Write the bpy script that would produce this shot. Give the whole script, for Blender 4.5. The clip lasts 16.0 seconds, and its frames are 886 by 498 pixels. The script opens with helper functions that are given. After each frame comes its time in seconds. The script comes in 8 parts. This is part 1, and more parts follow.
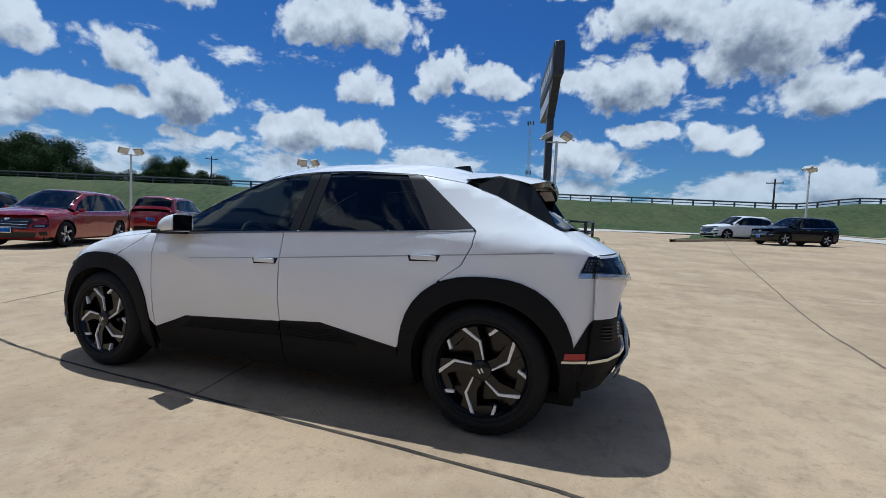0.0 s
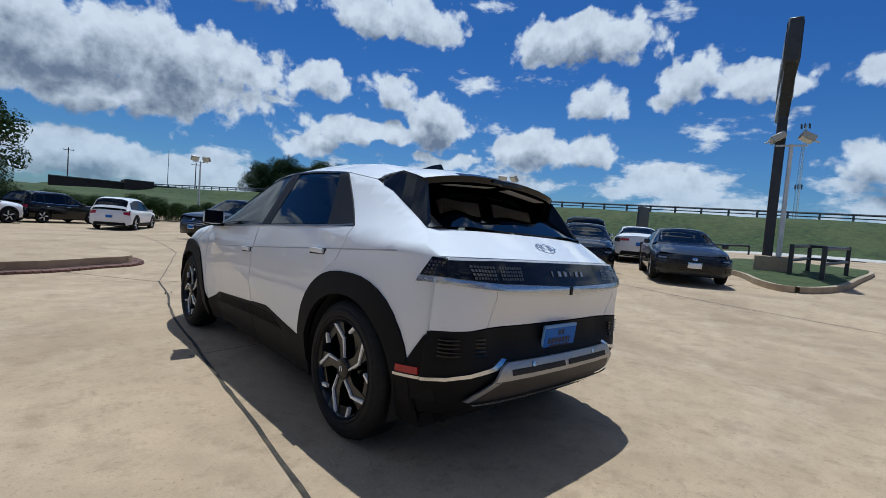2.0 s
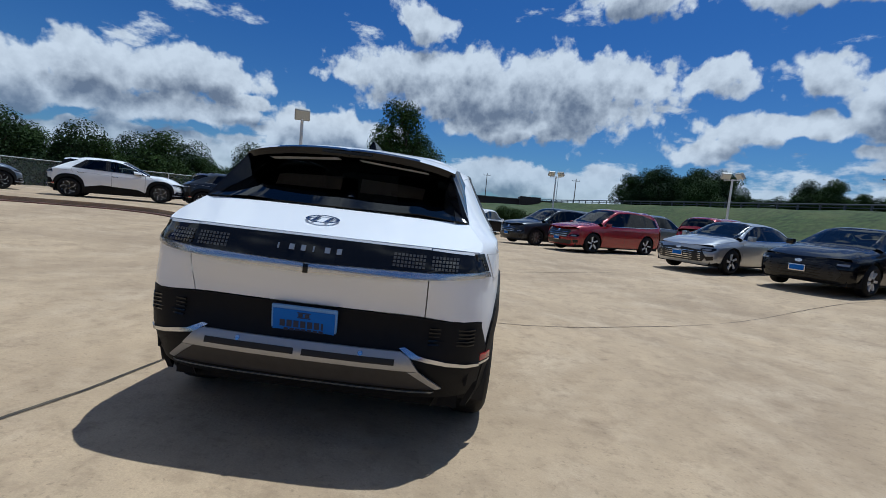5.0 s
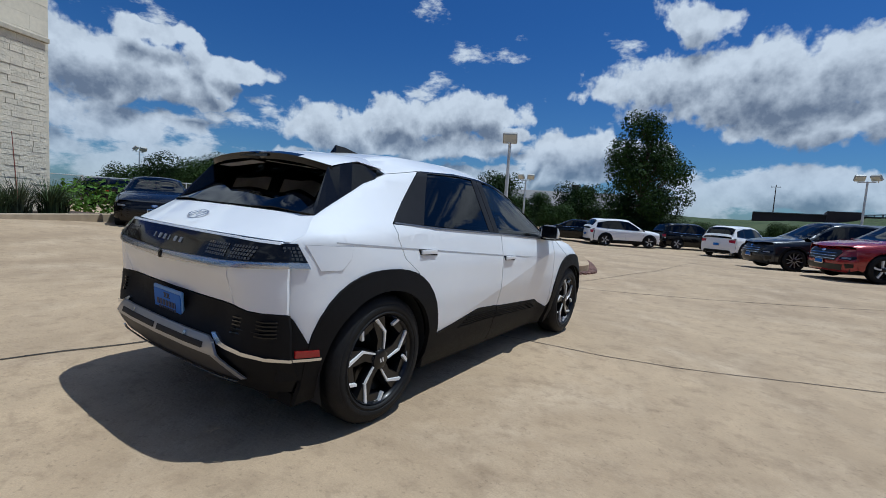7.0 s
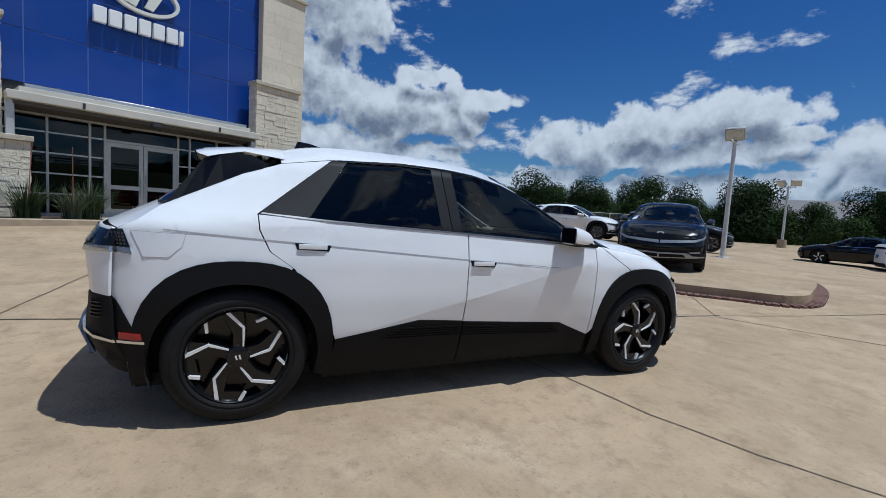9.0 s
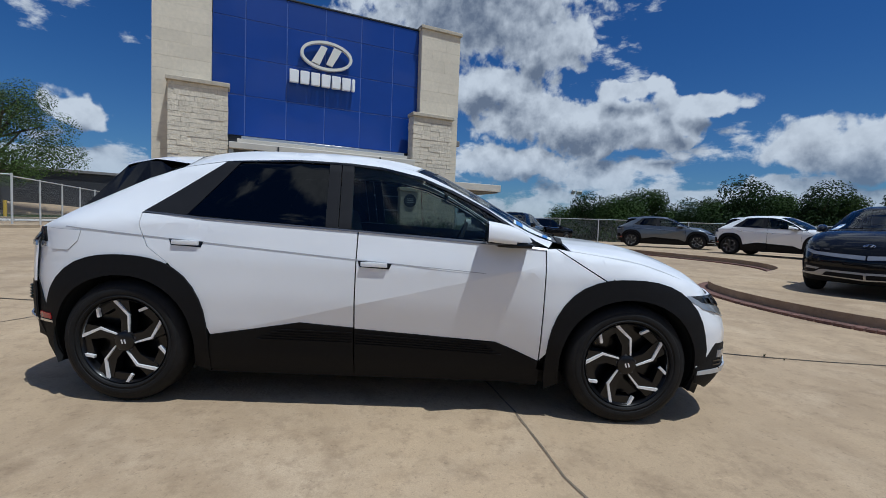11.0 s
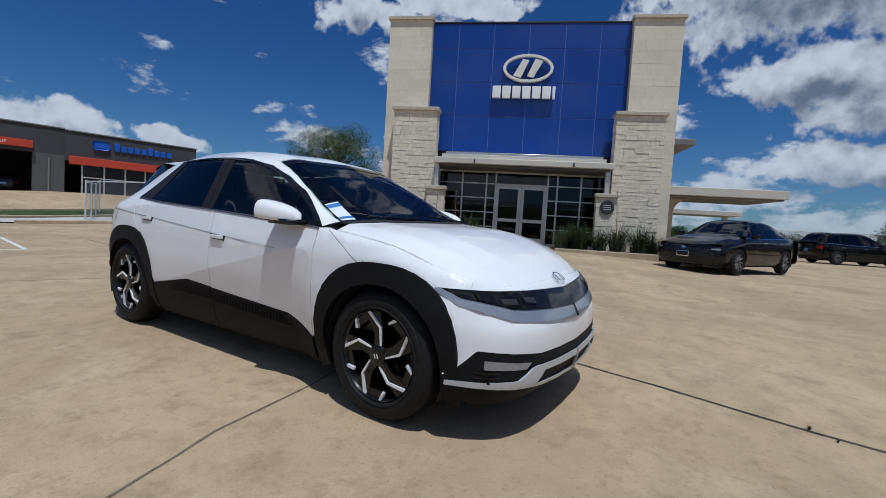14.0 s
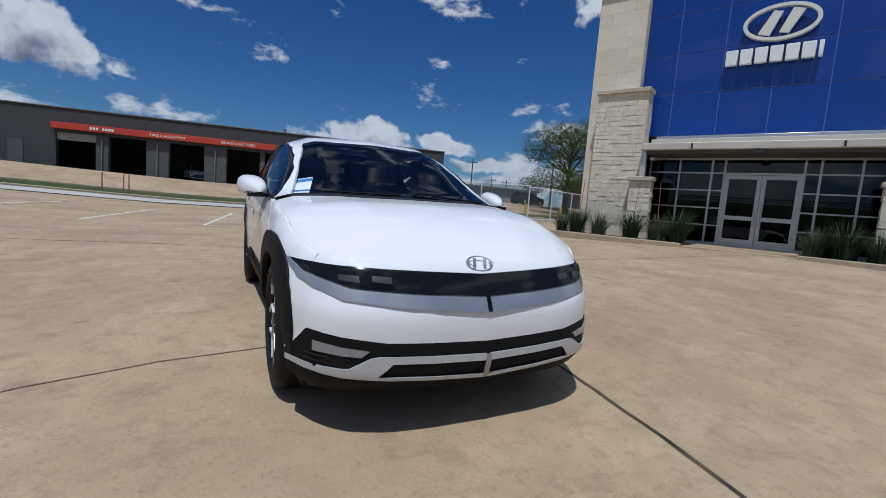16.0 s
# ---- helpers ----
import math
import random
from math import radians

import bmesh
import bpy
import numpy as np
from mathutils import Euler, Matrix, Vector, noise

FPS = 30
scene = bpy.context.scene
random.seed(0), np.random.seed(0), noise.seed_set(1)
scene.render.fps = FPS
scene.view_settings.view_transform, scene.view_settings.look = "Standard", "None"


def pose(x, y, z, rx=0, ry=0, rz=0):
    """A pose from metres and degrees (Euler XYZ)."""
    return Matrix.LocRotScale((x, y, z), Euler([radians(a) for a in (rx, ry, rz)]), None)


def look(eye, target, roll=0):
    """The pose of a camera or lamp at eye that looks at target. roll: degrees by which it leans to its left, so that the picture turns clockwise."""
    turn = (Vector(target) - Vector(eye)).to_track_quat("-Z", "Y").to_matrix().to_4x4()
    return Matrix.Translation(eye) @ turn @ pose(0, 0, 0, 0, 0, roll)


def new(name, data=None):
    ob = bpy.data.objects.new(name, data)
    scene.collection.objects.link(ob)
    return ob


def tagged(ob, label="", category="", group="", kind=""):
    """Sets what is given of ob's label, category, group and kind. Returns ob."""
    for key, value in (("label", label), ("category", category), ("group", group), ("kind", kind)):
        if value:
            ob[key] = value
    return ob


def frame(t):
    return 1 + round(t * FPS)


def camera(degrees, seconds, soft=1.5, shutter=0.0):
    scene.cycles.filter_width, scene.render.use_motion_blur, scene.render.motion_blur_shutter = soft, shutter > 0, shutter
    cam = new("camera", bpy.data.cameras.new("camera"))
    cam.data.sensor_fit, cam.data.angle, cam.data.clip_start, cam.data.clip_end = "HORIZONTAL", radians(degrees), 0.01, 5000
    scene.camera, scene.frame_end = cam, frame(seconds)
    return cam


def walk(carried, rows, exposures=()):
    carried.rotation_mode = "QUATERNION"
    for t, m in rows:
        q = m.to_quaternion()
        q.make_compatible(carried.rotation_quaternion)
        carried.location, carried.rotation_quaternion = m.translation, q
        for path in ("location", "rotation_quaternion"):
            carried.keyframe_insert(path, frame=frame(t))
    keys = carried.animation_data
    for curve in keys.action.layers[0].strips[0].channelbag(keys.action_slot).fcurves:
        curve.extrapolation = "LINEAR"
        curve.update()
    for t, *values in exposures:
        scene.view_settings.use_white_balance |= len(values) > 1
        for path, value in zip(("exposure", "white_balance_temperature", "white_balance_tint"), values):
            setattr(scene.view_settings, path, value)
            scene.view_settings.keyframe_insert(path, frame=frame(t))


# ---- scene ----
import functools

cam = camera(89.0, 16.0, 0.85)
PATH = [
    (0, (-3.273, -2.077, 1.211), (-1.388, -1.416, 1.096), 2.5),
    (0.5, (-3.086, -2.519, 1.207), (-1.29, -1.649, 1.089), 3.0),
    (1, (-2.822, -2.909, 1.215), (-1.134, -1.842, 1.11), 3.6),
    (1.5, (-2.513, -3.276, 1.211), (-0.98, -1.996, 1.104), 4.1),
    (2, (-2.149, -3.558, 1.208), (-0.788, -2.095, 1.108), 4.6),
    (2.5, (-1.745, -3.814, 1.2), (-0.611, -2.17, 1.097), 5.1),
    (3, (-1.287, -4.008, 1.194), (-0.392, -2.223, 1.078), 4.9),
    (3.5, (-0.797, -4.154, 1.211), (-0.145, -2.268, 1.083), 5.0),
    (4, (-0.298, -4.256, 1.222), (0.11, -2.303, 1.075), 5.2),
    (4.5, (0.234, -4.284, 1.234), (0.4, -2.298, 1.063), 5.2),
    (5, (0.748, -4.261, 1.248), (0.65, -2.272, 1.063), 5.2),
    (5.2, (0.944, -4.19, 1.228), (0.747, -2.208, 1.048), 5.0),
    (7.3, (2.798, -3.131, 1.24), (1.545, -1.582, 1.066), 3.6),
    (7.5, (2.914, -2.952, 1.246), (1.586, -1.467, 1.07), 3.6),
    (8, (3.197, -2.52, 1.236), (1.675, -1.235, 1.052), 3.5),
    (8.5, (3.372, -2.047, 1.216), (1.698, -0.968, 1.038), 3.5),
    (9, (3.508, -1.575, 1.209), (1.718, -0.699, 1.045), 3.4),
    (9.2, (3.575, -1.382, 1.2), (1.742, -0.596, 1.047), 3.0),
    (11.3, (3.597, 0.611, 1.13), (1.602, 0.521, 1.026), 2.1),
    (11.5, (3.58, 0.804, 1.143), (1.59, 0.63, 1.043), 2.1),
    (12, (3.507, 1.286, 1.129), (1.542, 0.925, 1.034), 2.6),
    (12.5, (3.401, 1.78, 1.113), (1.481, 1.229, 1.015), 2.8),
    (13, (3.23, 2.258, 1.093), (1.373, 1.522, 0.993), 2.8),
    (13.5, (3.053, 2.724, 1.088), (1.273, 1.818, 0.983), 2.9),
    (14, (2.813, 3.115, 1.076), (1.137, 2.029, 0.964), 3.5),
    (14.5, (2.512, 3.45, 1.073), (0.984, 2.165, 0.952), 3.9),
    (15, (2.132, 3.741, 1.066), (0.791, 2.264, 0.917), 4.4),
    (15.5, (1.68, 3.969, 1.065), (0.549, 2.329, 0.897), 4.2),
    (16, (1.218, 4.149, 1.063), (0.33, 2.368, 0.866), 4.6),
]
walk(cam, [(t, look(eye, aim, roll)) for t, eye, aim, roll in PATH], [(0, 0.03, 5400, 4), (5, -0.06, 5350, 4), (9, -0.14, 5400, 5), (12, -0.23, 5500, 6), (16, -0.28, 5550, 7)])

# ---- light ----
SUN = Vector((0.232, 0.278, 1.0)).normalized()
lamp = bpy.data.lights.new("sun", "SUN")
lamp.energy, lamp.angle, lamp.color = 3.75, radians(0.53), (1.0, 0.95, 0.87)
new("sun", lamp).matrix_world = look((0, 0, 30), Vector((0, 0, 30)) - SUN)

world = bpy.data.worlds.new("sky")
scene.world = world
world.use_nodes = True
WN, WL = world.node_tree.nodes, world.node_tree.links
WN.clear()


def wnode(kind, **values):
    node = WN.new(kind)
    for key, value in values.items():
        setattr(node, key, value)
    return node


def wmath(op, a, b=None, c=None, clamp=False):
    node = wnode("ShaderNodeMath", operation=op, use_clamp=clamp)
    for n, v in enumerate((a, b, c)):
        if v is None:
            continue
        if isinstance(v, (int, float)):
            node.inputs[n].default_value = v
        else:
            WL.new(v, node.inputs[n])
    return node.outputs[0]


def wvec(op, a, b=None):
    node = wnode("ShaderNodeVectorMath", operation=op)
    for n, v in enumerate((a, b)):
        if v is None:
            continue
        if isinstance(v, (tuple, list)):
            node.inputs[n].default_value = v
        else:
            WL.new(v, node.inputs[n])
    return node.outputs["Value" if op in ("LENGTH", "DOT_PRODUCT") else "Vector"]


# Cumulus of the day: compass angle, height, half width, half height, all in degrees.
EAST = (
    (-165.5, 12.6, 4.1, 2.5), (-111.3, 5.4, 4.2, 1.5), (-110.7, 14.5, 4.3, 2.7), (-103.5, 20.1, 6.9, 3.7), (-102.0, 10.1, 3.4, 1.6),
    (-94.5, 11.2, 4.8, 1.4), (-93.7, 23.1, 7.3, 2.4), (-91.1, 16.6, 6.5, 2.7), (-87.2, 8.6, 3.8, 1.8), (-76.9, 16.9, 3.8, 1.6),
    (-69.8, 18.0, 3.7, 2.6), (-60.5, 15.6, 4.0, 1.9), (-59.8, 10.0, 2.7, 2.0), (-58.2, 22.5, 8.2, 2.5), (-53.2, 10.0, 5.4, 2.5),
    (-42.0, 8.1, 4.6, 1.0), (-40.0, 12.5, 5.3, 3.1), (-34.7, 23.2, 8.0, 1.9), (-34.4, 15.2, 2.6, 2.2), (-30.1, 10.9, 6.0, 1.6),
    (-26.2, 8.9, 4.1, 1.9), (-25.8, 15.9, 4.1, 1.9),
)
NORTH = (
    (-16.9, 24.4, 6.2, 2.1), (-11.5, 14.5, 9.8, 5.0), (-5.0, 10.4, 9.0, 1.9), (-2.7, 4.8, 6.1, 1.7), (-2.1, 14.4, 13.6, 4.2),
    (7.7, 21.3, 3.1, 2.1), (9.4, 15.2, 7.7, 2.7), (16.8, 8.1, 7.5, 2.0), (19.8, 5.5, 5.6, 1.9), (22.8, 7.2, 1.7, 1.8),
    (26.0, 4.9, 4.5, 1.0), (27.8, 9.0, 3.1, 1.1), (31.9, 11.7, 6.1, 2.7), (36.2, 10.9, 6.9, 2.4), (37.1, 7.4, 10.9, 1.4),
    (39.4, 4.2, 9.2, 1.1), (40.4, 10.3, 4.0, 2.4), (47.1, 8.4, 6.2, 2.9), (52.1, 4.5, 3.4, 1.4), (60.4, 13.7, 3.8, 1.3),
    (63.9, 12.5, 2.3, 3.0), (64.8, 9.4, 3.1, 1.0),
)
WEST = (
    (67.8, 16.3, 4.5, 1.3), (69.3, 10.8, 7.7, 2.0), (75.1, 12.9, 10.6, 3.1), (78.0, 21.0, 5.7, 3.3), (80.2, 7.7, 8.5, 1.7),
    (84.4, 16.5, 7.5, 2.9), (86.5, 26.5, 14.5, 7.0), (117.5, 24.8, 4.1, 1.1), (122.0, 25.2, 8.0, 1.4), (128.8, 10.0, 2.8, 1.7),
    (129.5, 22.6, 3.7, 1.8), (135.8, 23.4, 3.8, 1.9), (147.6, 5.2, 4.8, 0.8), (154.8, 6.9, 3.7, 1.2), (164.2, 7.9, 4.7, 1.4),
)
CLOUDS = EAST + NORTH + WEST
sky_tex = wnode("ShaderNodeTexSky", sky_type="NISHITA", sun_disc=False)
sky_tex.sun_elevation = math.asin(SUN.z)
sky_tex.sun_rotation = math.atan2(SUN.x, SUN.y)
sky_tex.altitude, sky_tex.air_density, sky_tex.dust_density, sky_tex.ozone_density = 100, 1.0, 0.6, 2.0
coord = wnode("ShaderNodeTexCoord").outputs["Generated"]
sep = wnode("ShaderNodeSeparateXYZ")
WL.new(coord, sep.inputs[0])
TURN = 41.0
ct, st = math.cos(radians(TURN)), math.sin(radians(TURN))
ahead = wmath("ADD", wmath("MULTIPLY", sep.outputs[1], ct), wmath("MULTIPLY", sep.outputs[0], -st))
aside = wmath("ADD", wmath("MULTIPLY", sep.outputs[0], ct), wmath("MULTIPLY", sep.outputs[1], st))
az = wmath("MULTIPLY", wmath("ARCTAN2", wmath("MULTIPLY", aside, -1.0), ahead), 180 / math.pi)
el = wmath("MULTIPLY", wmath("ARCSINE", sep.outputs[2]), 180 / math.pi)


def sky_place(height):
    """The direction as flat compass and height angles, raised by some degrees."""
    flat = wnode("ShaderNodeCombineXYZ")
    WL.new(az, flat.inputs[0])
    WL.new(wmath("ADD", el, height), flat.inputs[1])
    return flat.outputs[0]


def billows(here, scale, detail=3.0):
    """Rounded heads of cloud at the given scale: about 0.5 on a head, below 0 between heads."""
    cells = wnode("ShaderNodeTexVoronoi", voronoi_dimensions="2D", feature="SMOOTH_F1", normalize=True)
    cells.inputs["Scale"].default_value, cells.inputs["Detail"].default_value = scale, detail
    cells.inputs["Roughness"].default_value, cells.inputs["Smoothness"].default_value = 0.55, 0.35
    WL.new(here, cells.inputs["Vector"])
    return wmath("SUBTRACT", 0.5, cells.outputs["Distance"])


def cloud_field(height):
    """How deep inside the clouds a direction lies, looked up at the given rise in degrees."""
    here = sky_place(height)
    wob = wnode("ShaderNodeTexNoise", noise_dimensions="2D")
    wob.inputs["Scale"].default_value, wob.inputs["Detail"].default_value = 0.12, 3.0
    wob.inputs["Roughness"].default_value = 0.55
    WL.new(here, wob.inputs["Vector"])
    shift = wvec("MULTIPLY", wvec("SUBTRACT", wob.outputs["Color"], (0.5, 0.5, 0.5)), (9.0, 5.0, 0.0))
    bent = wvec("ADD", here, shift)
    least = None
    for a, e, w, h in CLOUDS:
        a2 = (a - TURN + 180) % 360 - 180
        d = wvec("LENGTH", wvec("MULTIPLY", wvec("SUBTRACT", bent, (a2, e, 0.0)), (1 / w, 1 / h, 0.0)))
        least = d if least is None else wmath("SMOOTH_MIN", least, d, 0.18)
    heads = wmath("MULTIPLY", billows(wvec("ADD", here, wvec("MULTIPLY", shift, (0.25, 0.25, 0.0))), 0.30), 1.35)
    puff = wnode("ShaderNodeTexNoise", noise_dimensions="2D")
    puff.inputs["Scale"].default_value, puff.inputs["Detail"].default_value = 0.55, 7.0
    puff.inputs["Roughness"].default_value = 0.6
    WL.new(here, puff.inputs["Vector"])
    wisp = wmath("MULTIPLY", wmath("SUBTRACT", puff.outputs[0], 0.5), 0.75)
    return wmath("ADD", wmath("ADD", wmath("SUBTRACT", 0.93, least), heads), wisp)


deep, above = cloud_field(0.0), cloud_field(2.3)
join = wnode("ShaderNodeCombineXYZ")
WL.new(az, join.inputs[0])
WL.new(wmath("MULTIPLY", el, 2.2), join.inputs[1])
broken = wnode("ShaderNodeTexNoise", noise_dimensions="2D")
broken.inputs["Scale"].default_value, broken.inputs["Detail"].default_value, broken.inputs["Roughness"].default_value = 0.085, 9.0, 0.6
WL.new(join.outputs[0], broken.inputs["Vector"])
band = wmath("SUBTRACT", 1.0, wmath("ABSOLUTE", wmath("DIVIDE", wmath("SUBTRACT", el, 3.0), 6.5)), clamp=True)
low_field = wmath("ADD", wmath("MULTIPLY", wmath("SUBTRACT", broken.outputs[0], 0.60), 3.2), wmath("MULTIPLY", band, 0.88))
# Overhead the same broken cumulus goes on, laid out on a flat layer.
plane = wnode("ShaderNodeCombineXYZ")
rise = wmath("MAXIMUM", sep.outputs[2], 0.2)
WL.new(wmath("DIVIDE", sep.outputs[0], rise), plane.inputs[0])
WL.new(wmath("DIVIDE", sep.outputs[1], rise), plane.inputs[1])
overhead = wnode("ShaderNodeTexNoise", noise_dimensions="2D")
overhead.inputs["Scale"].default_value, overhead.inputs["Detail"].default_value, overhead.inputs["Roughness"].default_value = 1.9, 7.0, 0.55
WL.new(plane.outputs[0], overhead.inputs["Vector"])
aloft = wnode("ShaderNodeMapRange", interpolation_type="SMOOTHSTEP")
aloft.inputs["From Min"].default_value, aloft.inputs["From Max"].default_value = 27.0, 34.0
WL.new(el, aloft.inputs["Value"])
high_field = wmath("MULTIPLY", wmath("MULTIPLY", wmath("SUBTRACT", overhead.outputs[0], 0.525), 5.0), aloft.outputs[0])
deep = wmath("MAXIMUM", wmath("MAXIMUM", deep, low_field), high_field)
cover = wnode("ShaderNodeMapRange", interpolation_type="SMOOTHSTEP")
cover.inputs["From Min"].default_value, cover.inputs["From Max"].default_value = 0.0, 0.36
WL.new(deep, cover.inputs["Value"])
# Heads are lit from above: bases and the undersides of heads are grey.
relief = wmath("SUBTRACT", billows(sky_place(0.9), 0.42, 4.0), billows(sky_place(-0.3), 0.42, 4.0))
base = wnode("ShaderNodeMapRange", interpolation_type="SMOOTHSTEP")
base.inputs["From Min"].default_value, base.inputs["From Max"].default_value = -0.05, 1.35
WL.new(above, base.inputs["Value"])
shade = wmath("ADD", wmath("MULTIPLY", base.outputs[0], 0.95), wmath("ADD", wmath("MULTIPLY", relief, 0.65), 0.07), clamp=True)
tone = wnode("ShaderNodeMix", data_type="RGBA")
tone.inputs["A"].default_value, tone.inputs["B"].default_value = (11.0, 10.9, 10.9, 1), (2.6, 2.95, 3.7, 1)
WL.new(shade, tone.inputs["Factor"])
haze = wnode("ShaderNodeMapRange")
haze.inputs["From Min"].default_value, haze.inputs["From Max"].default_value = 0.0, 9.0
haze.inputs["To Min"].default_value, haze.inputs["To Max"].default_value = 0.55, 0.97
WL.new(el, haze.inputs["Value"])
deepen = wnode("ShaderNodeMix", data_type="RGBA", blend_type="MULTIPLY")
deepen.inputs["Factor"].default_value = 1.0
low_sky = wnode("ShaderNodeMapRange", interpolation_type="SMOOTHSTEP")
low_sky.inputs["From Min"].default_value, low_sky.inputs["From Max"].default_value = -2.0, 24.0
WL.new(el, low_sky.inputs["Value"])
blue = wnode("ShaderNodeMix", data_type="RGBA")
blue.inputs["A"].default_value, blue.inputs["B"].default_value = (0.54, 0.78, 1.0, 1), (0.315, 0.595, 1.0, 1)
WL.new(low_sky.outputs[0], blue.inputs["Factor"])
WL.new(blue.outputs["Result"], deepen.inputs["B"])
WL.new(sky_tex.outputs[0], deepen.inputs["A"])
both = wnode("ShaderNodeMix", data_type="RGBA")
WL.new(wmath("MULTIPLY", cover.outputs[0], haze.outputs[0]), both.inputs["Factor"])
WL.new(deepen.outputs["Result"], both.inputs["A"])
WL.new(tone.outputs["Result"], both.inputs["B"])
back = wnode("ShaderNodeBackground")
back.inputs["Strength"].default_value = 0.064
WL.new(both.outputs["Result"], back.inputs["Color"])
WL.new(back.outputs[0], wnode("ShaderNodeOutputWorld").inputs["Surface"])

# ---- materials ----
MATS = {}


def mat(name, base, rough=0.5, metal=0.0, spread=0.0, grain=0.0, scale=8.0, bump=0.0, bump_scale=60.0, coat=0.0, stain=None,
        stain_scale=0.6, stain_amount=0.5, alpha=1.0, emit=None, power=0.0, trans=0.0, ior=1.45, each=0.0, stretch=(1, 1, 1)):
    """A surface with two scales of variation: broad stains and fine grain, and a fine relief."""
    if name in MATS:
        return MATS[name]
    m = bpy.data.materials.new(name)
    m.use_nodes = True
    n, l = m.node_tree.nodes, m.node_tree.links
    p = n["Principled BSDF"]
    p.inputs["Base Color"].default_value = (*base, 1)
    p.inputs["Roughness"].default_value, p.inputs["Metallic"].default_value = rough, metal
    p.inputs["Coat Weight"].default_value, p.inputs["Coat Roughness"].default_value = coat, 0.03
    p.inputs["IOR"].default_value, p.inputs["Transmission Weight"].default_value = ior, trans
    p.inputs["Alpha"].default_value = alpha
    if emit:
        p.inputs["Emission Color"].default_value, p.inputs["Emission Strength"].default_value = (*emit, 1), power
    tc = n.new("ShaderNodeTexCoord")
    mp = n.new("ShaderNodeMapping")
    mp.inputs["Scale"].default_value = stretch
    l.new(tc.outputs["Object"], mp.inputs["Vector"])
    colour = None
    if grain or stain or each:
        fine = n.new("ShaderNodeTexNoise")
        fine.inputs["Scale"].default_value, fine.inputs["Detail"].default_value = scale, 6
        l.new(mp.outputs[0], fine.inputs["Vector"])
        mix = n.new("ShaderNodeMix")
        mix.data_type, mix.blend_type = "RGBA", "MULTIPLY"
        mix.inputs["Factor"].default_value = 1.0
        mix.inputs["A"].default_value = (*base, 1)
        ramp = n.new("ShaderNodeMapRange")
        ramp.inputs["From Min"].default_value, ramp.inputs["From Max"].default_value = 0.3, 0.7
        ramp.inputs["To Min"].default_value, ramp.inputs["To Max"].default_value = 1 - grain, 1 + grain
        l.new(fine.outputs[0], ramp.inputs["Value"])
        l.new(ramp.outputs[0], mix.inputs["B"])
        colour = mix.outputs["Result"]
        if stain:
            wide = n.new("ShaderNodeTexNoise")
            wide.inputs["Scale"].default_value, wide.inputs["Detail"].default_value = stain_scale, 8
            wide.inputs["Roughness"].default_value = 0.62
            l.new(mp.outputs[0], wide.inputs["Vector"])
            fac = n.new("ShaderNodeMapRange")
            fac.inputs["From Min"].default_value, fac.inputs["From Max"].default_value = 0.42, 0.72
            fac.inputs["To Max"].default_value = stain_amount
            l.new(wide.outputs[0], fac.inputs["Value"])
            mx = n.new("ShaderNodeMix")
            mx.data_type = "RGBA"
            mx.inputs["B"].default_value = (*stain, 1)
            l.new(fac.outputs[0], mx.inputs["Factor"])
            l.new(colour, mx.inputs["A"])
            colour = mx.outputs["Result"]
        if each:
            info = n.new("ShaderNodeObjectInfo")
            geo = n.new("ShaderNodeNewGeometry")
            add = n.new("ShaderNodeMath")
            add.operation = "ADD"
            l.new(info.outputs["Random"], add.inputs[0])
            l.new(geo.outputs["Random Per Island"], add.inputs[1])
            fr = n.new("ShaderNodeMath")
            fr.operation = "FRACT"
            l.new(add.outputs[0], fr.inputs[0])
            r2 = n.new("ShaderNodeMapRange")
            r2.inputs["To Min"].default_value, r2.inputs["To Max"].default_value = 1 - each, 1 + each
            l.new(fr.outputs[0], r2.inputs["Value"])
            m2 = n.new("ShaderNodeMix")
            m2.data_type, m2.blend_type = "RGBA", "MULTIPLY"
            m2.inputs["Factor"].default_value = 1.0
            l.new(colour, m2.inputs["A"])
            l.new(r2.outputs[0], m2.inputs["B"])
            colour = m2.outputs["Result"]
        l.new(colour, p.inputs["Base Color"])
    if spread:
        rn = n.new("ShaderNodeTexNoise")
        rn.inputs["Scale"].default_value, rn.inputs["Detail"].default_value = scale * 0.5, 4
        l.new(mp.outputs[0], rn.inputs["Vector"])
        rr = n.new("ShaderNodeMapRange")
        rr.inputs["To Min"].default_value, rr.inputs["To Max"].default_value = max(rough - spread, 0.02), min(rough + spread, 1)
        l.new(rn.outputs[0], rr.inputs["Value"])
        l.new(rr.outputs[0], p.inputs["Roughness"])
    if bump:
        bn = n.new("ShaderNodeTexNoise")
        bn.inputs["Scale"].default_value, bn.inputs["Detail"].default_value = bump_scale, 5
        l.new(mp.outputs[0], bn.inputs["Vector"])
        bp = n.new("ShaderNodeBump")
        bp.inputs["Strength"].default_value, bp.inputs["Distance"].default_value = 1.0, bump
        l.new(bn.outputs[0], bp.inputs["Height"])
        l.new(bp.outputs[0], p.inputs["Normal"])
    MATS[name] = m
    return m


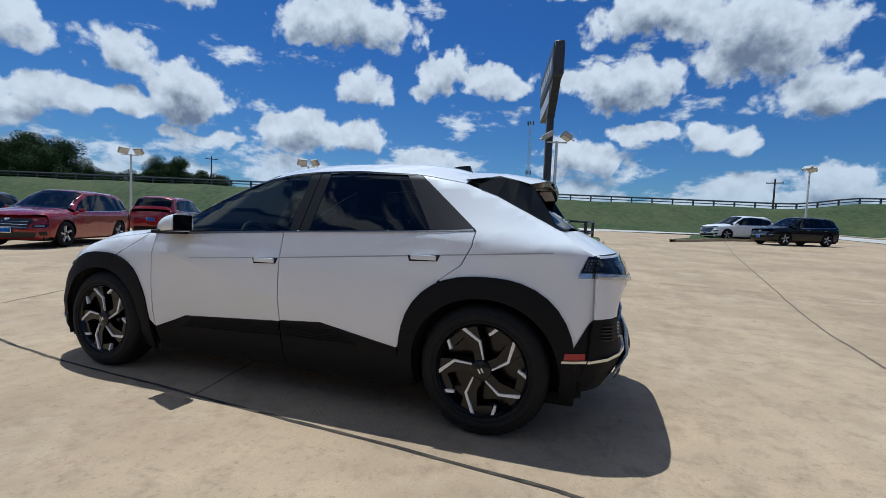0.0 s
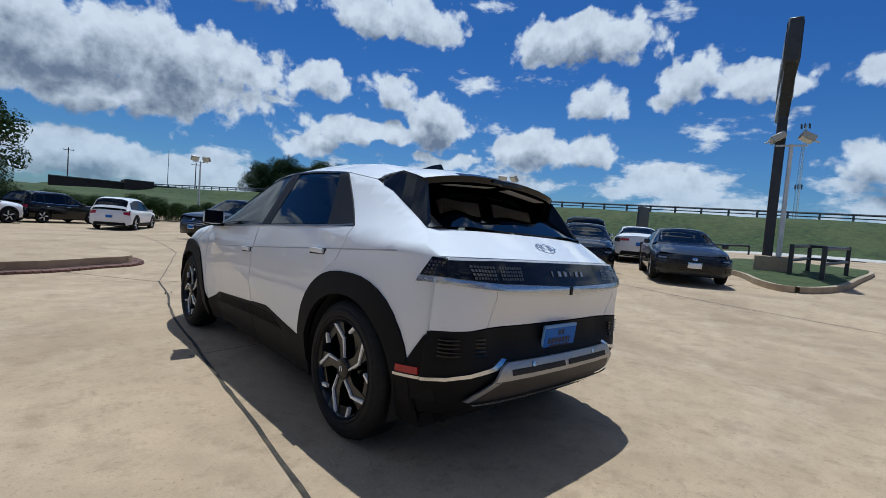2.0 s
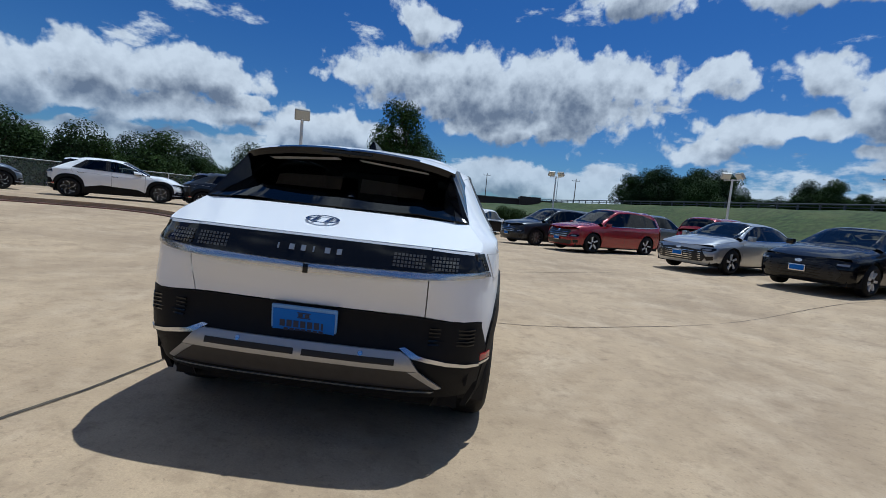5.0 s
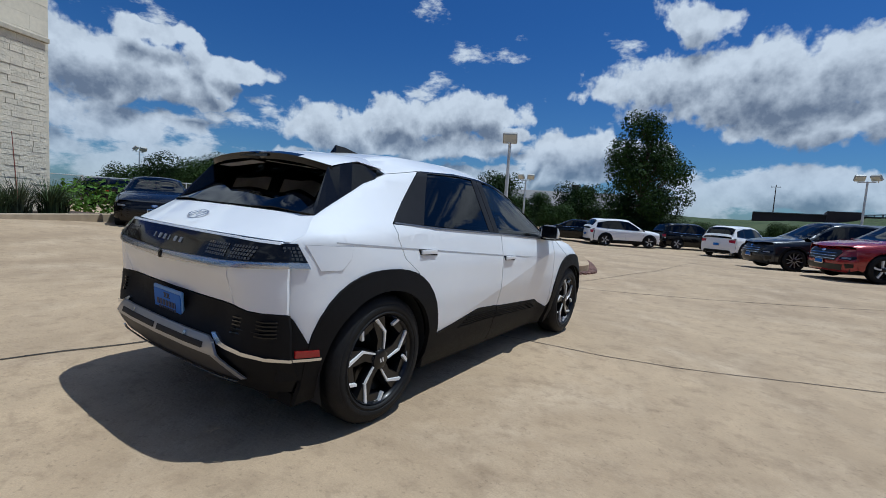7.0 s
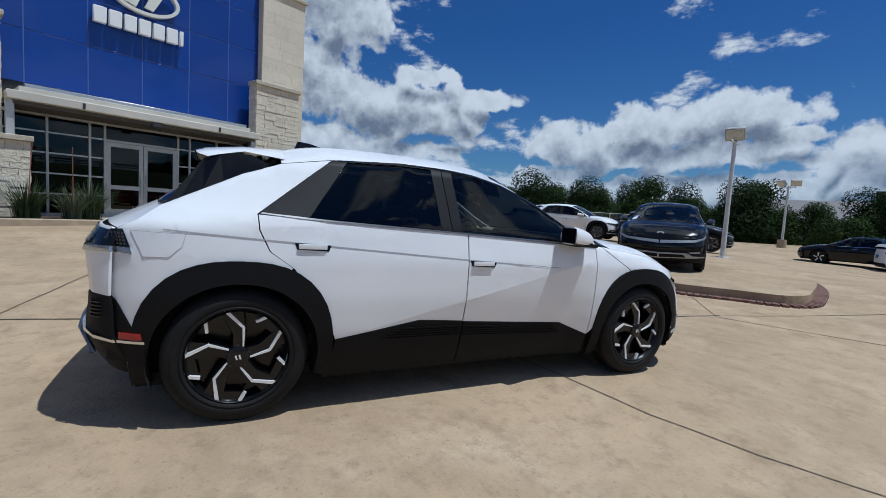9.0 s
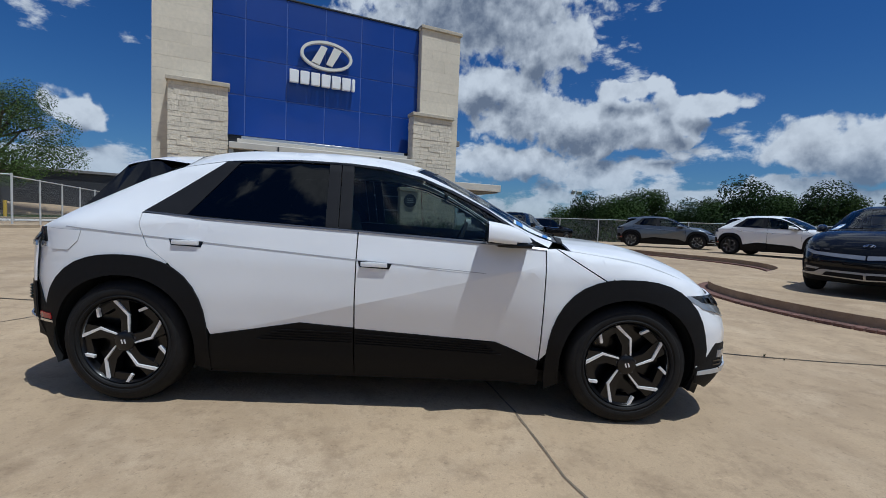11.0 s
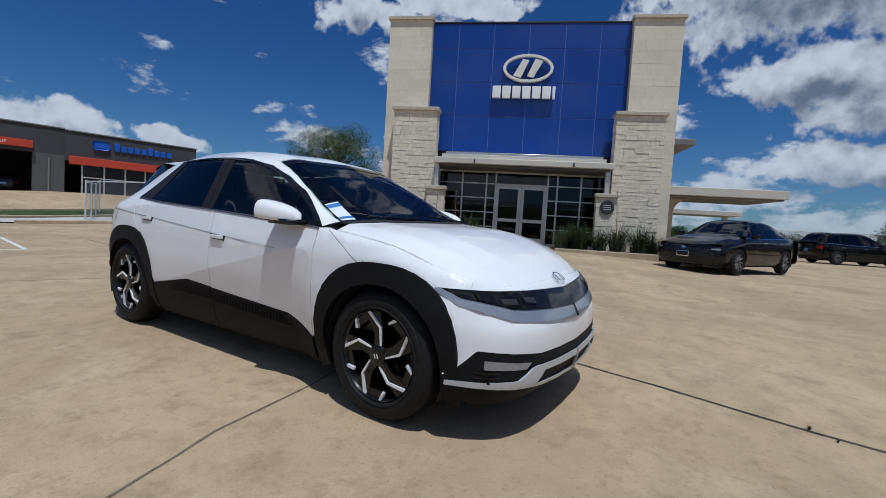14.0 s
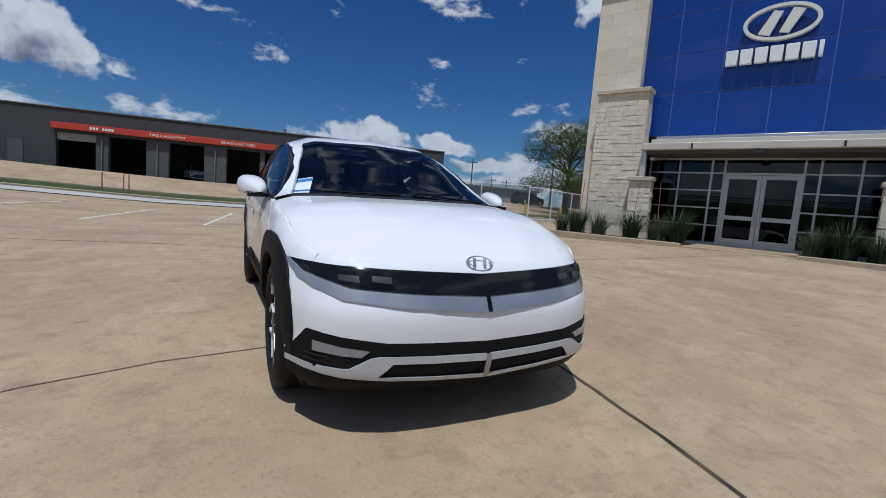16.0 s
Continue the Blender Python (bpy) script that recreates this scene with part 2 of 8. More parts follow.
def paving(name, base, dark, light):
    """Old broom-finished concrete: broad tyre stains, mottling, dark specks, hair cracks and a rough grain."""
    m = mat(name, base, 0.85, grain=0.09, scale=3.2, stain=dark, stain_scale=0.42, stain_amount=0.75, bump=0.005, bump_scale=45, spread=0.08)
    n, l = m.node_tree.nodes, m.node_tree.links
    p = n["Principled BSDF"]
    colour = p.inputs["Base Color"].links[0].from_socket
    where = n.new("ShaderNodeTexCoord").outputs["Object"]

    def layer(kind, scale, lo, hi, tint, amount, detail=5.0, rough=0.6):
        nonlocal colour
        tex = n.new(kind)
        tex.inputs["Scale"].default_value = scale
        l.new(where, tex.inputs["Vector"])
        tex.inputs["Detail"].default_value, tex.inputs["Roughness"].default_value = detail, rough
        fac = n.new("ShaderNodeMapRange")
        fac.inputs["From Min"].default_value, fac.inputs["From Max"].default_value = lo, hi
        fac.inputs["To Max"].default_value = amount
        l.new(tex.outputs[0], fac.inputs["Value"])
        mx = n.new("ShaderNodeMix")
        mx.data_type = "RGBA"
        mx.inputs["B"].default_value = (*tint, 1)
        l.new(fac.outputs[0], mx.inputs["Factor"])
        l.new(colour, mx.inputs["A"])
        colour = mx.outputs["Result"]
        return fac.outputs[0]

    layer("ShaderNodeTexNoise", 0.9, 0.50, 0.70, light, 0.75, 9.0, 0.68)
    layer("ShaderNodeTexNoise", 2.3, 0.54, 0.68, dark, 0.60, 9.0, 0.72)
    layer("ShaderNodeTexNoise", 7.5, 0.52, 0.70, dark, 0.62, 8.0, 0.74)
    layer("ShaderNodeTexNoise", 38.0, 0.60, 0.70, tuple(c * 0.40 for c in dark), 0.35, 3.0, 0.6)
    layer("ShaderNodeTexNoise", 130.0, 0.35, 0.68, tuple(c * 0.62 for c in base), 0.45, 3.0, 0.7)
    l.new(colour, p.inputs["Base Color"])
    return m


CONCRETE = paving("lot_concrete", (0.480, 0.352, 0.216), (0.225, 0.155, 0.092), (0.58, 0.445, 0.295))
CONCRETE2 = mat("kerb_concrete", (0.40, 0.315, 0.21), 0.85, grain=0.14, scale=5.0, stain=(0.26, 0.21, 0.15), stain_scale=1.2, bump=0.004)
ROADWAY = mat("road_concrete", (0.50, 0.47, 0.42), 0.9, grain=0.08, scale=1.5, stain=(0.36, 0.34, 0.30), stain_scale=0.15, bump=0.003)
JOINT = mat("joint_sealant", (0.030, 0.025, 0.020), 0.9, grain=0.5, scale=25, stain=(0.16, 0.125, 0.08), stain_scale=3.0, stain_amount=0.8)
CRACK = mat("joint_cut", (0.17, 0.13, 0.09), 0.95, grain=0.4, scale=20)
GRASS = mat("grass", (0.036, 0.058, 0.013), 0.95, grain=0.55, scale=1.6, stain=(0.090, 0.100, 0.032), stain_scale=0.15, stain_amount=0.7, bump=0.10, bump_scale=5)
LIME = mat("limestone", (0.73, 0.65, 0.51), 0.9, grain=0.10, scale=7, stain=(0.52, 0.46, 0.36), stain_scale=1.3, bump=0.022, bump_scale=17, each=0.06)
LIMESMOOTH = mat("limestone_smooth", (0.72, 0.64, 0.50), 0.88, grain=0.06, scale=9, stain=(0.53, 0.47, 0.37), stain_scale=0.9, stain_amount=0.4, bump=0.003, bump_scale=30, each=0.05)
CAPSTONE = mat("cap_stone", (0.50, 0.44, 0.34), 0.85, grain=0.12, scale=9, bump=0.004)
BLUE = mat("blue_panel", (0.008, 0.045, 0.26), 0.32, grain=0.04, scale=1.5, each=0.06, coat=0.3, spread=0.06)
SILVER = mat("brushed_aluminium", (0.62, 0.62, 0.62), 0.35, 0.85, grain=0.06, scale=30, spread=0.1)
ALU = mat("mill_aluminium", (0.58, 0.58, 0.56), 0.45, 0.6, grain=0.08, scale=10)
CREAM = mat("canopy_cream", (0.60, 0.56, 0.48), 0.6, grain=0.05, scale=4, stain=(0.45, 0.41, 0.35), stain_scale=1.0)
GLASSDARK = mat("dark_glazing", (0.012, 0.016, 0.020), 0.04, ior=1.52, spread=0.01, grain=0.2, scale=0.8)
SIGNWHITE = mat("sign_white", (0.86, 0.86, 0.84), 0.4)
SIGNCREAM = mat("sign_cream", (0.78, 0.76, 0.66), 0.35, coat=0.3)
METALDARK = mat("dark_painted_steel", (0.045, 0.047, 0.052), 0.45, 0.3, grain=0.15, scale=6, spread=0.1)
PANELJOINT = mat("panel_joint_blue", (0.085, 0.14, 0.40), 0.5, grain=0.1, scale=6)
POLE = mat("lamp_pole_paint", (0.62, 0.63, 0.62), 0.45, 0.2, grain=0.06, scale=10)
LENS = mat("lamp_lens", (0.78, 0.72, 0.55), 0.25, grain=0.05, scale=12)
BRICKRED = mat("red_kerb_brick", (0.160, 0.085, 0.066), 0.85, grain=0.25, scale=14, bump=0.004, each=0.2)


def link(name, bm, material, parent=None, label="", smooth=True, sharp=radians(38)):
    mesh = bpy.data.meshes.new(name)
    bmesh.ops.recalc_face_normals(bm, faces=bm.faces) if len(bm.faces) < 60000 else None
    if smooth:
        for f in bm.faces:
            f.smooth = True
        for e in bm.edges:
            if len(e.link_faces) == 2 and e.calc_face_angle(0) > sharp:
                e.smooth = False
    bm.to_mesh(mesh)
    bm.free()
    soft = mesh.attributes.get("turn")
    if soft:
        way = np.zeros(len(mesh.vertices) * 3)
        soft.data.foreach_get("vector", way)
        way = way.reshape(-1, 3)
        if np.abs(way).sum() > 0:
            loops = []
            for f in mesh.polygons:
                flat = np.array(f.normal)
                own = [way[i] for i in f.vertices]
                top = min(np.abs(w).sum() for w in own) > 0.1
                loops += [tuple(w * (1 if w @ flat > 0 else -1)) if top and abs(w @ flat) > 0.5 else tuple(flat) for w in own]
            mesh.normals_split_custom_set(loops)
        mesh.attributes.remove(mesh.attributes["turn"])
    for m in material if isinstance(material, (list, tuple)) else [material]:
        mesh.materials.append(m)
    ob = new(name, mesh)
    if parent is not None:
        ob.parent = parent
    if label:
        ob["label"] = label
    return ob


def part(name, bm, material, parent, label="", smooth=True):
    return link(name, bm, material, parent, label, smooth)


def empty(name, m, label, category, group="", kind=""):
    ob = new(name)
    ob.matrix_basis = m
    return tagged(ob, label, category, group, kind)


def add_box(bm, x0, x1, y0, y1, z0, z1, bevel=0.0, seg=1):
    """A box, its edges rounded by bevel, added to bm."""
    vs = [bm.verts.new((x, y, z)) for x in (x0, x1) for y in (y0, y1) for z in (z0, z1)]
    fs = [bm.faces.new([vs[i] for i in q]) for q in ((0, 1, 3, 2), (4, 6, 7, 5), (0, 4, 5, 1), (2, 3, 7, 6), (0, 2, 6, 4), (1, 5, 7, 3))]
    if bevel:
        edges = list({e for f in fs for e in f.edges})
        bmesh.ops.bevel(bm, geom=edges, offset=bevel, segments=seg, profile=0.7, affect="EDGES")
    return vs


def box(x0, x1, y0, y1, z0, z1, bevel=0.0, seg=1):
    bm = bmesh.new()
    add_box(bm, x0, x1, y0, y1, z0, z1, bevel, seg)
    return bm


def add_tube(bm, a, b, r0, r1=None, n=12, caps=True):
    """A tapered tube from a to b."""
    a, b = Vector(a), Vector(b)
    r1 = r0 if r1 is None else r1
    q = (b - a).to_track_quat("Z", "Y").to_matrix()
    rings = [[bm.verts.new(p + q @ Vector((r * math.cos(k * math.tau / n), r * math.sin(k * math.tau / n), 0))) for k in range(n)] for p, r in ((a, r0), (b, r1))]
    for k in range(n):
        bm.faces.new((rings[0][k], rings[0][(k + 1) % n], rings[1][(k + 1) % n], rings[1][k]))
    if caps:
        bm.faces.new(rings[0][::-1])
        bm.faces.new(rings[1])


def tube(a, b, r0, r1=None, n=12):
    bm = bmesh.new()
    add_tube(bm, a, b, r0, r1, n)
    return bm


def slab(points, z0, z1):
    """A prism over a plan outline."""
    bm = bmesh.new()
    low, high = ([bm.verts.new((x, y, z)) for x, y in points] for z in (z0, z1))
    n = len(points)
    bm.faces.new(high)
    bm.faces.new(low[::-1])
    for k in range(n):
        bm.faces.new((low[k], low[(k + 1) % n], high[(k + 1) % n], high[k]))
    return bm


def words(text, size, m, material, name="lettering", thick=0.01, parent=None, align="CENTER"):
    cu = bpy.data.curves.new(name, "FONT")
    cu.body, cu.size, cu.extrude, cu.align_x, cu.align_y = text, size, thick, align, "CENTER"
    ob = new(name, cu)
    deps = bpy.context.evaluated_depsgraph_get()
    mesh = bpy.data.meshes.new_from_object(ob.evaluated_get(deps))
    bpy.data.objects.remove(ob)
    mesh.materials.clear()
    mesh.materials.append(material)
    out = new(name, mesh)
    out.parent = parent
    out.matrix_basis = m
    return out


def ease(v, a, b):
    s = min(max((v - a) / (b - a), 0.0), 1.0)
    return s * s * (3 - 2 * s)


# ---- ground ----
MX, MY = 0.951, 0.309


def lot_z(x, y):
    """The lot dips a little at the white car, climbs to the showroom and to the frontage road."""
    near = -0.0201 * x - 0.0157 * y
    far = 0.03 + 0.45 * ease(-x, 3, 12) * (1 - 0.65 * ease(y, -3, 5)) + 0.03 * max(0.0, x - 4) * (1 - 0.6 * ease(y, 4, 20))
    far -= 0.36 * ease(y, 11, 24) * (1 - ease(x, 1, 9)) * ease(x, -16, -9)
    s = ease(math.hypot(x, y), 4, 9)
    return near * (1 - s) + far * s


def land_z(x, y):
    """The land: the lot's level, the highway bank beyond it, a rise to the north and behind the workshop."""
    s = x * MX + y * MY
    base = lot_z(min(x, 46), y) - 0.06
    bank = ease(s, 47, 63)
    north = base + 3.5 * ease(y, 54, 115) * (1 - ease(-x, 15, 60))
    south = 1.32 * ease(-y, 27, 39)
    return max(base * (1 - bank) + 5.42 * bank, north) + south


def sheet(xs, ys, height, keep=None):
    bm = bmesh.new()
    grid = [[bm.verts.new((x, y, height(x, y))) for y in ys] for x in xs]
    for i in range(len(xs) - 1):
        for j in range(len(ys) - 1):
            if keep is None or keep((xs[i] + xs[i + 1]) / 2, (ys[j] + ys[j + 1]) / 2):
                bm.faces.new((grid[i][j], grid[i + 1][j], grid[i + 1][j + 1], grid[i][j + 1]))
    return bm


def steps(*runs):
    out = []
    for a, b, d in runs:
        k = max(1, round((b - a) / d))
        out += [a + (b - a) * i / k for i in range(k)]
    return out + [runs[-1][1]]


wide = steps((-1600, -400, 200), (-400, -100, 50), (-100, -40, 10), (-40, 40, 3), (40, 140, 4), (140, 400, 52), (400, 1600, 200))
tagged(link("ground", sheet(wide, wide, land_z), GRASS), "rough green grass land rising to a highway bank", "ground", kind="structure")

# ---- lot ----


def on_lot(x, y):
    s = x * MX + y * MY
    return s < 37 + 2 * math.sin(y * 0.08) and -26 < y < 60 and x > -44


lots = steps((-46, -14, 2.0), (-14, 14, 0.7), (14, 44, 2.0)), steps((-28, -14, 2.0), (-14, 16, 0.7), (16, 62, 2.0))
lot = tagged(link("pavement", sheet(*lots, lot_z, on_lot), CONCRETE), "tan stained concrete lot with sealed joints", "pavement", kind="structure")


def strip(points, width, lift, name, material, parent=None, wander=0.0):
    """A narrow band laid on the lot along a line."""
    bm = bmesh.new()
    rail = []
    pts = [Vector(p) for p in points]
    dense = []
    for a, b in zip(pts, pts[1:]):
        k = max(1, int((b - a).length / 0.12))
        dense += [a.lerp(b, i / k) for i in range(k)]
    dense.append(pts[-1])
    for i, p in enumerate(dense):
        d = (dense[min(i + 1, len(dense) - 1)] - dense[max(i - 1, 0)]).normalized()
        side = Vector((-d.y, d.x))
        p = p + side * wander * (noise.noise((p.x * 1.3, p.y * 1.3, 3.0)) + 0.5 * noise.noise((p.x * 6, p.y * 6, 5.0)))
        w = width * (0.75 + 0.6 * abs(noise.noise((p.x * 4, p.y * 4, 1.0))))
        rail.append([bm.verts.new((*(p + side * w * s), lot_z(*(p + side * w * s)) + lift)) for s in (-0.5, 0.5)])
    for a, b in zip(rail, rail[1:]):
        bm.faces.new((a[0], b[0], b[1], a[1]))
    return link(name, bm, material, parent)


for pts, width, m in (
    (((-0.52, 4.95), (-0.66, 3.6), (-0.83, 2.7), (-0.95, 1.87), (-1.17, -0.8), (-1.28, -1.95), (-1.36, -2.3), (-1.62, -4.6), (-2.3, -12.0)), 0.030, JOINT),
    (((-1.17, 0.35), (0.0, 0.66), (0.82, 0.86), (1.53, 0.98), (2.12, 1.18), (2.53, 1.39), (5.0, 2.75), (8.8, 4.9)), 0.016, CRACK),
    (((-1.86, 6.08), (-0.47, 4.80), (1.10, 5.57), (4.5, 7.0)), 0.022, CRACK),
    (((2.02, -4.65), (6.0, -5.2), (17.5, -7.1), (30.0, -9.5)), 0.03, CRACK),
    (((-1.5, -3.4), (2.0, -4.65)), 0.015, CRACK),
    (((-12.0, -1.9), (-6.5, -2.9), (-1.45, -3.35)), 0.022, CRACK),
    (((-0.5, 5.0), (0.6, 9.0), (1.5, 20.0)), 0.02, CRACK),
    (((6.0, -18.0), (7.0, -5.3), (9.2, 5.0), (12.0, 20.0)), 0.02, CRACK),
):
    strip(pts, width, 0.004, "joint", m, lot, wander=0.014)

# Parking stripes beside the workshop.
PAINTW = mat("road_paint", (0.72, 0.70, 0.66), 0.8, grain=0.15, scale=8, stain=(0.5, 0.46, 0.38), stain_scale=3, stain_amount=0.7)
for pts in (((1.5, -9.0), (-0.25, -9.0)), ((-0.25, -9.0), (-1.05, -15.7)), ((-1.05, -15.7), (0.8, -15.7)), ((0.8, -15.7), (1.6, -9.0)),
            ((-0.9, -14.4), (1.0, -14.0)), ((-0.7, -12.6), (1.2, -12.3)), ((-0.5, -10.8), (1.4, -10.6)), ((4.2, -9.2), (3.4, -15.7)), ((7.2, -9.4), (6.2, -15.8))):
    strip(pts, 0.10, 0.005, "parking_stripe", PAINTW, lot)

# Light frontage road and verge.
road = bmesh.new()
for s0, s1 in ((37.5, 44.5),):
    rows = [[road.verts.new((s * MX - t * MY, s * MY + t * MX, lot_z(min(s * MX - t * MY, 46), s * MY + t * MX) + 0.01)) for s in (s0, (s0 + s1) / 2, s1)] for t in range(-160, 200, 4)]
    for a, b in zip(rows, rows[1:]):
        for k in range(2):
            road.faces.new((a[k], a[k + 1], b[k + 1], b[k]))
tagged(link("road", road, ROADWAY), "pale concrete frontage road below the bank", "road", kind="structure")

south = bmesh.new()
for x0, x1, y0, y1, z in ((-60, 60, -26.0, -21.5, 0.035),):
    rows = [[south.verts.new((x, y, lot_z(x, -20) + z)) for y in (y0, y1)] for x in steps((x0, x1, 4))]
    for a, b in zip(rows, rows[1:]):
        south.faces.new((a[0], b[0], b[1], a[1]))
tagged(link("road", south, ROADWAY), "pale concrete drive along the grass verge", "road", kind="structure")


def kerb_run(points, width, height, name, label, material=CONCRETE2, z=lot_z):
    bm = bmesh.new()
    pts = [Vector(p) for p in points]
    prof = ((0, 0), (0, height * 0.8), (width * 0.2, height), (width, height), (width, 0))
    rows = []
    for i, p in enumerate(pts):
        d = (pts[min(i + 1, len(pts) - 1)] - pts[max(i - 1, 0)]).normalized()
        side = Vector((-d.y, d.x))
        rows.append([bm.verts.new((*(p + side * o), z(p.x, p.y) - 0.05 + h + (0.05 if h else 0))) for o, h in prof])
    for a, b in zip(rows, rows[1:]):
        for k in range(len(prof) - 1):
            bm.faces.new((a[k], b[k], b[k + 1], a[k + 1]))
    return tagged(link(name, bm, material), label, "kerb", kind="structure")


kerb_run([(x, -26.2) for x in range(-60, 61, 3)][::-1], 0.16, 0.15, "kerb", "worn concrete kerb along the verge")

# ---- showroom ----
SHOW = pose(0, 0, 0, 0, 0, -65.51)
FLOORZ = 0.47


def ubox(u0, u1, n0, n1, z0, z1, bevel=0.0):
    """A box in the showroom's own axes: along its front, out of it, up."""
    return box(-u1, -u0, n0, n1, z0, z1, bevel)


def thin_glass(name, tint, ior=1.5, rough=0.0):
    m = bpy.data.materials.new(name)
    m.use_nodes = True
    n, l = m.node_tree.nodes, m.node_tree.links
    n.clear()
    out, mixer = n.new("ShaderNodeOutputMaterial"), n.new("ShaderNodeMixShader")
    clear, gloss, fres = n.new("ShaderNodeBsdfTransparent"), n.new("ShaderNodeBsdfGlossy"), n.new("ShaderNodeFresnel")
    clear.inputs[0].default_value, gloss.inputs["Roughness"].default_value, fres.inputs[0].default_value = (*tint, 1), rough, ior
    l.new(fres.outputs[0], mixer.inputs[0])
    l.new(clear.outputs[0], mixer.inputs[1])
    l.new(gloss.outputs[0], mixer.inputs[2])
    l.new(mixer.outputs[0], out.inputs[0])
    return m


THINGLASS = thin_glass("clear_glass", (0.17, 0.18, 0.19), 1.5)
show = empty("showroom", SHOW, "car showroom with blue panel front and limestone piers", "building")
# Dark tone with shade put into it: interiors, canopy soffit, screen panels.
SHADE = mat("shade_tone_dark", (0.10, 0.095, 0.09), 0.8, grain=0.1, scale=2)
RENDERED = mat("stucco", (0.56, 0.50, 0.40), 0.9, grain=0.08, scale=3, stain=(0.45, 0.40, 0.32), stain_scale=0.5, bump=0.004)
part("wall", ubox(-3.2, 6.9, -24.0, -23.7, 0.2, 8.2), RENDERED, show)
part("wall", ubox(-3.2, -2.9, -23.7, -14.6, 0.2, 8.2), RENDERED, show)
part("wall", ubox(6.6, 6.9, -23.7, -14.6, 0.2, 8.2), RENDERED, show)
part("roof", ubox(-3.2, 6.9, -24.0, -13.6, 8.2, 8.4), RENDERED, show)
part("floor_slab", ubox(-2.9, 6.6, -23.7, -12.0, 0.2, FLOORZ), CONCRETE2, show)
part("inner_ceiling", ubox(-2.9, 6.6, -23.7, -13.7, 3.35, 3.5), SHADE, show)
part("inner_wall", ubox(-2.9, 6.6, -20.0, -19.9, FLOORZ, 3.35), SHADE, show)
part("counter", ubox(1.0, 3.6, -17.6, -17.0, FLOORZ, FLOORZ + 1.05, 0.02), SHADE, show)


def pylon(u0, u1, n0, n1, z0, z1, course, length, stone, proud, cap, seed, gap=0.004):
    """A stone pylon: a core with its courses of blocks standing proud, and a cap."""
    rnd = random.Random(seed)
    core = part("pier_core", ubox(u0 + 0.03, u1 - 0.03, n1 + 0.03, n0 - 0.03, z0, z1), CAPSTONE, show)
    z, row = z0, 0
    while z < z1 - 0.02:
        h = min(course * rnd.uniform(0.85, 1.15), z1 - z)
        if z1 - z - h < course * 0.4:
            h = z1 - z
        for face in ("front", "left", "right"):
            a, b = (u0, u1) if face == "front" else (n1, n0 - 0.03)
            p = a - (0.0 if row % 2 else length * rnd.uniform(0.3, 0.6))
            while p < b - 0.01:
                q = p + length * rnd.uniform(0.75, 1.25)
                if b - q < length * 0.35:
                    q = b
                s, e = max(p, a) + gap, min(q, b) - gap
                p = q
                if e - s < 0.03:
                    continue
                out = rnd.uniform(0.0, proud)
                if face == "front":
                    bm = ubox(s, e, n0 - 0.06, n0 + out, z + gap, z + h - gap)
                elif face == "left":
                    bm = ubox(u0 - out, u0 + 0.05, s, e, z + gap, z + h - gap)
                else:
                    bm = ubox(u1 - 0.05, u1 + out, s, e, z + gap, z + h - gap)
                part("stone", bm, stone, core, smooth=False)
        z += h
        row += 1
    if cap:
        part("cap", ubox(u0 - 0.06, u1 + 0.06, n1, n0 + 0.09, z1, z1 + 0.13, 0.015), CAPSTONE, show)


pylon(-3.35, -1.74, -13.0, -14.6, 0.3, 8.58, 0.40, 0.95, LIMESMOOTH, 0.004, True, 1, 0.0015)
pylon(5.42, 7.06, -13.0, -14.6, 0.3, 8.58, 0.40, 0.95, LIMESMOOTH, 0.004, True, 2, 0.0015)
pylon(-2.88, -1.26, -12.5, -13.0, 0.3, 5.14, 0.15, 0.36, LIME, 0.018, True, 3, 0.003)
pylon(4.98, 6.58, -12.5, -13.0, 0.3, 5.14, 0.15, 0.36, LIME, 0.018, True, 4, 0.003)
pylon(-1.45, -0.80, -12.25, -12.5, 0.3, 2.30, 0.15, 0.32, LIME, 0.018, True, 5, 0.003)
pylon(4.47, 5.14, -12.25, -12.5, 0.3, 2.30, 0.15, 0.32, LIME, 0.018, True, 6, 0.003)
part("post", ubox(-1.22, -1.06, -12.46, -12.30, 2.43, 3.25, 0.01), ALU, show)
part("post", ubox(4.72, 4.88, -12.46, -12.30, 2.43, 3.25, 0.01), ALU, show)

# Blue cladding.
part("panel_backing", ubox(-1.72, 5.40, -13.62, -13.34, 3.5, 8.55), METALDARK, show)
ucuts, zcuts = (-1.74, -0.75, 0.56, 1.86, 3.15, 4.38, 5.42), (3.84, 5.17, 6.41, 7.66, 8.58)
for ua, ub in zip(ucuts, ucuts[1:]):
    for za, zb in zip(zcuts, zcuts[1:]):
        part("panel", ubox(ua + 0.014, ub - 0.014, -13.33, -13.29, za + 0.014, zb - 0.014, 0.006), BLUE, show)
for u in ucuts[1:-1]:
    part("panel_joint", ubox(u - 0.013, u + 0.013, -13.335, -13.30, 3.85, 8.57), PANELJOINT, show)
for z in zcuts[1:-1]:
    part("panel_joint", ubox(-1.72, 5.40, -13.336, -13.302, z - 0.013, z + 0.013), PANELJOINT, show)
part("coping", ubox(-1.72, 5.40, -13.7, -13.26, 8.58, 8.63, 0.005), METALDARK, show)

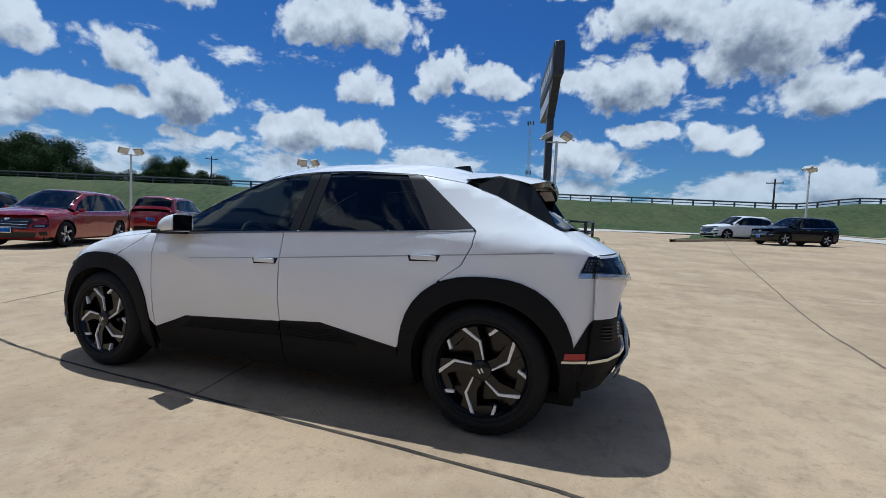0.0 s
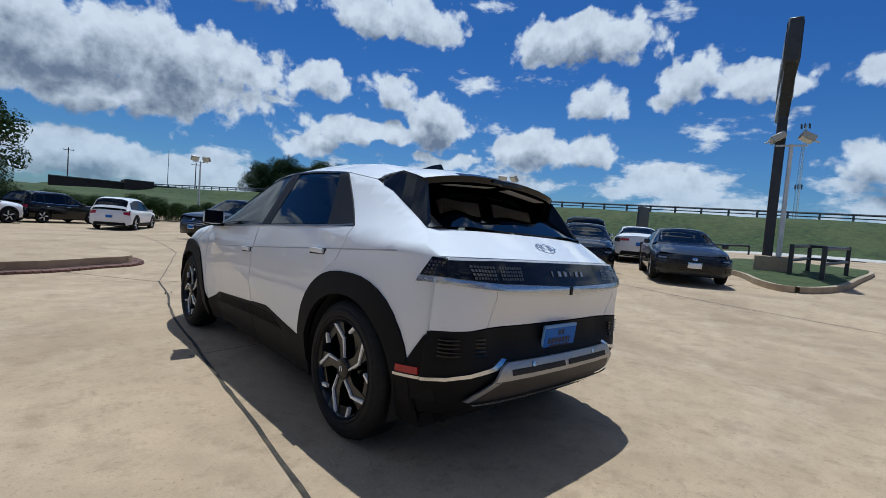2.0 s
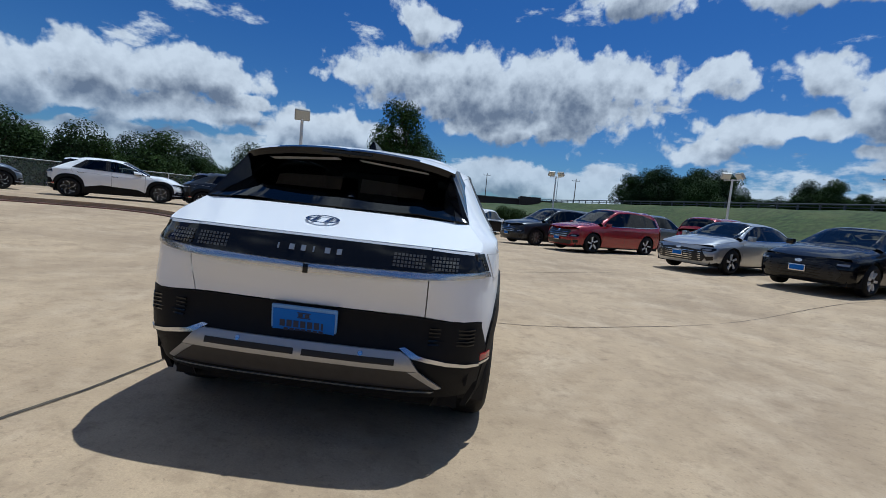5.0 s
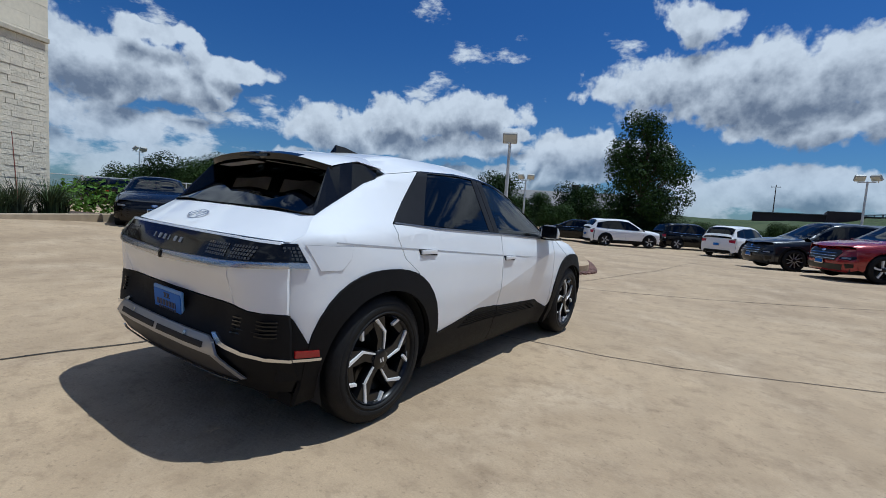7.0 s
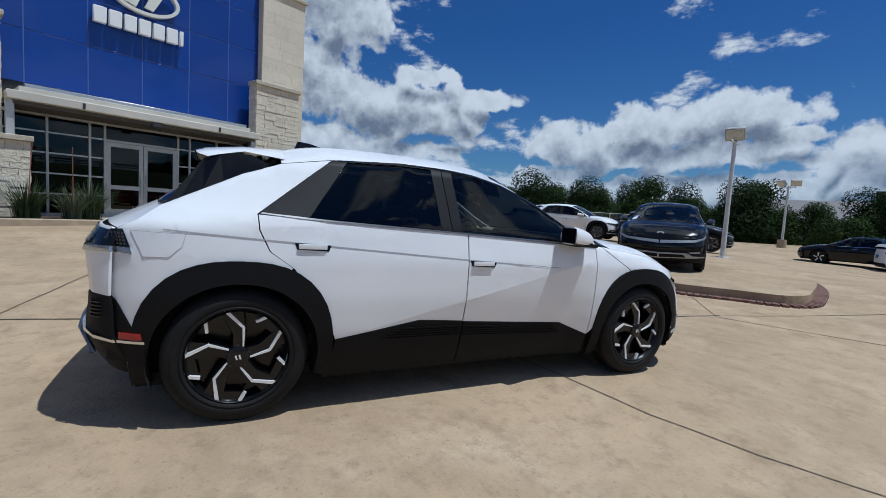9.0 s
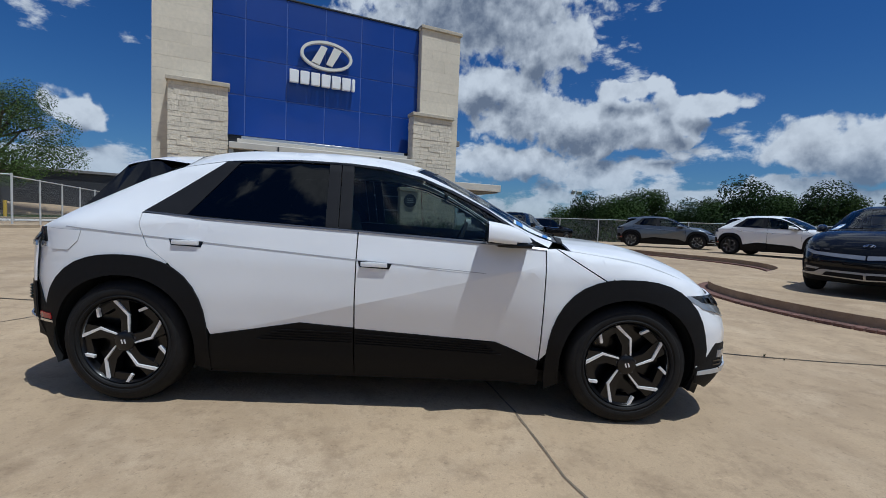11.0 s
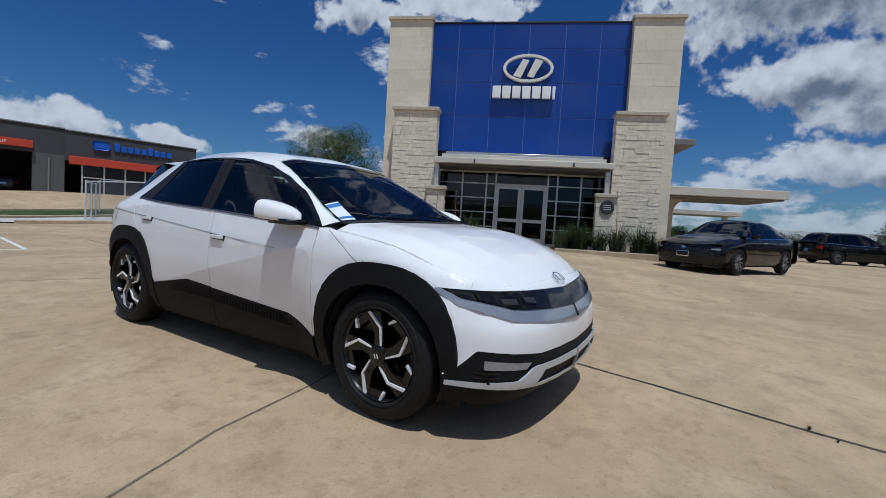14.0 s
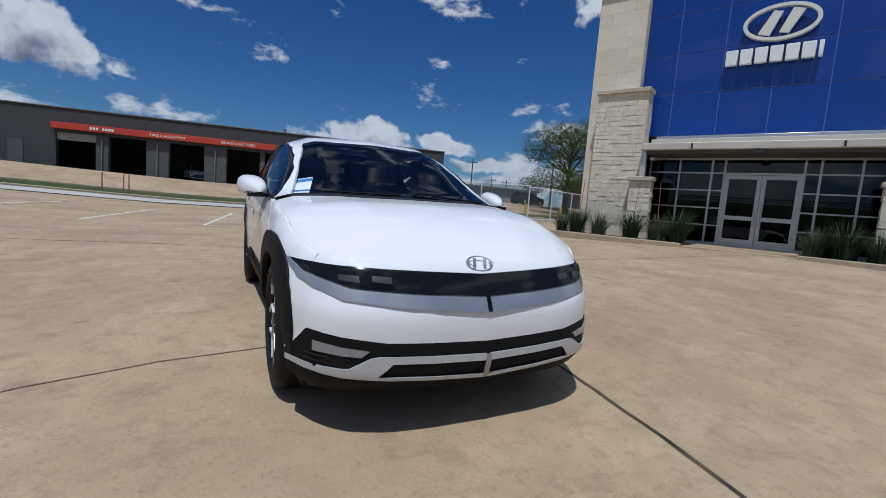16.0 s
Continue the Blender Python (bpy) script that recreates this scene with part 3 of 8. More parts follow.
# Canopy over the doors.
can = part("canopy", ubox(-1.22, 4.96, -13.3, -12.15, 3.25, 3.46, 0.02), CREAM, show)
part("canopy_fascia", ubox(-0.98, 4.72, -13.3, -12.35, 3.46, 3.60, 0.01), CREAM, show)
part("canopy_flashing", ubox(-0.86, 4.62, -13.3, -12.42, 3.60, 3.70, 0.01), SILVER, show)
# Soffit sheet coloured dark for the shade under the cream canopy.
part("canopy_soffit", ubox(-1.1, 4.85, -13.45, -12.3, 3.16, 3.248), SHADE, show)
for u in (0.2, 3.6):
    part("gutter_spout", ubox(u, u + 0.05, -12.16, -12.12, 3.28, 3.42), METALDARK, show)
part("soffit_lamp", ubox(1.75, 1.98, -12.25, -12.05, 3.10, 3.2, 0.01), METALDARK, show)

# Shopfront.
GN = -13.48
part("sill", ubox(-1.26, 4.98, GN - 0.08, GN + 0.08, FLOORZ, FLOORZ + 0.08), ALU, show)
part("head", ubox(-1.26, 4.98, GN - 0.07, GN + 0.07, 3.10, 3.18), ALU, show)
left_u, right_u = (-1.2, -0.30, 0.62, 0.97), (2.90, 3.25, 4.1, 4.95)
for us in (left_u, right_u):
    for u in us:
        part("mullion", ubox(u - 0.03, u + 0.03, GN - 0.06, GN + 0.06, FLOORZ + 0.08, 3.10, 0.004), ALU, show)
    for ua, ub in zip(us, us[1:]):
        for za, zb in zip((0.55, 1.08, 1.62, 2.16, 2.70), (1.08, 1.62, 2.16, 2.70, 3.10)):
            part("transom", ubox(ua + 0.03, ub - 0.03, GN - 0.05, GN + 0.05, zb - 0.02, zb + 0.02), ALU, show) if zb < 3 else None
            part("pane", ubox(ua + 0.03, ub - 0.03, GN - 0.006, GN + 0.006, za + 0.02, zb - 0.02), THINGLASS, show)
part("transom", ubox(1.0, 2.87, GN - 0.05, GN + 0.05, 2.66, 2.72), ALU, show)
part("pane", ubox(1.0, 2.87, GN - 0.006, GN + 0.006, 2.72, 3.10), THINGLASS, show)
for u0, u1, hu in ((1.0, 1.93, 1.86), (1.94, 2.87, 2.01)):
    d = part("door", ubox(u0, u0 + 0.11, GN - 0.03, GN + 0.04, FLOORZ + 0.01, 2.65, 0.004), ALU, show, "white aluminium framed glass door")
    part("stile", ubox(u1 - 0.11, u1, GN - 0.03, GN + 0.04, FLOORZ + 0.01, 2.65, 0.004), ALU, d)
    for za, zb in ((FLOORZ + 0.012, FLOORZ + 0.25), (1.30, 1.42), (2.53, 2.648)):
        part("rail", ubox(u0 + 0.11, u1 - 0.11, GN - 0.028, GN + 0.038, za, zb), ALU, d)
    part("pane", ubox(u0 + 0.11, u1 - 0.11, GN - 0.004, GN + 0.004, FLOORZ + 0.25, 2.53), THINGLASS, d)
    part("pull_handle", ubox(hu - 0.015, hu + 0.015, GN + 0.06, GN + 0.09, 1.15, 1.75, 0.008), SILVER, d)

# Emblem and lettering as plain shapes.
sign = empty("wall_sign", SHOW, "cream oval emblem over a row of white plain bars", "sign")
bm = bmesh.new()
N1 = 44
for ring0, ring1 in (((0.90, 0.50), (0.80, 0.41)),):
    v = [[bm.verts.new((-1.87 - r[0] * math.cos(k * math.tau / N1), n, 6.89 + r[1] * math.sin(k * math.tau / N1))) for k in range(N1)] for r in (ring0, ring1) for n in (-13.2, -13.05)]
    for k in range(N1):
        j = (k + 1) % N1
        for a, b in ((0, 1), (1, 3), (3, 2), (2, 0)):
            bm.faces.new((v[a][k], v[a][j], v[b][j], v[b][k]))
part("emblem_ring", bm, SIGNCREAM, sign)
bm = bmesh.new()
for pts in (((-0.52, -0.26), (-0.24, -0.34), (0.02, 0.28), (-0.20, 0.33)), ((0.52, 0.26), (0.24, 0.34), (-0.02, -0.28), (0.20, -0.33))):
    f = [bm.verts.new((-1.87 - x, -13.07, 6.89 + z)) for x, z in pts]
    g = [bm.verts.new((-1.87 - x, -13.17, 6.89 + z)) for x, z in pts]
    bm.faces.new(f)
    bm.faces.new(g[::-1])
    for k in range(4):
        bm.faces.new((f[k], g[k], g[(k + 1) % 4], f[(k + 1) % 4]))
part("emblem_bar", bm, SIGNCREAM, sign)
for k in range(7):
    u = 0.63 + k * 0.36
    w = 0.30 if k < 6 else 0.10
    bm = box(-u - w, -u, -13.2, -13.06, 5.82, 6.25, 0.012)
    part("sign_bar", bm, SIGNWHITE, sign)
for u in (1.3, 2.4):
    part("bracket", ubox(u, u + 0.04, -13.3, -13.12, 6.0, 6.04), METALDARK, sign)
plq = tagged(link("plaque", tube((0, 0, 0), (0, 0.03, 0), 0.24, 0.24, 32), METALDARK), "round dark metal plaque on a stone pier", "plaque")
plq.matrix_basis = SHOW @ Matrix.Translation((-4.83, -12.22, 1.96))
bm = bmesh.new()
for k in range(3):
    add_box(bm, -0.12, 0.12, 0.03, 0.036, 0.06 - k * 0.07, 0.085 - k * 0.07)
part("plaque_bar", bm, ALU, plq)

# Planters with their kerb.
SOIL = mat("planter_soil", (0.07, 0.05, 0.035), 0.95, grain=0.3, scale=10, bump=0.02)
for ua, ub in ((-3.6, 0.55), (3.05, 7.4)):
    bm = ubox(ua, ub, -12.9, -10.75, 0.15, FLOORZ + 0.02)
    tagged(link("planter_bed", bm, SOIL), "bare dark planting bed before the shopfront", "planter", kind="structure").matrix_basis = SHOW
    bm = ubox(ua, ub, -10.75, -10.55, 0.15, FLOORZ + 0.06, 0.02)
    tagged(link("kerb", bm, CONCRETE2), "concrete kerb of the planting bed", "kerb", kind="structure").matrix_basis = SHOW
bm = ubox(0.55, 3.05, -12.0, -10.6, 0.15, FLOORZ - 0.01)
tagged(link("pavement", bm, CONCRETE2), "concrete walk to the showroom doors", "pavement", kind="structure").matrix_basis = SHOW

# Rear wing and the covered drive.
wing = empty("rear_wing", SHOW, "low grey building wing with flat overhanging roof", "building")
DARKROOF = mat("roof_fascia", (0.20, 0.19, 0.18), 0.7, grain=0.1, scale=3)
part("wall", ubox(6.95, 8.2, -30.0, -17.2, 0.3, 5.0), RENDERED, wing)
part("roof", ubox(6.95, 9.05, -30.5, -16.6, 5.0, 5.25, 0.02), DARKROOF, wing)
part("soffit_brace", ubox(8.15, 8.25, -17.5, -17.3, 3.9, 5.0), DARKROOF, wing)
drive = empty("drive_canopy", SHOW, "flat pale covered drive canopy on curved columns", "canopy")
part("roof", ubox(9.2, 20.4, -36.0, -30.5, 4.15, 4.75, 0.03), CREAM, drive)
part("upper_roof", ubox(9.0, 13.0, -34.5, -32.0, 4.75, 5.9, 0.03), DARKROOF, drive)
# Roof is cream; this dark sheet paints the shade on its underside.
part("soffit", ubox(9.3, 20.2, -35.9, -30.7, 4.05, 4.149), DARKROOF, drive)
for n in (-33.2, -35.4):
    for u, w in ((9.4, 0.7), (13.2, 0.55)):
        part("column", ubox(u, u + w, n - 0.25, n + 0.25, 0.3, 4.05, 0.02), RENDERED, drive)
for n in (-33.2, -35.4):
    bm = bmesh.new()
    curve = [(13.75 + 1.1 * (1 - math.cos(k * math.pi / 16)), 4.05 - 1.1 * (1 - math.sin(k * math.pi / 16))) for k in range(9)]
    rows = [[bm.verts.new((-u, n + d, z)) for d in (-0.25, 0.25)] for u, z in curve + [(13.75, 4.05)]]
    for k in range(len(rows)):
        i, j = rows[k], rows[(k + 1) % len(rows)]
        bm.faces.new((i[0], j[0], j[1], i[1]))
    bm.faces.new([r[0] for r in rows])
    bm.faces.new([r[1] for r in rows][::-1])
    part("haunch", bm, RENDERED, drive)
for k in range(12):
    part("screen_panel", ubox(9.2 + k * 0.42, 9.58 + k * 0.42, -36.3, -36.2, 0.3, 2.6 + (1.4 if k < 6 else 0)), SHADE, drive)
part("lower_roof", ubox(15.0, 21.0, -41.0, -38.0, 3.2, 3.6, 0.03), CREAM, drive)
for u in (15.6, 20.2):
    part("column", ubox(u, u + 0.35, -40.0, -39.6, 0.3, 3.2, 0.02), CREAM, drive)
part("back_wall", ubox(9.0, 12.5, -45.0, -44.5, 0.3, 4.0), RENDERED, drive)

# ---- cars: shared pieces ----
WHITEPAINT = mat("white_car_paint", (0.81, 0.81, 0.812), 0.45, ior=1.18, grain=0.015, scale=3, coat=0.8)
BLACKPAINT = mat("black_car_paint", (0.004, 0.004, 0.005), 0.25, coat=0.6, ior=1.2, grain=0.1, scale=3)
GREYPAINT = mat("dark_grey_car_paint", (0.020, 0.024, 0.031), 0.3, 0.3, coat=0.7, ior=1.3, grain=0.06, scale=4)
SLATEPAINT = mat("slate_car_paint", (0.10, 0.115, 0.135), 0.3, 0.4, coat=1.0, grain=0.05, scale=4)
REDPAINT = mat("red_car_paint", (0.26, 0.010, 0.014), 0.25, 0.25, coat=1.0, grain=0.05, scale=4)
SILVERPAINT = mat("silver_car_paint", (0.42, 0.43, 0.44), 0.28, 0.6, coat=1.0, grain=0.03, scale=4)
CLAD = mat("black_cladding", (0.007, 0.007, 0.0078), 0.62, ior=1.26, grain=0.12, scale=40, bump=0.0006, bump_scale=400, spread=0.06)
GLOSSBLACK = mat("gloss_black_trim", (0.005, 0.005, 0.006), 0.16, coat=0.15, ior=1.35, grain=0.1, scale=5)
PILLAR = mat("pillar_foil", (0.018, 0.018, 0.020), 0.46, grain=0.08, scale=12, ior=1.2)
RUBBER = mat("tyre_rubber", (0.0085, 0.0085, 0.009), 0.66, ior=1.32, grain=0.25, scale=30, bump=0.0015, bump_scale=90, stain=(0.06, 0.052, 0.042), stain_scale=6, stain_amount=0.10)
RIMBLACK = mat("rim_black", (0.005, 0.005, 0.006), 0.3, ior=1.25, coat=0.5, grain=0.1, scale=20)
RIMBRIGHT = mat("machined_rim", (0.80, 0.80, 0.80), 0.34, 0.25, grain=0.05, scale=60)
CHROME = mat("satin_chrome", (0.66, 0.67, 0.69), 0.20, 1.0, grain=0.03, scale=20)
BELTTRIM = mat("belt_trim_satin", (0.20, 0.20, 0.21), 0.36, 0.8, grain=0.05, scale=20)
SKID = mat("skid_silver", (0.38, 0.38, 0.385), 0.38, 0.7, grain=0.04, scale=25)
# Shaded copy of the skid silver, for the plate's down-facing lower part.
SKIDSHADE = mat("skid_shaded", (0.050, 0.045, 0.040), 0.55, 0.2, grain=0.1, scale=25)
FRAMESILVER = mat("frame_silver", (0.52, 0.545, 0.58), 0.28, 0.35, coat=0.5, grain=0.03, scale=25)
REDLENS = mat("red_lens", (0.35, 0.006, 0.010), 0.12, coat=0.6, grain=0.08, scale=30)
SMOKELENS = mat("smoked_lens", (0.008, 0.008, 0.008), 0.10, coat=0.1, grain=0.1, scale=12, ior=1.36)
STRIPGREY = mat("strip_grey_metal", (0.52, 0.54, 0.58), 0.24, 0.9, grain=0.04, scale=20)
LAMPCELL = mat("lamp_cell", (0.062, 0.057, 0.048), 0.25, grain=0.2, scale=80, coat=0.6)
LAMPCLEAR = mat("lamp_clear", (0.27, 0.28, 0.30), 0.12, 0.3, coat=0.8, grain=0.12, scale=40)
LAMPDIM = mat("lamp_reflector", (0.045, 0.042, 0.041), 0.3, 0.3, coat=0.3, grain=0.2, scale=60)
SLOTGREY = mat("spoiler_slot_grey", (0.78, 0.72, 0.66), 0.6, grain=0.1, scale=30)
# Grey that puts a crease's shade into colour; also fills the flap gap.
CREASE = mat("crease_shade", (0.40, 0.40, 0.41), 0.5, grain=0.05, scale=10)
SEATS = mat("seat_fabric", (0.30, 0.29, 0.27), 0.85, grain=0.1, scale=40)
CABIN = mat("cabin_plastic", (0.014, 0.014, 0.015), 0.7, grain=0.1, scale=30)
PLATEBLUE = mat("plate_blue", (0.016, 0.135, 0.50), 0.45, ior=1.25, grain=0.04, scale=20)
PLATEFRAME = mat("plate_frame", (0.16, 0.32, 0.58), 0.4, 0.0, grain=0.05, scale=30)
PLATEINK = mat("plate_ink", (0.010, 0.018, 0.05), 0.5)
PAPER = mat("sticker_paper", (0.72, 0.76, 0.82), 0.6)
STICKERBLUE = mat("sticker_blue", (0.05, 0.18, 0.46), 0.6)
TINT = thin_glass("tinted_glass", (0.035, 0.036, 0.037), 1.5)
CLEARTINT = thin_glass("windscreen_glass", (0.66, 0.74, 0.71), 1.5)
FRONTTINT = thin_glass("front_door_glass", (0.44, 0.50, 0.48), 1.5)
SCREENDARK = thin_glass("parked_screen_glass", (0.12, 0.14, 0.14), 1.5)


def inside(poly, a, b):
    hit = False
    for (x0, y0), (x1, y1) in zip(poly, poly[1:] + poly[:1]):
        if (y0 > b) != (y1 > b) and a < x0 + (b - y0) / (y1 - y0) * (x1 - x0):
            hit = not hit
    return hit


def patch(poly, place, step=0.05, thick=0.012, out=(1, 0, 0), mirror=False, fold=None):
    """A panel: a flat outline cut into a grid, laid on the body's surface by place(a, b), with its rim folded in by thick against out."""
    bm = bmesh.new()
    face = bm.faces.new([bm.verts.new((a, b, 0)) for a, b in poly])
    face.normal_update()
    bmesh.ops.triangulate(bm, faces=[face])
    if fold:
        (a0, b0), (a1, b1) = fold
        bmesh.ops.bisect_plane(bm, geom=bm.verts[:] + bm.edges[:] + bm.faces[:], dist=1e-5, plane_co=(a0, b0, 0), plane_no=(b0 - b1, a1 - a0, 0))
    for axis in (0, 1):
        lo, hi = min(p[axis] for p in poly), max(p[axis] for p in poly)
        k = math.floor(lo / step) + 1
        while k * step < hi - 1e-4:
            co, no = [0, 0, 0], [0, 0, 0]
            co[axis], no[axis] = k * step + 1e-5, 1
            bmesh.ops.bisect_plane(bm, geom=bm.verts[:] + bm.edges[:] + bm.faces[:], dist=1e-5, plane_co=co, plane_no=no)
            k += 1
    rim = [e for e in bm.edges if e.is_boundary]
    inner = {}
    for e in rim:
        e.smooth = False
    if fold:
        for e in bm.edges:
            off = [abs((v.co.x - a0) * (b0 - b1) + (v.co.y - b0) * (a1 - a0)) for v in e.verts]
            if max(off) < 1e-5:
                e.smooth = False
    turn = bm.verts.layers.float_vector.new("turn")
    for v in bm.verts:
        a, b = v.co.x, v.co.y
        if not fold:
            n = (place(a + 0.03, b) - place(a - 0.03, b)).cross(place(a, b + 0.03) - place(a, b - 0.03))
            v[turn] = n.normalized() * Vector((-1 if mirror else 1, 1, 1))
        v.co = place(a, b)
    if thick:
        o = Vector(out)
        for e in rim:
            for v in e.verts:
                if v not in inner:
                    w = Vector((v.co.x, v.co.y, v.co.z)) - (Vector((math.copysign(o.x, v.co.x), o.y, o.z)) if o.x else o) * thick
                    inner[v] = bm.verts.new(w)
        for e in rim:
            a, b = e.verts
            bm.faces.new((a, b, inner[b], inner[a]))
    if mirror:
        for v in bm.verts:
            v.co.x = -v.co.x
    bm.normal_update()
    sign = 0.0
    for f in bm.faces:
        c = f.calc_center_median()
        sign += f.normal.dot(Vector((math.copysign(out[0], c.x), out[1], out[2]))) * f.calc_area()
    if sign < 0:
        bmesh.ops.reverse_faces(bm, faces=bm.faces[:])
    return bm


def lathe(profile, n=40, axis="x"):
    """A body of revolution about the x axis from (x, radius) pairs."""
    bm = bmesh.new()
    rings = [[bm.verts.new((x, r * math.cos(k * math.tau / n), r * math.sin(k * math.tau / n))) for k in range(n)] for x, r in profile]
    for a, b in zip(rings, rings[1:]):
        for k in range(n):
            bm.faces.new((a[k], a[(k + 1) % n], b[(k + 1) % n], b[k]))
    return bm


def ribbon(points, width, x0, x1, bm=None):
    """A bent bar in the wheel's plane: a polyline of (y, z) with mitred sides, from depth x0 to x1."""
    bm = bm or bmesh.new()
    pts = [Vector(p) for p in points]
    rows = []
    for i, p in enumerate(pts):
        d0 = (p - pts[i - 1]).normalized() if i else (pts[1] - p).normalized()
        d1 = (pts[i + 1] - p).normalized() if i < len(pts) - 1 else d0
        m = Vector((-(d0 + d1).y, (d0 + d1).x)).normalized()
        k = width[i] / 2 / max(0.5, m.dot(Vector((-d0.y, d0.x))))
        rows.append([bm.verts.new((x, *(p + m * k * s))) for x, s in ((x0, -1), (x1, -0.8), (x1, 0.8), (x0, 1))])
    for a, b in zip(rows, rows[1:]):
        for k in range(3):
            bm.faces.new((a[k], b[k], b[k + 1], a[k + 1]))
    bm.faces.new(rows[0][::-1])
    bm.faces.new(rows[-1])
    return bm


def rotated(points, a):
    c, s = math.cos(a), math.sin(a)
    return [(y * c - z * s, y * s + z * c) for y, z in points]


def wheel(parent, x, y, z, side, radius=0.360, width=0.225, style="pixel", spin=0.0, rim=0.258):
    """A wheel whose outer face looks along side * x: tyre, rim, spokes, bright inlays, hub cap and nuts."""
    w = new("wheel")
    w.parent = parent
    w.matrix_basis = pose(x, y, z, 0, 0, 0 if side > 0 else 180) @ pose(0, 0, 0, spin, 0, 0)
    h = width
    tyre = part("tyre", lathe([(-h, rim), (-h, radius - 0.05), (-h + 0.02, radius - 0.012), (-h + 0.05, radius), (-0.05, radius), (-0.022, radius - 0.010),
                               (-0.006, radius - 0.030), (0.001, radius - 0.044), (0.001, radius - 0.048), (0.005, radius - 0.052), (0.007, radius - 0.066),
                               (0.005, radius - 0.080), (0.001, radius - 0.083), (0.001, rim + 0.020), (0.006, rim + 0.014), (0.002, rim + 0.006), (-0.012, rim)], 64), RUBBER, w)
    bm = bmesh.new()
    for gx in (-h + 0.075, -h / 2, -0.075):
        for k in range(56):
            a0, a1 = k * math.tau / 56, (k + 0.62) * math.tau / 56
            vs = [bm.verts.new((gx + dx, (radius + 0.003) * math.cos(a), (radius + 0.003) * math.sin(a))) for dx, a in ((-0.022, a0), (0.022, a0 + 0.03), (0.022, a1 + 0.03), (-0.022, a1))]
            bm.faces.new(vs)
    part("tread", bm, RUBBER, tyre)
    part("rim", lathe([(-0.012, rim), (-0.006, rim - 0.006), (-0.02, rim - 0.016), (-0.10, rim - 0.03), (-0.12, 0.06), (-0.12, 0.0)], 56), RIMBLACK, w)
    if style == "pixel":
        for k in range(5):
            a = k * math.tau / 5
            bm = bmesh.new()
            ribbon(rotated([(0.0, 0.03), (0.005, 0.12), (-0.03, rim - 0.02)], a), (0.07, 0.075, 0.12), -0.07, -0.022, bm)
            ribbon(rotated([(-0.07, rim - 0.035), (-0.15, rim - 0.085)], a), (0.07, 0.07), -0.07, -0.026, bm)
            part("spoke", bm, RIMBLACK, w)
        for k in range(5):
            a = k * math.tau / 5
            bm = ribbon(rotated([(0.024, 0.056), (0.023, 0.158), (-0.062, 0.246)], a), (0.009, 0.016, 0.023), -0.03, -0.012)
            ribbon(rotated([(-0.060, 0.249), (-0.166, 0.202)], a), (0.011, 0.011), -0.03, -0.0125, bm)
            ribbon(rotated([(-0.161, 0.202), (-0.152, 0.136)], a), (0.021, 0.018), -0.03, -0.012, bm)
            part("inlay", bm, RIMBRIGHT, w, "machined bright inlay", False)
    else:
        count = {"five": 5, "ten": 10, "multi": 7}[style]
        for k in range(count):
            a = k * math.tau / count
            bm = bmesh.new()
            ribbon(rotated([(0.0, 0.03), (0.0, 0.12), (0.03 if style == "five" else 0.015, rim - 0.008)], a), (0.05, 0.045, 0.06) if count < 8 else (0.03, 0.024, 0.03), -0.05, -0.014, bm)
            part("spoke", bm, RIMBRIGHT if style != "ten" else SKID, w)
    part("hub_cap", lathe([(-0.03, 0.062), (-0.012, 0.055), (-0.006, 0.040), (-0.004, 0.0)], 24), RIMBLACK, w)
    for k in range(5):
        a = k * math.tau / 5 + 0.35
        bm = bmesh.new()
        add_tube(bm, (-0.05, 0.057 * math.cos(a), 0.057 * math.sin(a)), (-0.018, 0.057 * math.cos(a), 0.057 * math.sin(a)), 0.009, 0.009, 6)
        part("wheel_nut", bm, METALDARK, w)
    if style == "pixel":
        bm = bmesh.new()
        for quad in (((-0.017, -0.010), (-0.009, -0.013), (-0.001, 0.012), (-0.009, 0.015)), ((0.009, -0.015), (0.001, -0.012), (0.009, 0.013), (0.017, 0.010))):
            bm.faces.new([bm.verts.new((-0.0025, -a, b)) for a, b in quad])
        part("hub_emblem", bm, RIMBRIGHT, w)
    return w


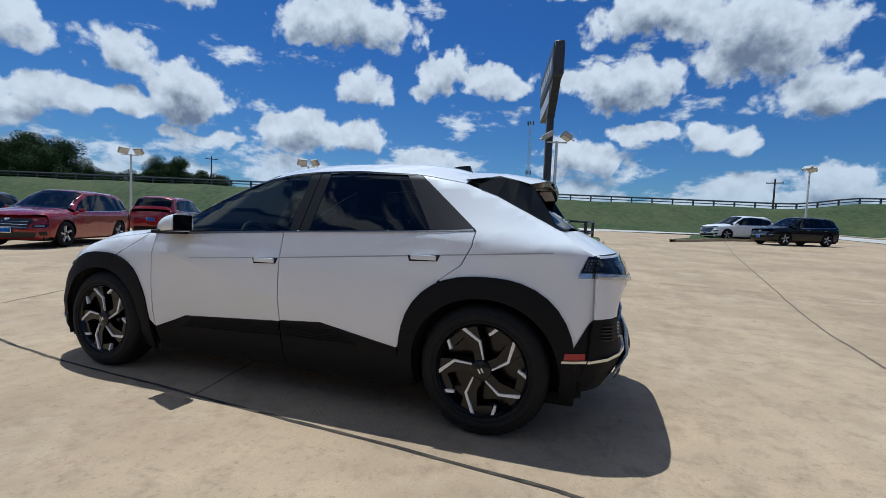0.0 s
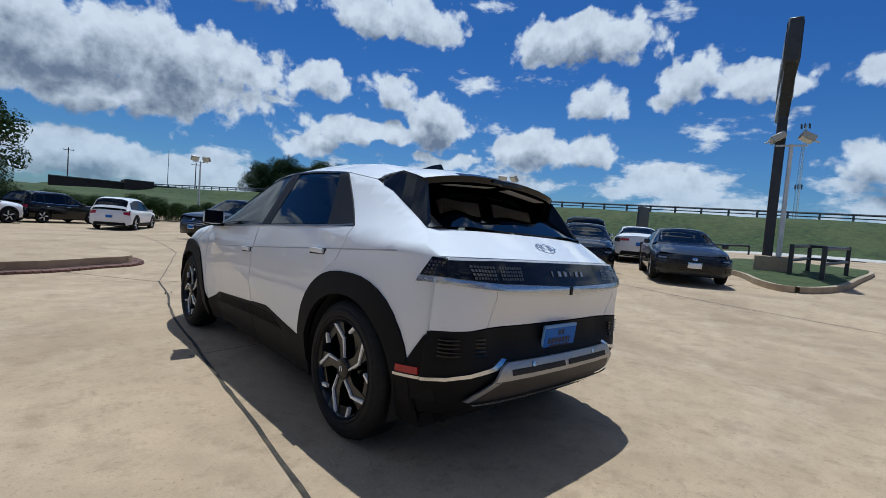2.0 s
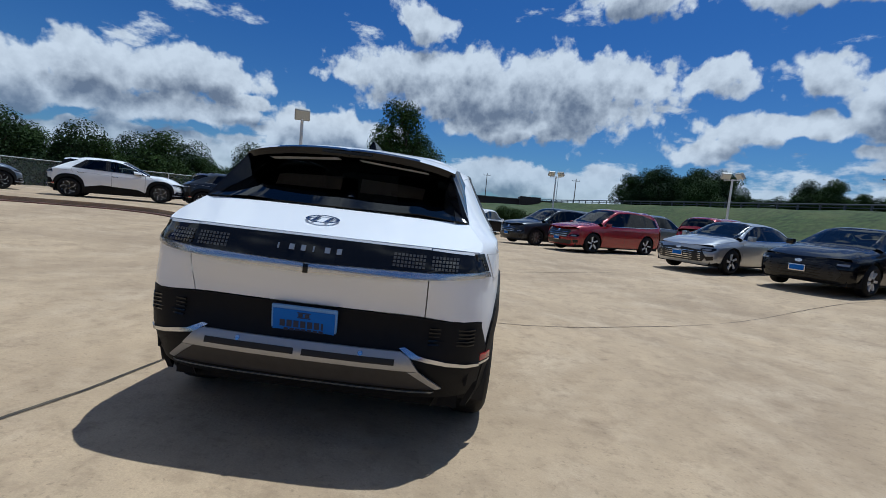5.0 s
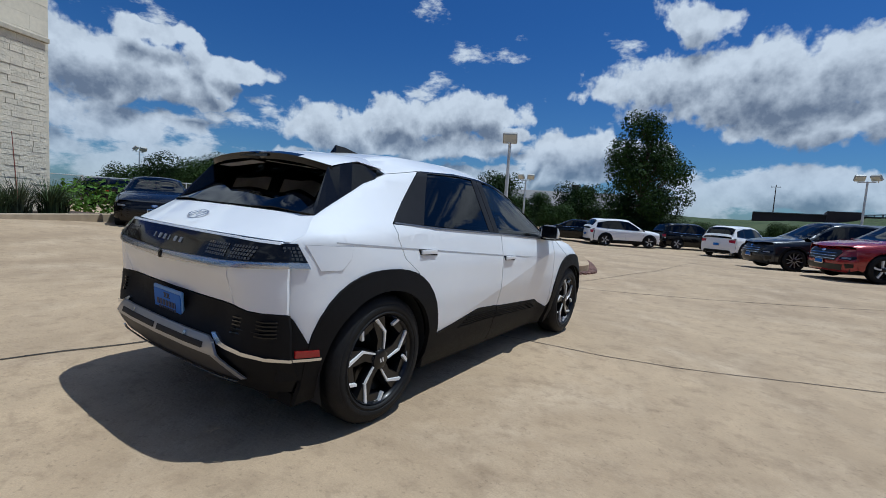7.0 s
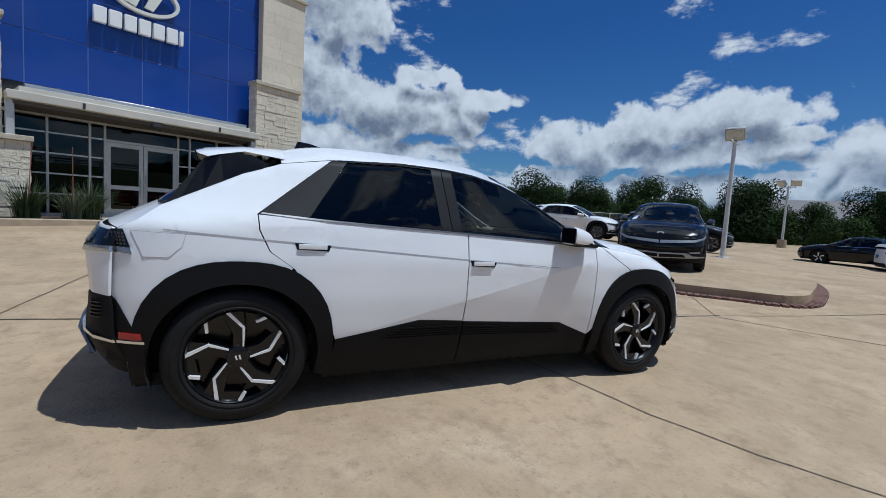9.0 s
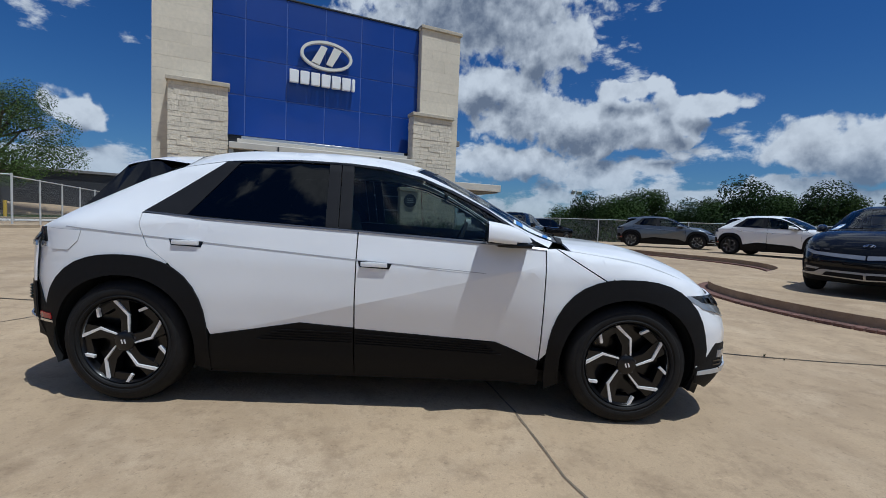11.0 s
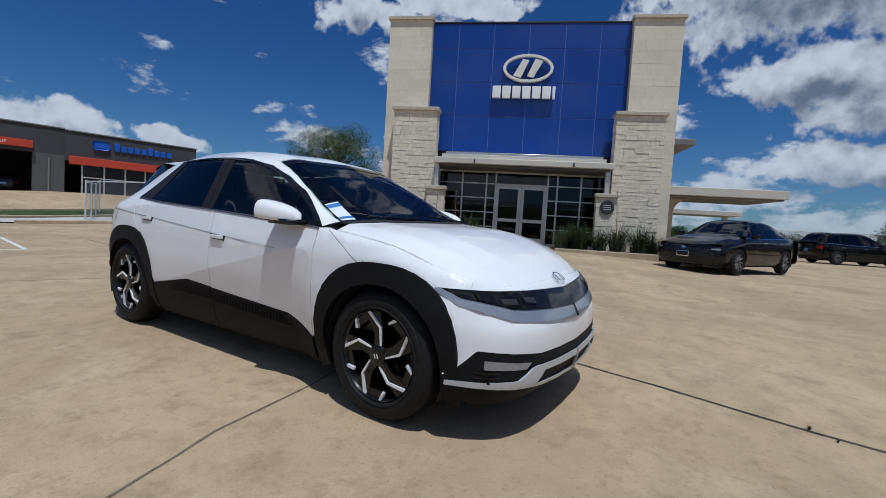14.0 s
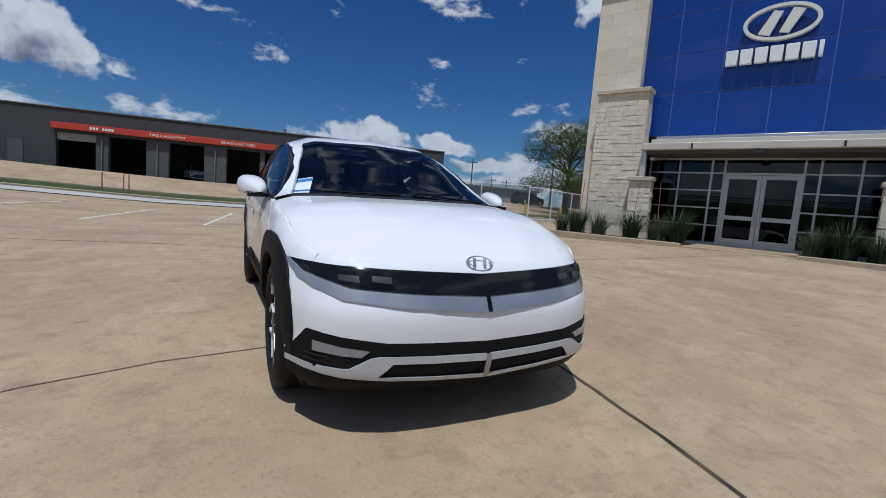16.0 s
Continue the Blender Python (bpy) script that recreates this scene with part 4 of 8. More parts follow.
# ---- the electric crossover ----
STATIONS = [  # y: half widths at the six lower heights, belt, rail, roof quarter, crown
    (-2.20, (0.67, 0.71, 0.72, 0.715, 0.708), (0.69, 1.030), (0.64, 1.046), (0.40, 1.050), 1.052),
    (-2.00, (0.78, 0.835, 0.86, 0.864, 0.848), (0.822, 1.045), (0.70, 1.115), (0.42, 1.136), 1.143),
    (-1.87, (0.825, 0.878, 0.905, 0.912, 0.896), (0.875, 1.062), (0.695, 1.170), (0.43, 1.218), 1.228),
    (-1.50, (0.85, 0.905, 0.938, 0.942, 0.928), (0.898, 1.085), (0.665, 1.355), (0.43, 1.435), 1.460),
    (-1.15, (0.85, 0.905, 0.938, 0.945, 0.932), (0.898, 1.098), (0.675, 1.455), (0.45, 1.553), 1.580),
    (-0.60, (0.85, 0.900, 0.930, 0.945, 0.935), (0.895, 1.100), (0.690, 1.500), (0.47, 1.583), 1.604),
    (-0.10, (0.85, 0.900, 0.928, 0.945, 0.938), (0.892, 1.095), (0.690, 1.488), (0.47, 1.570), 1.592),
    (0.20, (0.85, 0.900, 0.928, 0.945, 0.940), (0.890, 1.088), (0.685, 1.435), (0.47, 1.520), 1.545),
    (0.50, (0.85, 0.900, 0.930, 0.945, 0.940), (0.890, 1.077), (0.720, 1.315), (0.47, 1.395), 1.418),
    (0.90, (0.85, 0.900, 0.932, 0.945, 0.938), (0.892, 1.052), (0.800, 1.110), (0.50, 1.195), 1.215),
    (1.12, (0.85, 0.902, 0.936, 0.946, 0.936), (0.890, 1.035), (0.785, 1.068), (0.50, 1.098), 1.106),
    (1.30, (0.85, 0.905, 0.940, 0.946, 0.934), (0.885, 1.015), (0.765, 1.055), (0.50, 1.080), 1.088),
    (1.55, (0.85, 0.908, 0.940, 0.943, 0.925), (0.875, 0.978), (0.740, 1.035), (0.46, 1.064), 1.070),
    (1.82, (0.84, 0.900, 0.925, 0.925, 0.890), (0.850, 0.895), (0.715, 0.958), (0.45, 0.996), 1.005),
    (2.00, (0.80, 0.862, 0.878, 0.852, 0.805), (0.772, 0.834), (0.645, 0.880), (0.41, 0.915), 0.925),
    (2.20, (0.64, 0.700, 0.715, 0.640, 0.570), (0.510, 0.755), (0.400, 0.768), (0.25, 0.778), 0.782),
]
LOWZ = (0.20, 0.32, 0.48, 0.68)
KY = np.array([k[0] for k in STATIONS])
KP = np.array([[c for h, z in zip(k[1][:4], LOWZ) for c in (h, z)] + [k[1][4], min(0.90, k[2][1] - 0.06), *k[2], *k[3], *k[4], 0.0, k[5]] for k in STATIONS])


@functools.lru_cache(None)
def section(y):
    """The half section of the body at y, as (x, z) pairs from the sill to the crown."""
    y = min(max(y, KY[0]), KY[-1])
    i = min(max(int(np.searchsorted(KY, y)) - 1, 0), len(KY) - 2)
    h = KY[i + 1] - KY[i]
    t = (y - KY[i]) / h
    d = (KP[i + 1] - KP[i]) / h
    m0 = d if i == 0 else 0.5 * (d + (KP[i] - KP[i - 1]) / (KY[i] - KY[i - 1]))
    m1 = d if i == len(KY) - 2 else 0.5 * (d + (KP[i + 2] - KP[i + 1]) / (KY[i + 2] - KY[i + 1]))
    p = KP[i] * (2 * t**3 - 3 * t**2 + 1) + h * m0 * (t**3 - 2 * t**2 + t) + KP[i + 1] * (3 * t**2 - 2 * t**3) + h * m1 * (t**3 - t**2)
    return p.reshape(-1, 2)


def side_x(y, z):
    s = section(y)
    x = float(np.interp(z, s[:, 1], s[:, 0]))
    if z < 0.95 and -1.05 < y < 1.05:  # the slanting door crease, below which the door turns under
        crease = 0.50 + 0.26 * (y + 0.75)
        x -= 0.11 * max(0.0, crease - max(z, 0.46)) * ease(y, -1.0, -0.7) * (1 - ease(y, 0.75, 1.05))
    return x


def top_z(x, y):
    s = section(y)
    return float(np.interp(-abs(x), -s[4:, 0], s[4:, 1]))


def on_side(lift=0.0):
    return lambda y, z: Vector((side_x(y, z) + lift, y, z))


def on_top(lift=0.0):
    return lambda x, y: Vector((x, y, top_z(x, y) + lift))


FRONTY = ((0.18, 0.21, 0.26, 0.33, 0.42, 0.52, 0.60, 0.66, 0.73, 0.80, 0.84), (2.15, 2.24, 2.295, 2.32, 2.318, 2.322, 2.315, 2.285, 2.245, 2.195, 2.14))
REARY = ((0.20, 0.30, 0.36, 0.47, 0.54, 0.60, 0.70, 0.80, 0.875, 0.90, 0.97, 1.03, 1.06), (2.08, 2.17, 2.21, 2.265, 2.245, 2.205, 2.195, 2.235, 2.275, 2.265, 2.235, 2.205, 2.185))
BOWX, BOWF, BOWR = (0.0, 0.3, 0.5, 0.6, 0.7, 0.8, 0.88, 0.92, 0.945), (0.0, 0.008, 0.032, 0.06, 0.105, 0.19, 0.325, 0.43, 0.53), (0.0, 0.006, 0.02, 0.035, 0.065, 0.125, 0.225, 0.32, 0.42)


def on_front(lift=0.0):
    return lambda x, z: Vector((x, float(np.interp(z, *FRONTY)) - float(np.interp(abs(x), BOWX, BOWF)) + lift, z))


CORNERY = ((0.20, 0.30, 0.36, 0.47, 0.54, 0.94, 0.98, 1.03, 1.06), (2.08, 2.17, 2.21, 2.265, 2.275, 2.275, 2.235, 2.205, 2.185))


def on_rear(lift=0.0):
    def place(x, z):
        c = ease(abs(x), 0.45, 0.82)
        y = float(np.interp(z, *REARY)) * (1 - c) + float(np.interp(z, *CORNERY)) * c
        return Vector((x - math.copysign((0.020 + 0.014 * ease(z, 0.72, 0.92)) * ease(abs(x), 0.40, 0.85), x), -(y - float(np.interp(abs(x), BOWX, BOWR)) + lift), z))
    return place


def arch(yc, rx, rz, a0, a1, n=14, zc=0.362, p=2.5):
    """Points of a squarish wheel arch from angle a0 to a1 in degrees, 0 being to the front."""
    out = []
    for k in range(n + 1):
        a = radians(a0 + (a1 - a0) * k / n)
        c, s = math.cos(a), math.sin(a)
        r = (abs(c) ** p + abs(s) ** p) ** (-1 / p)
        out.append((yc + rx * r * c, zc + rz * r * s))
    return out


def emblem(yc, rx, ry, turn, lift=0.012):
    """An oval ring with a slanting bar across it, lying on the panel."""
    f = on_top(lift)
    bm = bmesh.new()
    n = 36
    rings = [[bm.verts.new(f(r * rx * math.cos(k * math.tau / n), yc + r * ry * math.sin(k * math.tau / n))) for k in range(n)] for r in (1.0, 0.80)]
    for k in range(n):
        bm.faces.new((rings[0][k], rings[0][(k + 1) % n], rings[1][(k + 1) % n], rings[1][k]))
    for quad in (((-0.62, -0.5), (-0.42, -0.62), (-0.16, 0.62), (-0.36, 0.70)), ((0.36, -0.70), (0.16, -0.62), (0.42, 0.62), (0.62, 0.5))):
        bm.faces.new([bm.verts.new(f(a * rx * turn, yc + b * ry * turn)) for a, b in quad])
    return bm


SHOULDER = [(-1.40, 1.386), (-1.50, 1.349), (-1.60, 1.296), (-1.70, 1.244), (-1.80, 1.192), (-1.875, 1.152), (-1.92, 1.118), (-1.98, 1.066)]
FOLD = ((-0.75, 0.50), (0.25, 0.76))
SPINL, SPINR = 13, 4


def crossover(m, paint, label, group="", front_glass=FRONTTINT, plate=True, sticker=False):
    """The electric crossover with sharp creases, cladding and pixel lamps. It faces along its own y."""
    car = empty("car", m, label, "car", group)
    ro, rov = 0.485, 0.512
    rear_arch, front_arch = arch(-1.5, ro, rov, 172, 8), arch(1.5, ro, rov, 172, 8)
    part("underbody", box(-0.76, 0.76, -1.98, 2.0, 0.19, 0.26), CLAD, car)
    # dark inner tub that closes the gaps between the panels
    bm = bmesh.new()
    ys = [-2.02 + 4.0 * k / 40 for k in range(41)]
    rows = []
    for y in ys:
        s = section(y)
        cut = 0.72 if min(abs(y - 1.5), abs(y + 1.5)) < 0.47 else 0.0
        half = [(min(px - 0.03, cut) if cut and pz < 0.86 else px - (0.03 if pz > 0.95 else 0.15), pz) for px, pz in s[:6]]
        rows.append([bm.verts.new((px * sgn, y, pz)) for sgn, seq in ((1, half), (-1, half[::-1])) for px, pz in seq])
    for a, b in zip(rows, rows[1:]):
        for k in range(len(a) - 1):
            if k != 5:
                bm.faces.new((a[k], b[k], b[k + 1], a[k + 1]))
        if a[0].co.y > 0.95:
            bm.faces.new((a[5], b[5], b[6], a[6]))
    part("inner_shell", bm, CLAD, car)
    belt = [(-1.40, 1.140), (-1.07, 1.126), (-0.19, 1.097), (0.50, 1.072), (0.975, 1.047)]
    roofline = [(0.90, 1.075), (0.80, 1.135), (0.62, 1.245), (0.40, 1.350), (0.20, 1.425), (-0.05, 1.475), (-0.25, 1.490), (-0.57, 1.494), (-0.98, 1.472)]
    for sgn in (1, -1):
        mir = sgn < 0

        def side(name, poly, material, lift=0.0, parent=car, step=0.06, thick=0.012, lab="", fold=None):
            return part(name, patch(poly, on_side(lift), step, thick, (1, 0, 0), mir, fold), material, parent, lab)

        # white panels
        clad_top = [(0.966, 0.362), (0.70, 0.464), (-0.15, 0.512)]
        door = side("front_door", [(-0.146, 1.090), (-0.146, 0.512), (0.70, 0.464), (0.962, 0.364), (0.966, 1.042), (0.50, 1.067)], paint, fold=FOLD)
        side("door_cladding", [(-0.146, 0.508), (0.70, 0.460), (0.962, 0.360), (0.95, 0.212), (-0.146, 0.212)], CLAD, 0.006, door)
        for k in range(5):
            z = 0.482 - k * 0.016
            side("cladding_rib", [(-0.14, z), (0.62 + 0.03 * k, z - 0.034), (0.62 + 0.03 * k, z - 0.041), (-0.14, z - 0.007)], CLAD, 0.013, door, 0.2)
        rdoor = side("rear_door", [(-0.154, 1.091), (-1.07, 1.120), (-1.425, 1.132), (-1.415, 1.05), (-1.36, 0.94), (-1.235, 0.850)] + [p for p in rear_arch if p[0] > -1.215 and p[1] > 0.45] + [(-0.99, 0.440), (-0.468, 0.537), (-0.154, 0.518)], paint, fold=FOLD)
        side("door_cladding", [(-0.99, 0.436), (-0.468, 0.533), (-0.154, 0.514), (-0.154, 0.212), (-1.03, 0.212)], CLAD, 0.006, rdoor)
        for k in range(5):
            z = 0.488 - k * 0.016
            side("cladding_rib", [(-0.16, z), (-0.60 - 0.03 * k, z + 0.004), (-0.60 - 0.03 * k, z - 0.003), (-0.16, z - 0.007)], CLAD, 0.013, rdoor, 0.2)
        side("front_fender", [(0.974, 1.040), (0.970, 0.37)] + [p for p in arch(1.5, ro, rov, 178, 104)][1:] + [(1.37, 0.882), (1.335, 0.865), (1.03, 1.045)], paint)
        side("hood_flank", [(1.04, 1.046), (1.345, 0.868), (1.38, 0.886)] + [p for p in arch(1.5, ro, rov, 103, 14)] + [(1.972, 0.37), (1.975, 0.60), (1.955, 0.68), (1.925, 0.76), (1.995, 0.795), (1.995, 0.834), (1.955, 0.849), (1.88, 0.876), (1.80, 0.901), (1.55, 0.975), (1.30, 1.013), (1.12, 1.033)], paint)
        side("rear_quarter", [(-1.432, 1.136), (-1.422, 1.05), (-1.367, 0.94), (-1.243, 0.853)] + [p for p in arch(-1.5, ro, rov, 62, 178) if p[0] < -1.243] + [(-1.985, 0.545), (-2.05, 0.665), (-2.086, 0.70), (-2.088, 0.80), (-2.088, 0.90), (-2.076, 0.96), (-2.06, 1.022)] + SHOULDER[::-1] + [(-1.30, 1.425), (-1.02, 1.474)], paint)
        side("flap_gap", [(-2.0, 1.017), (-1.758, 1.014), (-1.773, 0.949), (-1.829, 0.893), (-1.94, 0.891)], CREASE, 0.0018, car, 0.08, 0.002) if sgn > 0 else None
        bm = patch([(-2.0, 1.015), (-1.76, 1.012), (-1.775, 0.95), (-1.83, 0.895), (-1.94, 0.893)], on_side(0.0035), 0.08, 0.001, (1, 0, 0), mir)
        part("charge_flap", bm, paint, car) if sgn > 0 else bm.free()
        # arch cladding and liner
        for yc, a0, a1 in ((-1.5, -18, 196), (1.5, -20, 200)):
            outer, inner = arch(yc, ro + 0.012, rov + 0.012, a0, a1, 26), arch(yc, 0.415, 0.405, a1, a0, 26, p=2.1)
            side("arch_cladding", outer + inner, CLAD, 0.012, car, 0.08, 0.03)
            bm = bmesh.new()
            rows = [[bm.verts.new((sgn * x, yc + 0.425 * math.cos(a), 0.362 + 0.425 * math.sin(a))) for a in (radians(-20 + 220 * k / 24) for k in range(25))] for x in (0.90, 0.62)]
            for k in range(24):
                bm.faces.new((rows[0][k], rows[0][k + 1], rows[1][k + 1], rows[1][k]))
            bm.faces.new(rows[1])
            part("arch_liner", bm, CABIN, car)
        side("side_sill", [(-1.04, 0.30), (0.98, 0.30), (0.98, 0.185), (-1.04, 0.185)], CLAD, -0.012, car, 0.06, 0.10)
        # glass and pillars
        side("window_trim", [(-1.405, 1.146)] + belt[1:] + [(0.975, 1.036), (-0.19, 1.087), (-1.07, 1.116), (-1.42, 1.138)], BELTTRIM, 0.006, car, 0.2, 0.006)
        side("rear_quarter_panel", [(-1.418, 1.146), (-1.014, 1.476), (-0.925, 1.478), (-1.16, 1.134)], PILLAR, 0.006, car)
        side("rear_door_window", [(-1.155, 1.135), (-0.925, 1.470), (-0.57, 1.488), (-0.375, 1.488), (-0.345, 1.106)], TINT, 0.002, car, 0.08, 0.004)
        side("centre_pillar", [(-0.343, 1.105), (-0.373, 1.489), (-0.300, 1.490), (-0.270, 1.103)], PILLAR, 0.005, car)
        side("centre_pillar", [(-0.264, 1.103), (-0.294, 1.490), (-0.222, 1.488), (-0.192, 1.100)], PILLAR, 0.005, car)
        side("front_door_window", [(-0.190, 1.099), (-0.220, 1.486), (-0.05, 1.471), (0.20, 1.420), (0.40, 1.345), (0.62, 1.240), (0.80, 1.130), (0.86, 1.085), (0.86, 1.056)], front_glass, 0.002, car, 0.08, 0.004)
        side("mirror_foot", [(0.865, 1.056), (0.865, 1.082), (0.93, 1.052)], GLOSSBLACK, 0.006, car, 0.05)
        side("window_frame", roofline + [(-0.985, 1.482), (-0.57, 1.506), (-0.25, 1.502), (-0.05, 1.488), (0.20, 1.440), (0.40, 1.367), (0.62, 1.262), (0.80, 1.152), (0.915, 1.08)], GLOSSBLACK, 0.007, car, 0.1)
        # roof rail and front pillar in body colour
        inner_edge = [(y, top_z(x, y)) for y, x in ((0.16, 0.585), (0.30, 0.607), (0.42, 0.632), (0.62, 0.680), (0.80, 0.725), (0.95, 0.765), (1.03, 0.785))]
        side("cant_rail", [(-1.02, 1.478), (-1.30, 1.428), (-1.30, 1.50), (-1.15, 1.525), (-0.60, 1.556), (-0.10, 1.545)] + inner_edge + [(0.985, 1.050), (0.915, 1.084), (0.80, 1.156), (0.62, 1.266), (0.40, 1.371), (0.20, 1.444), (-0.05, 1.492), (-0.25, 1.506), (-0.57, 1.510)], paint, 0.0, car, 0.04)
        # handles, and the body crease drawn as a thin strip of grey shade
        for y0, z0 in ((-1.14, 0.972), (-0.04, 0.900)):
            h = side("door_handle", [(y0 - 0.10, z0 + 0.020), (y0 + 0.10, z0 + 0.012), (y0 + 0.085, z0 - 0.022), (y0 - 0.085, z0 - 0.016)], GLOSSBLACK, 0.003, car, 0.05, 0.004)
            bm = bmesh.new()
            x = side_x(y0, z0) + 0.006
            add_box(bm, x - 0.004, x + 0.012, y0 - 0.080, y0 + 0.075, z0 - 0.012, z0 + 0.016, 0.007, 2)
            if mir:
                for v in bm.verts:
                    v.co.x = -v.co.x
            part("grip", bm, paint, h)
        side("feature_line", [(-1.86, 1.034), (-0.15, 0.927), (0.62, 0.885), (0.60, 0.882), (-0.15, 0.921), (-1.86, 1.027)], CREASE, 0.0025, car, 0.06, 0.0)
        # mirror
        bm = bmesh.new()
        rings = []
        for k in range(9):
            t = k / 8
            g = math.sqrt(max(0.0, 1 - t**2.2)) * 0.97 + 0.03
            ring = []
            for j in range(20):
                c, q = math.cos(j * math.tau / 20), math.sin(j * math.tau / 20)
                r = (abs(c) ** 3 + abs(q) ** 3) ** (-1 / 3)
                ring.append(bm.verts.new((sgn * (0.915 + 0.085 * (1 + r * c * g) - 0.05 * t), 0.60 + 0.27 * t, 1.108 + (0.084 if q > 0 else 0.046) * r * q * g - 0.026 * t)))
            rings.append(ring)
        for a, b in zip(rings, rings[1:]):
            for j in range(20):
                bm.faces.new((a[j], a[(j + 1) % 20], b[(j + 1) % 20], b[j]))
        bm.faces.new(rings[0])
        bm.faces.new(rings[-1])
        mirror = part("door_mirror", bm, [paint, GLOSSBLACK], car)
        for f in mirror.data.polygons:
            f.material_index = 1 if f.center.z < 1.074 else 0
        # Glass is plain gloss black: the dark reflection is put into its colour.
        bm = box(0.928, 1.075, 0.594, 0.601, 1.070, 1.178, 0.003)
        for v in bm.verts:
            v.co.x *= sgn
        part("mirror_glass", bm, GLOSSBLACK, mirror)
        bm = box(0.885, 1.03, 0.66, 0.86, 1.046, 1.074, 0.012, 2)
        for v in bm.verts:
            v.co.x *= sgn
        part("mirror_base", bm, GLOSSBLACK, mirror)
        # wheels
        wheel(car, sgn * 0.925, -1.5, 0.368, sgn, 0.368, spin=0 if sgn > 0 else SPINL)
        wheel(car, sgn * 0.925, 1.5, 0.368, sgn, 0.368, spin=SPINR if sgn > 0 else 12)
        # rear lamp side, bumper flank, reflector
        side("tail_lamp_side", [(-2.035, 1.020), (-2.09, 1.016), (-2.09, 0.935), (-1.998, 0.932)], SMOKELENS, 0.007, car)
        bm = bmesh.new()
        for i in range(4):
            for j in range(4):
                y, z = -2.030 - i * 0.0165 + j * 0.004, 1.003 - j * 0.0165
                quad = [on_side(0.0085)(y + dy, z + dz) for dy, dz in ((0, 0), (-0.011, 0), (-0.011, -0.0115), (0, -0.0115))]
                bm.faces.new([bm.verts.new((sgn * p.x, p.y, p.z)) for p in quad])
        tagged(part("lamp_grid", bm, LAMPCELL, car, "grid of small square lamp cells", False), kind="stuff")
        side("tail_strip_side", [(-1.998, 0.929), (-2.09, 0.932), (-2.09, 0.906), (-1.988, 0.903)], STRIPGREY, 0.010, car)
        side("bumper_flank", [(-1.985, 0.540), (-2.05, 0.660), (-2.078, 0.69), (-2.095, 0.64), (-2.095, 0.36), (-1.965, 0.36), (-1.93, 0.44)], CLAD, 0.008, car)
        side("reflector", [(-1.940, 0.512), (-2.04, 0.512), (-2.04, 0.478), (-1.935, 0.478)], REDLENS, 0.016, car)
        side("bumper_strip", [(-1.925, 0.472), (-2.085, 0.472), (-2.085, 0.458), (-1.925, 0.458)], CHROME, 0.017, car)
        side("front_bumper_flank", [(1.965, 0.36), (2.03, 0.40), (2.03, 0.25), (1.955, 0.25)], CLAD, 0.004, car)
    # hood, roof and screens
    nose = [(-0.60, 2.155), (-0.30, 2.195), (0.0, 2.205), (0.30, 2.195), (0.60, 2.155)]
    hood = [(0.76, 1.10), (0.40, 1.185), (0.0, 1.21), (-0.40, 1.185), (-0.76, 1.10), (-0.885, 1.12), (-0.88, 1.30), (-0.868, 1.55), (-0.852, 1.80), (-0.845, 1.88), (-0.818, 1.955), (-0.792, 2.005), (-0.735, 2.066)] + nose + [(0.735, 2.066), (0.792, 2.005), (0.818, 1.955), (0.845, 1.88), (0.852, 1.80), (0.868, 1.55), (0.88, 1.30), (0.885, 1.12)]
    part("hood", patch(hood, on_top(0.0), 0.07, 0.012, (0, 0, 1)), paint, car)
    roof = [(-0.62, -1.30), (0.62, -1.30), (0.60, -1.15), (0.595, -0.6), (0.59, -0.1), (0.575, 0.16), (0.35, 0.235), (0.0, 0.255), (-0.35, 0.235), (-0.575, 0.16), (-0.59, -0.1), (-0.595, -0.6), (-0.60, -1.15)]
    part("roof", patch(roof, on_top(0.0), 0.08, 0.012, (0, 0, 1)), paint, car)
    ws = [(0.585, 0.175), (0.35, 0.245), (0.0, 0.265), (-0.35, 0.245), (-0.585, 0.175), (-0.632, 0.42), (-0.680, 0.62), (-0.725, 0.80), (-0.785, 1.05), (-0.76, 1.09), (-0.40, 1.175), (0.0, 1.20), (0.40, 1.175), (0.76, 1.09), (0.785, 1.05), (0.725, 0.80), (0.680, 0.62), (0.632, 0.42)]
    scr = part("windscreen", patch(ws, on_top(0.0), 0.09, 0.004, (0, 0, 1)), CLEARTINT, car)
    part("screen_band", patch([(0.578, 0.185), (0.35, 0.253), (0.0, 0.273), (-0.35, 0.253), (-0.578, 0.185), (-0.60, 0.26), (-0.35, 0.325), (0.0, 0.345), (0.35, 0.325), (0.60, 0.26)], on_top(0.003), 0.1, 0.0), GLOSSBLACK, scr)
    part("cowl", patch([(0.79, 1.06), (0.76, 1.10), (0.40, 1.182), (0.0, 1.208), (-0.40, 1.182), (-0.76, 1.10), (-0.79, 1.06), (-0.40, 1.125), (0.0, 1.15), (0.40, 1.125)], on_top(0.005), 0.1, 0.01, (0, 0, 1)), CABIN, car)
    for x0 in (-0.62, 0.05):
        part("wiper", tube((x0, 1.12, top_z(x0, 1.12) + 0.015), (x0 + 0.55, 1.08, top_z(x0 + 0.55, 1.08) + 0.02), 0.009, 0.006, 6), CLAD, car)
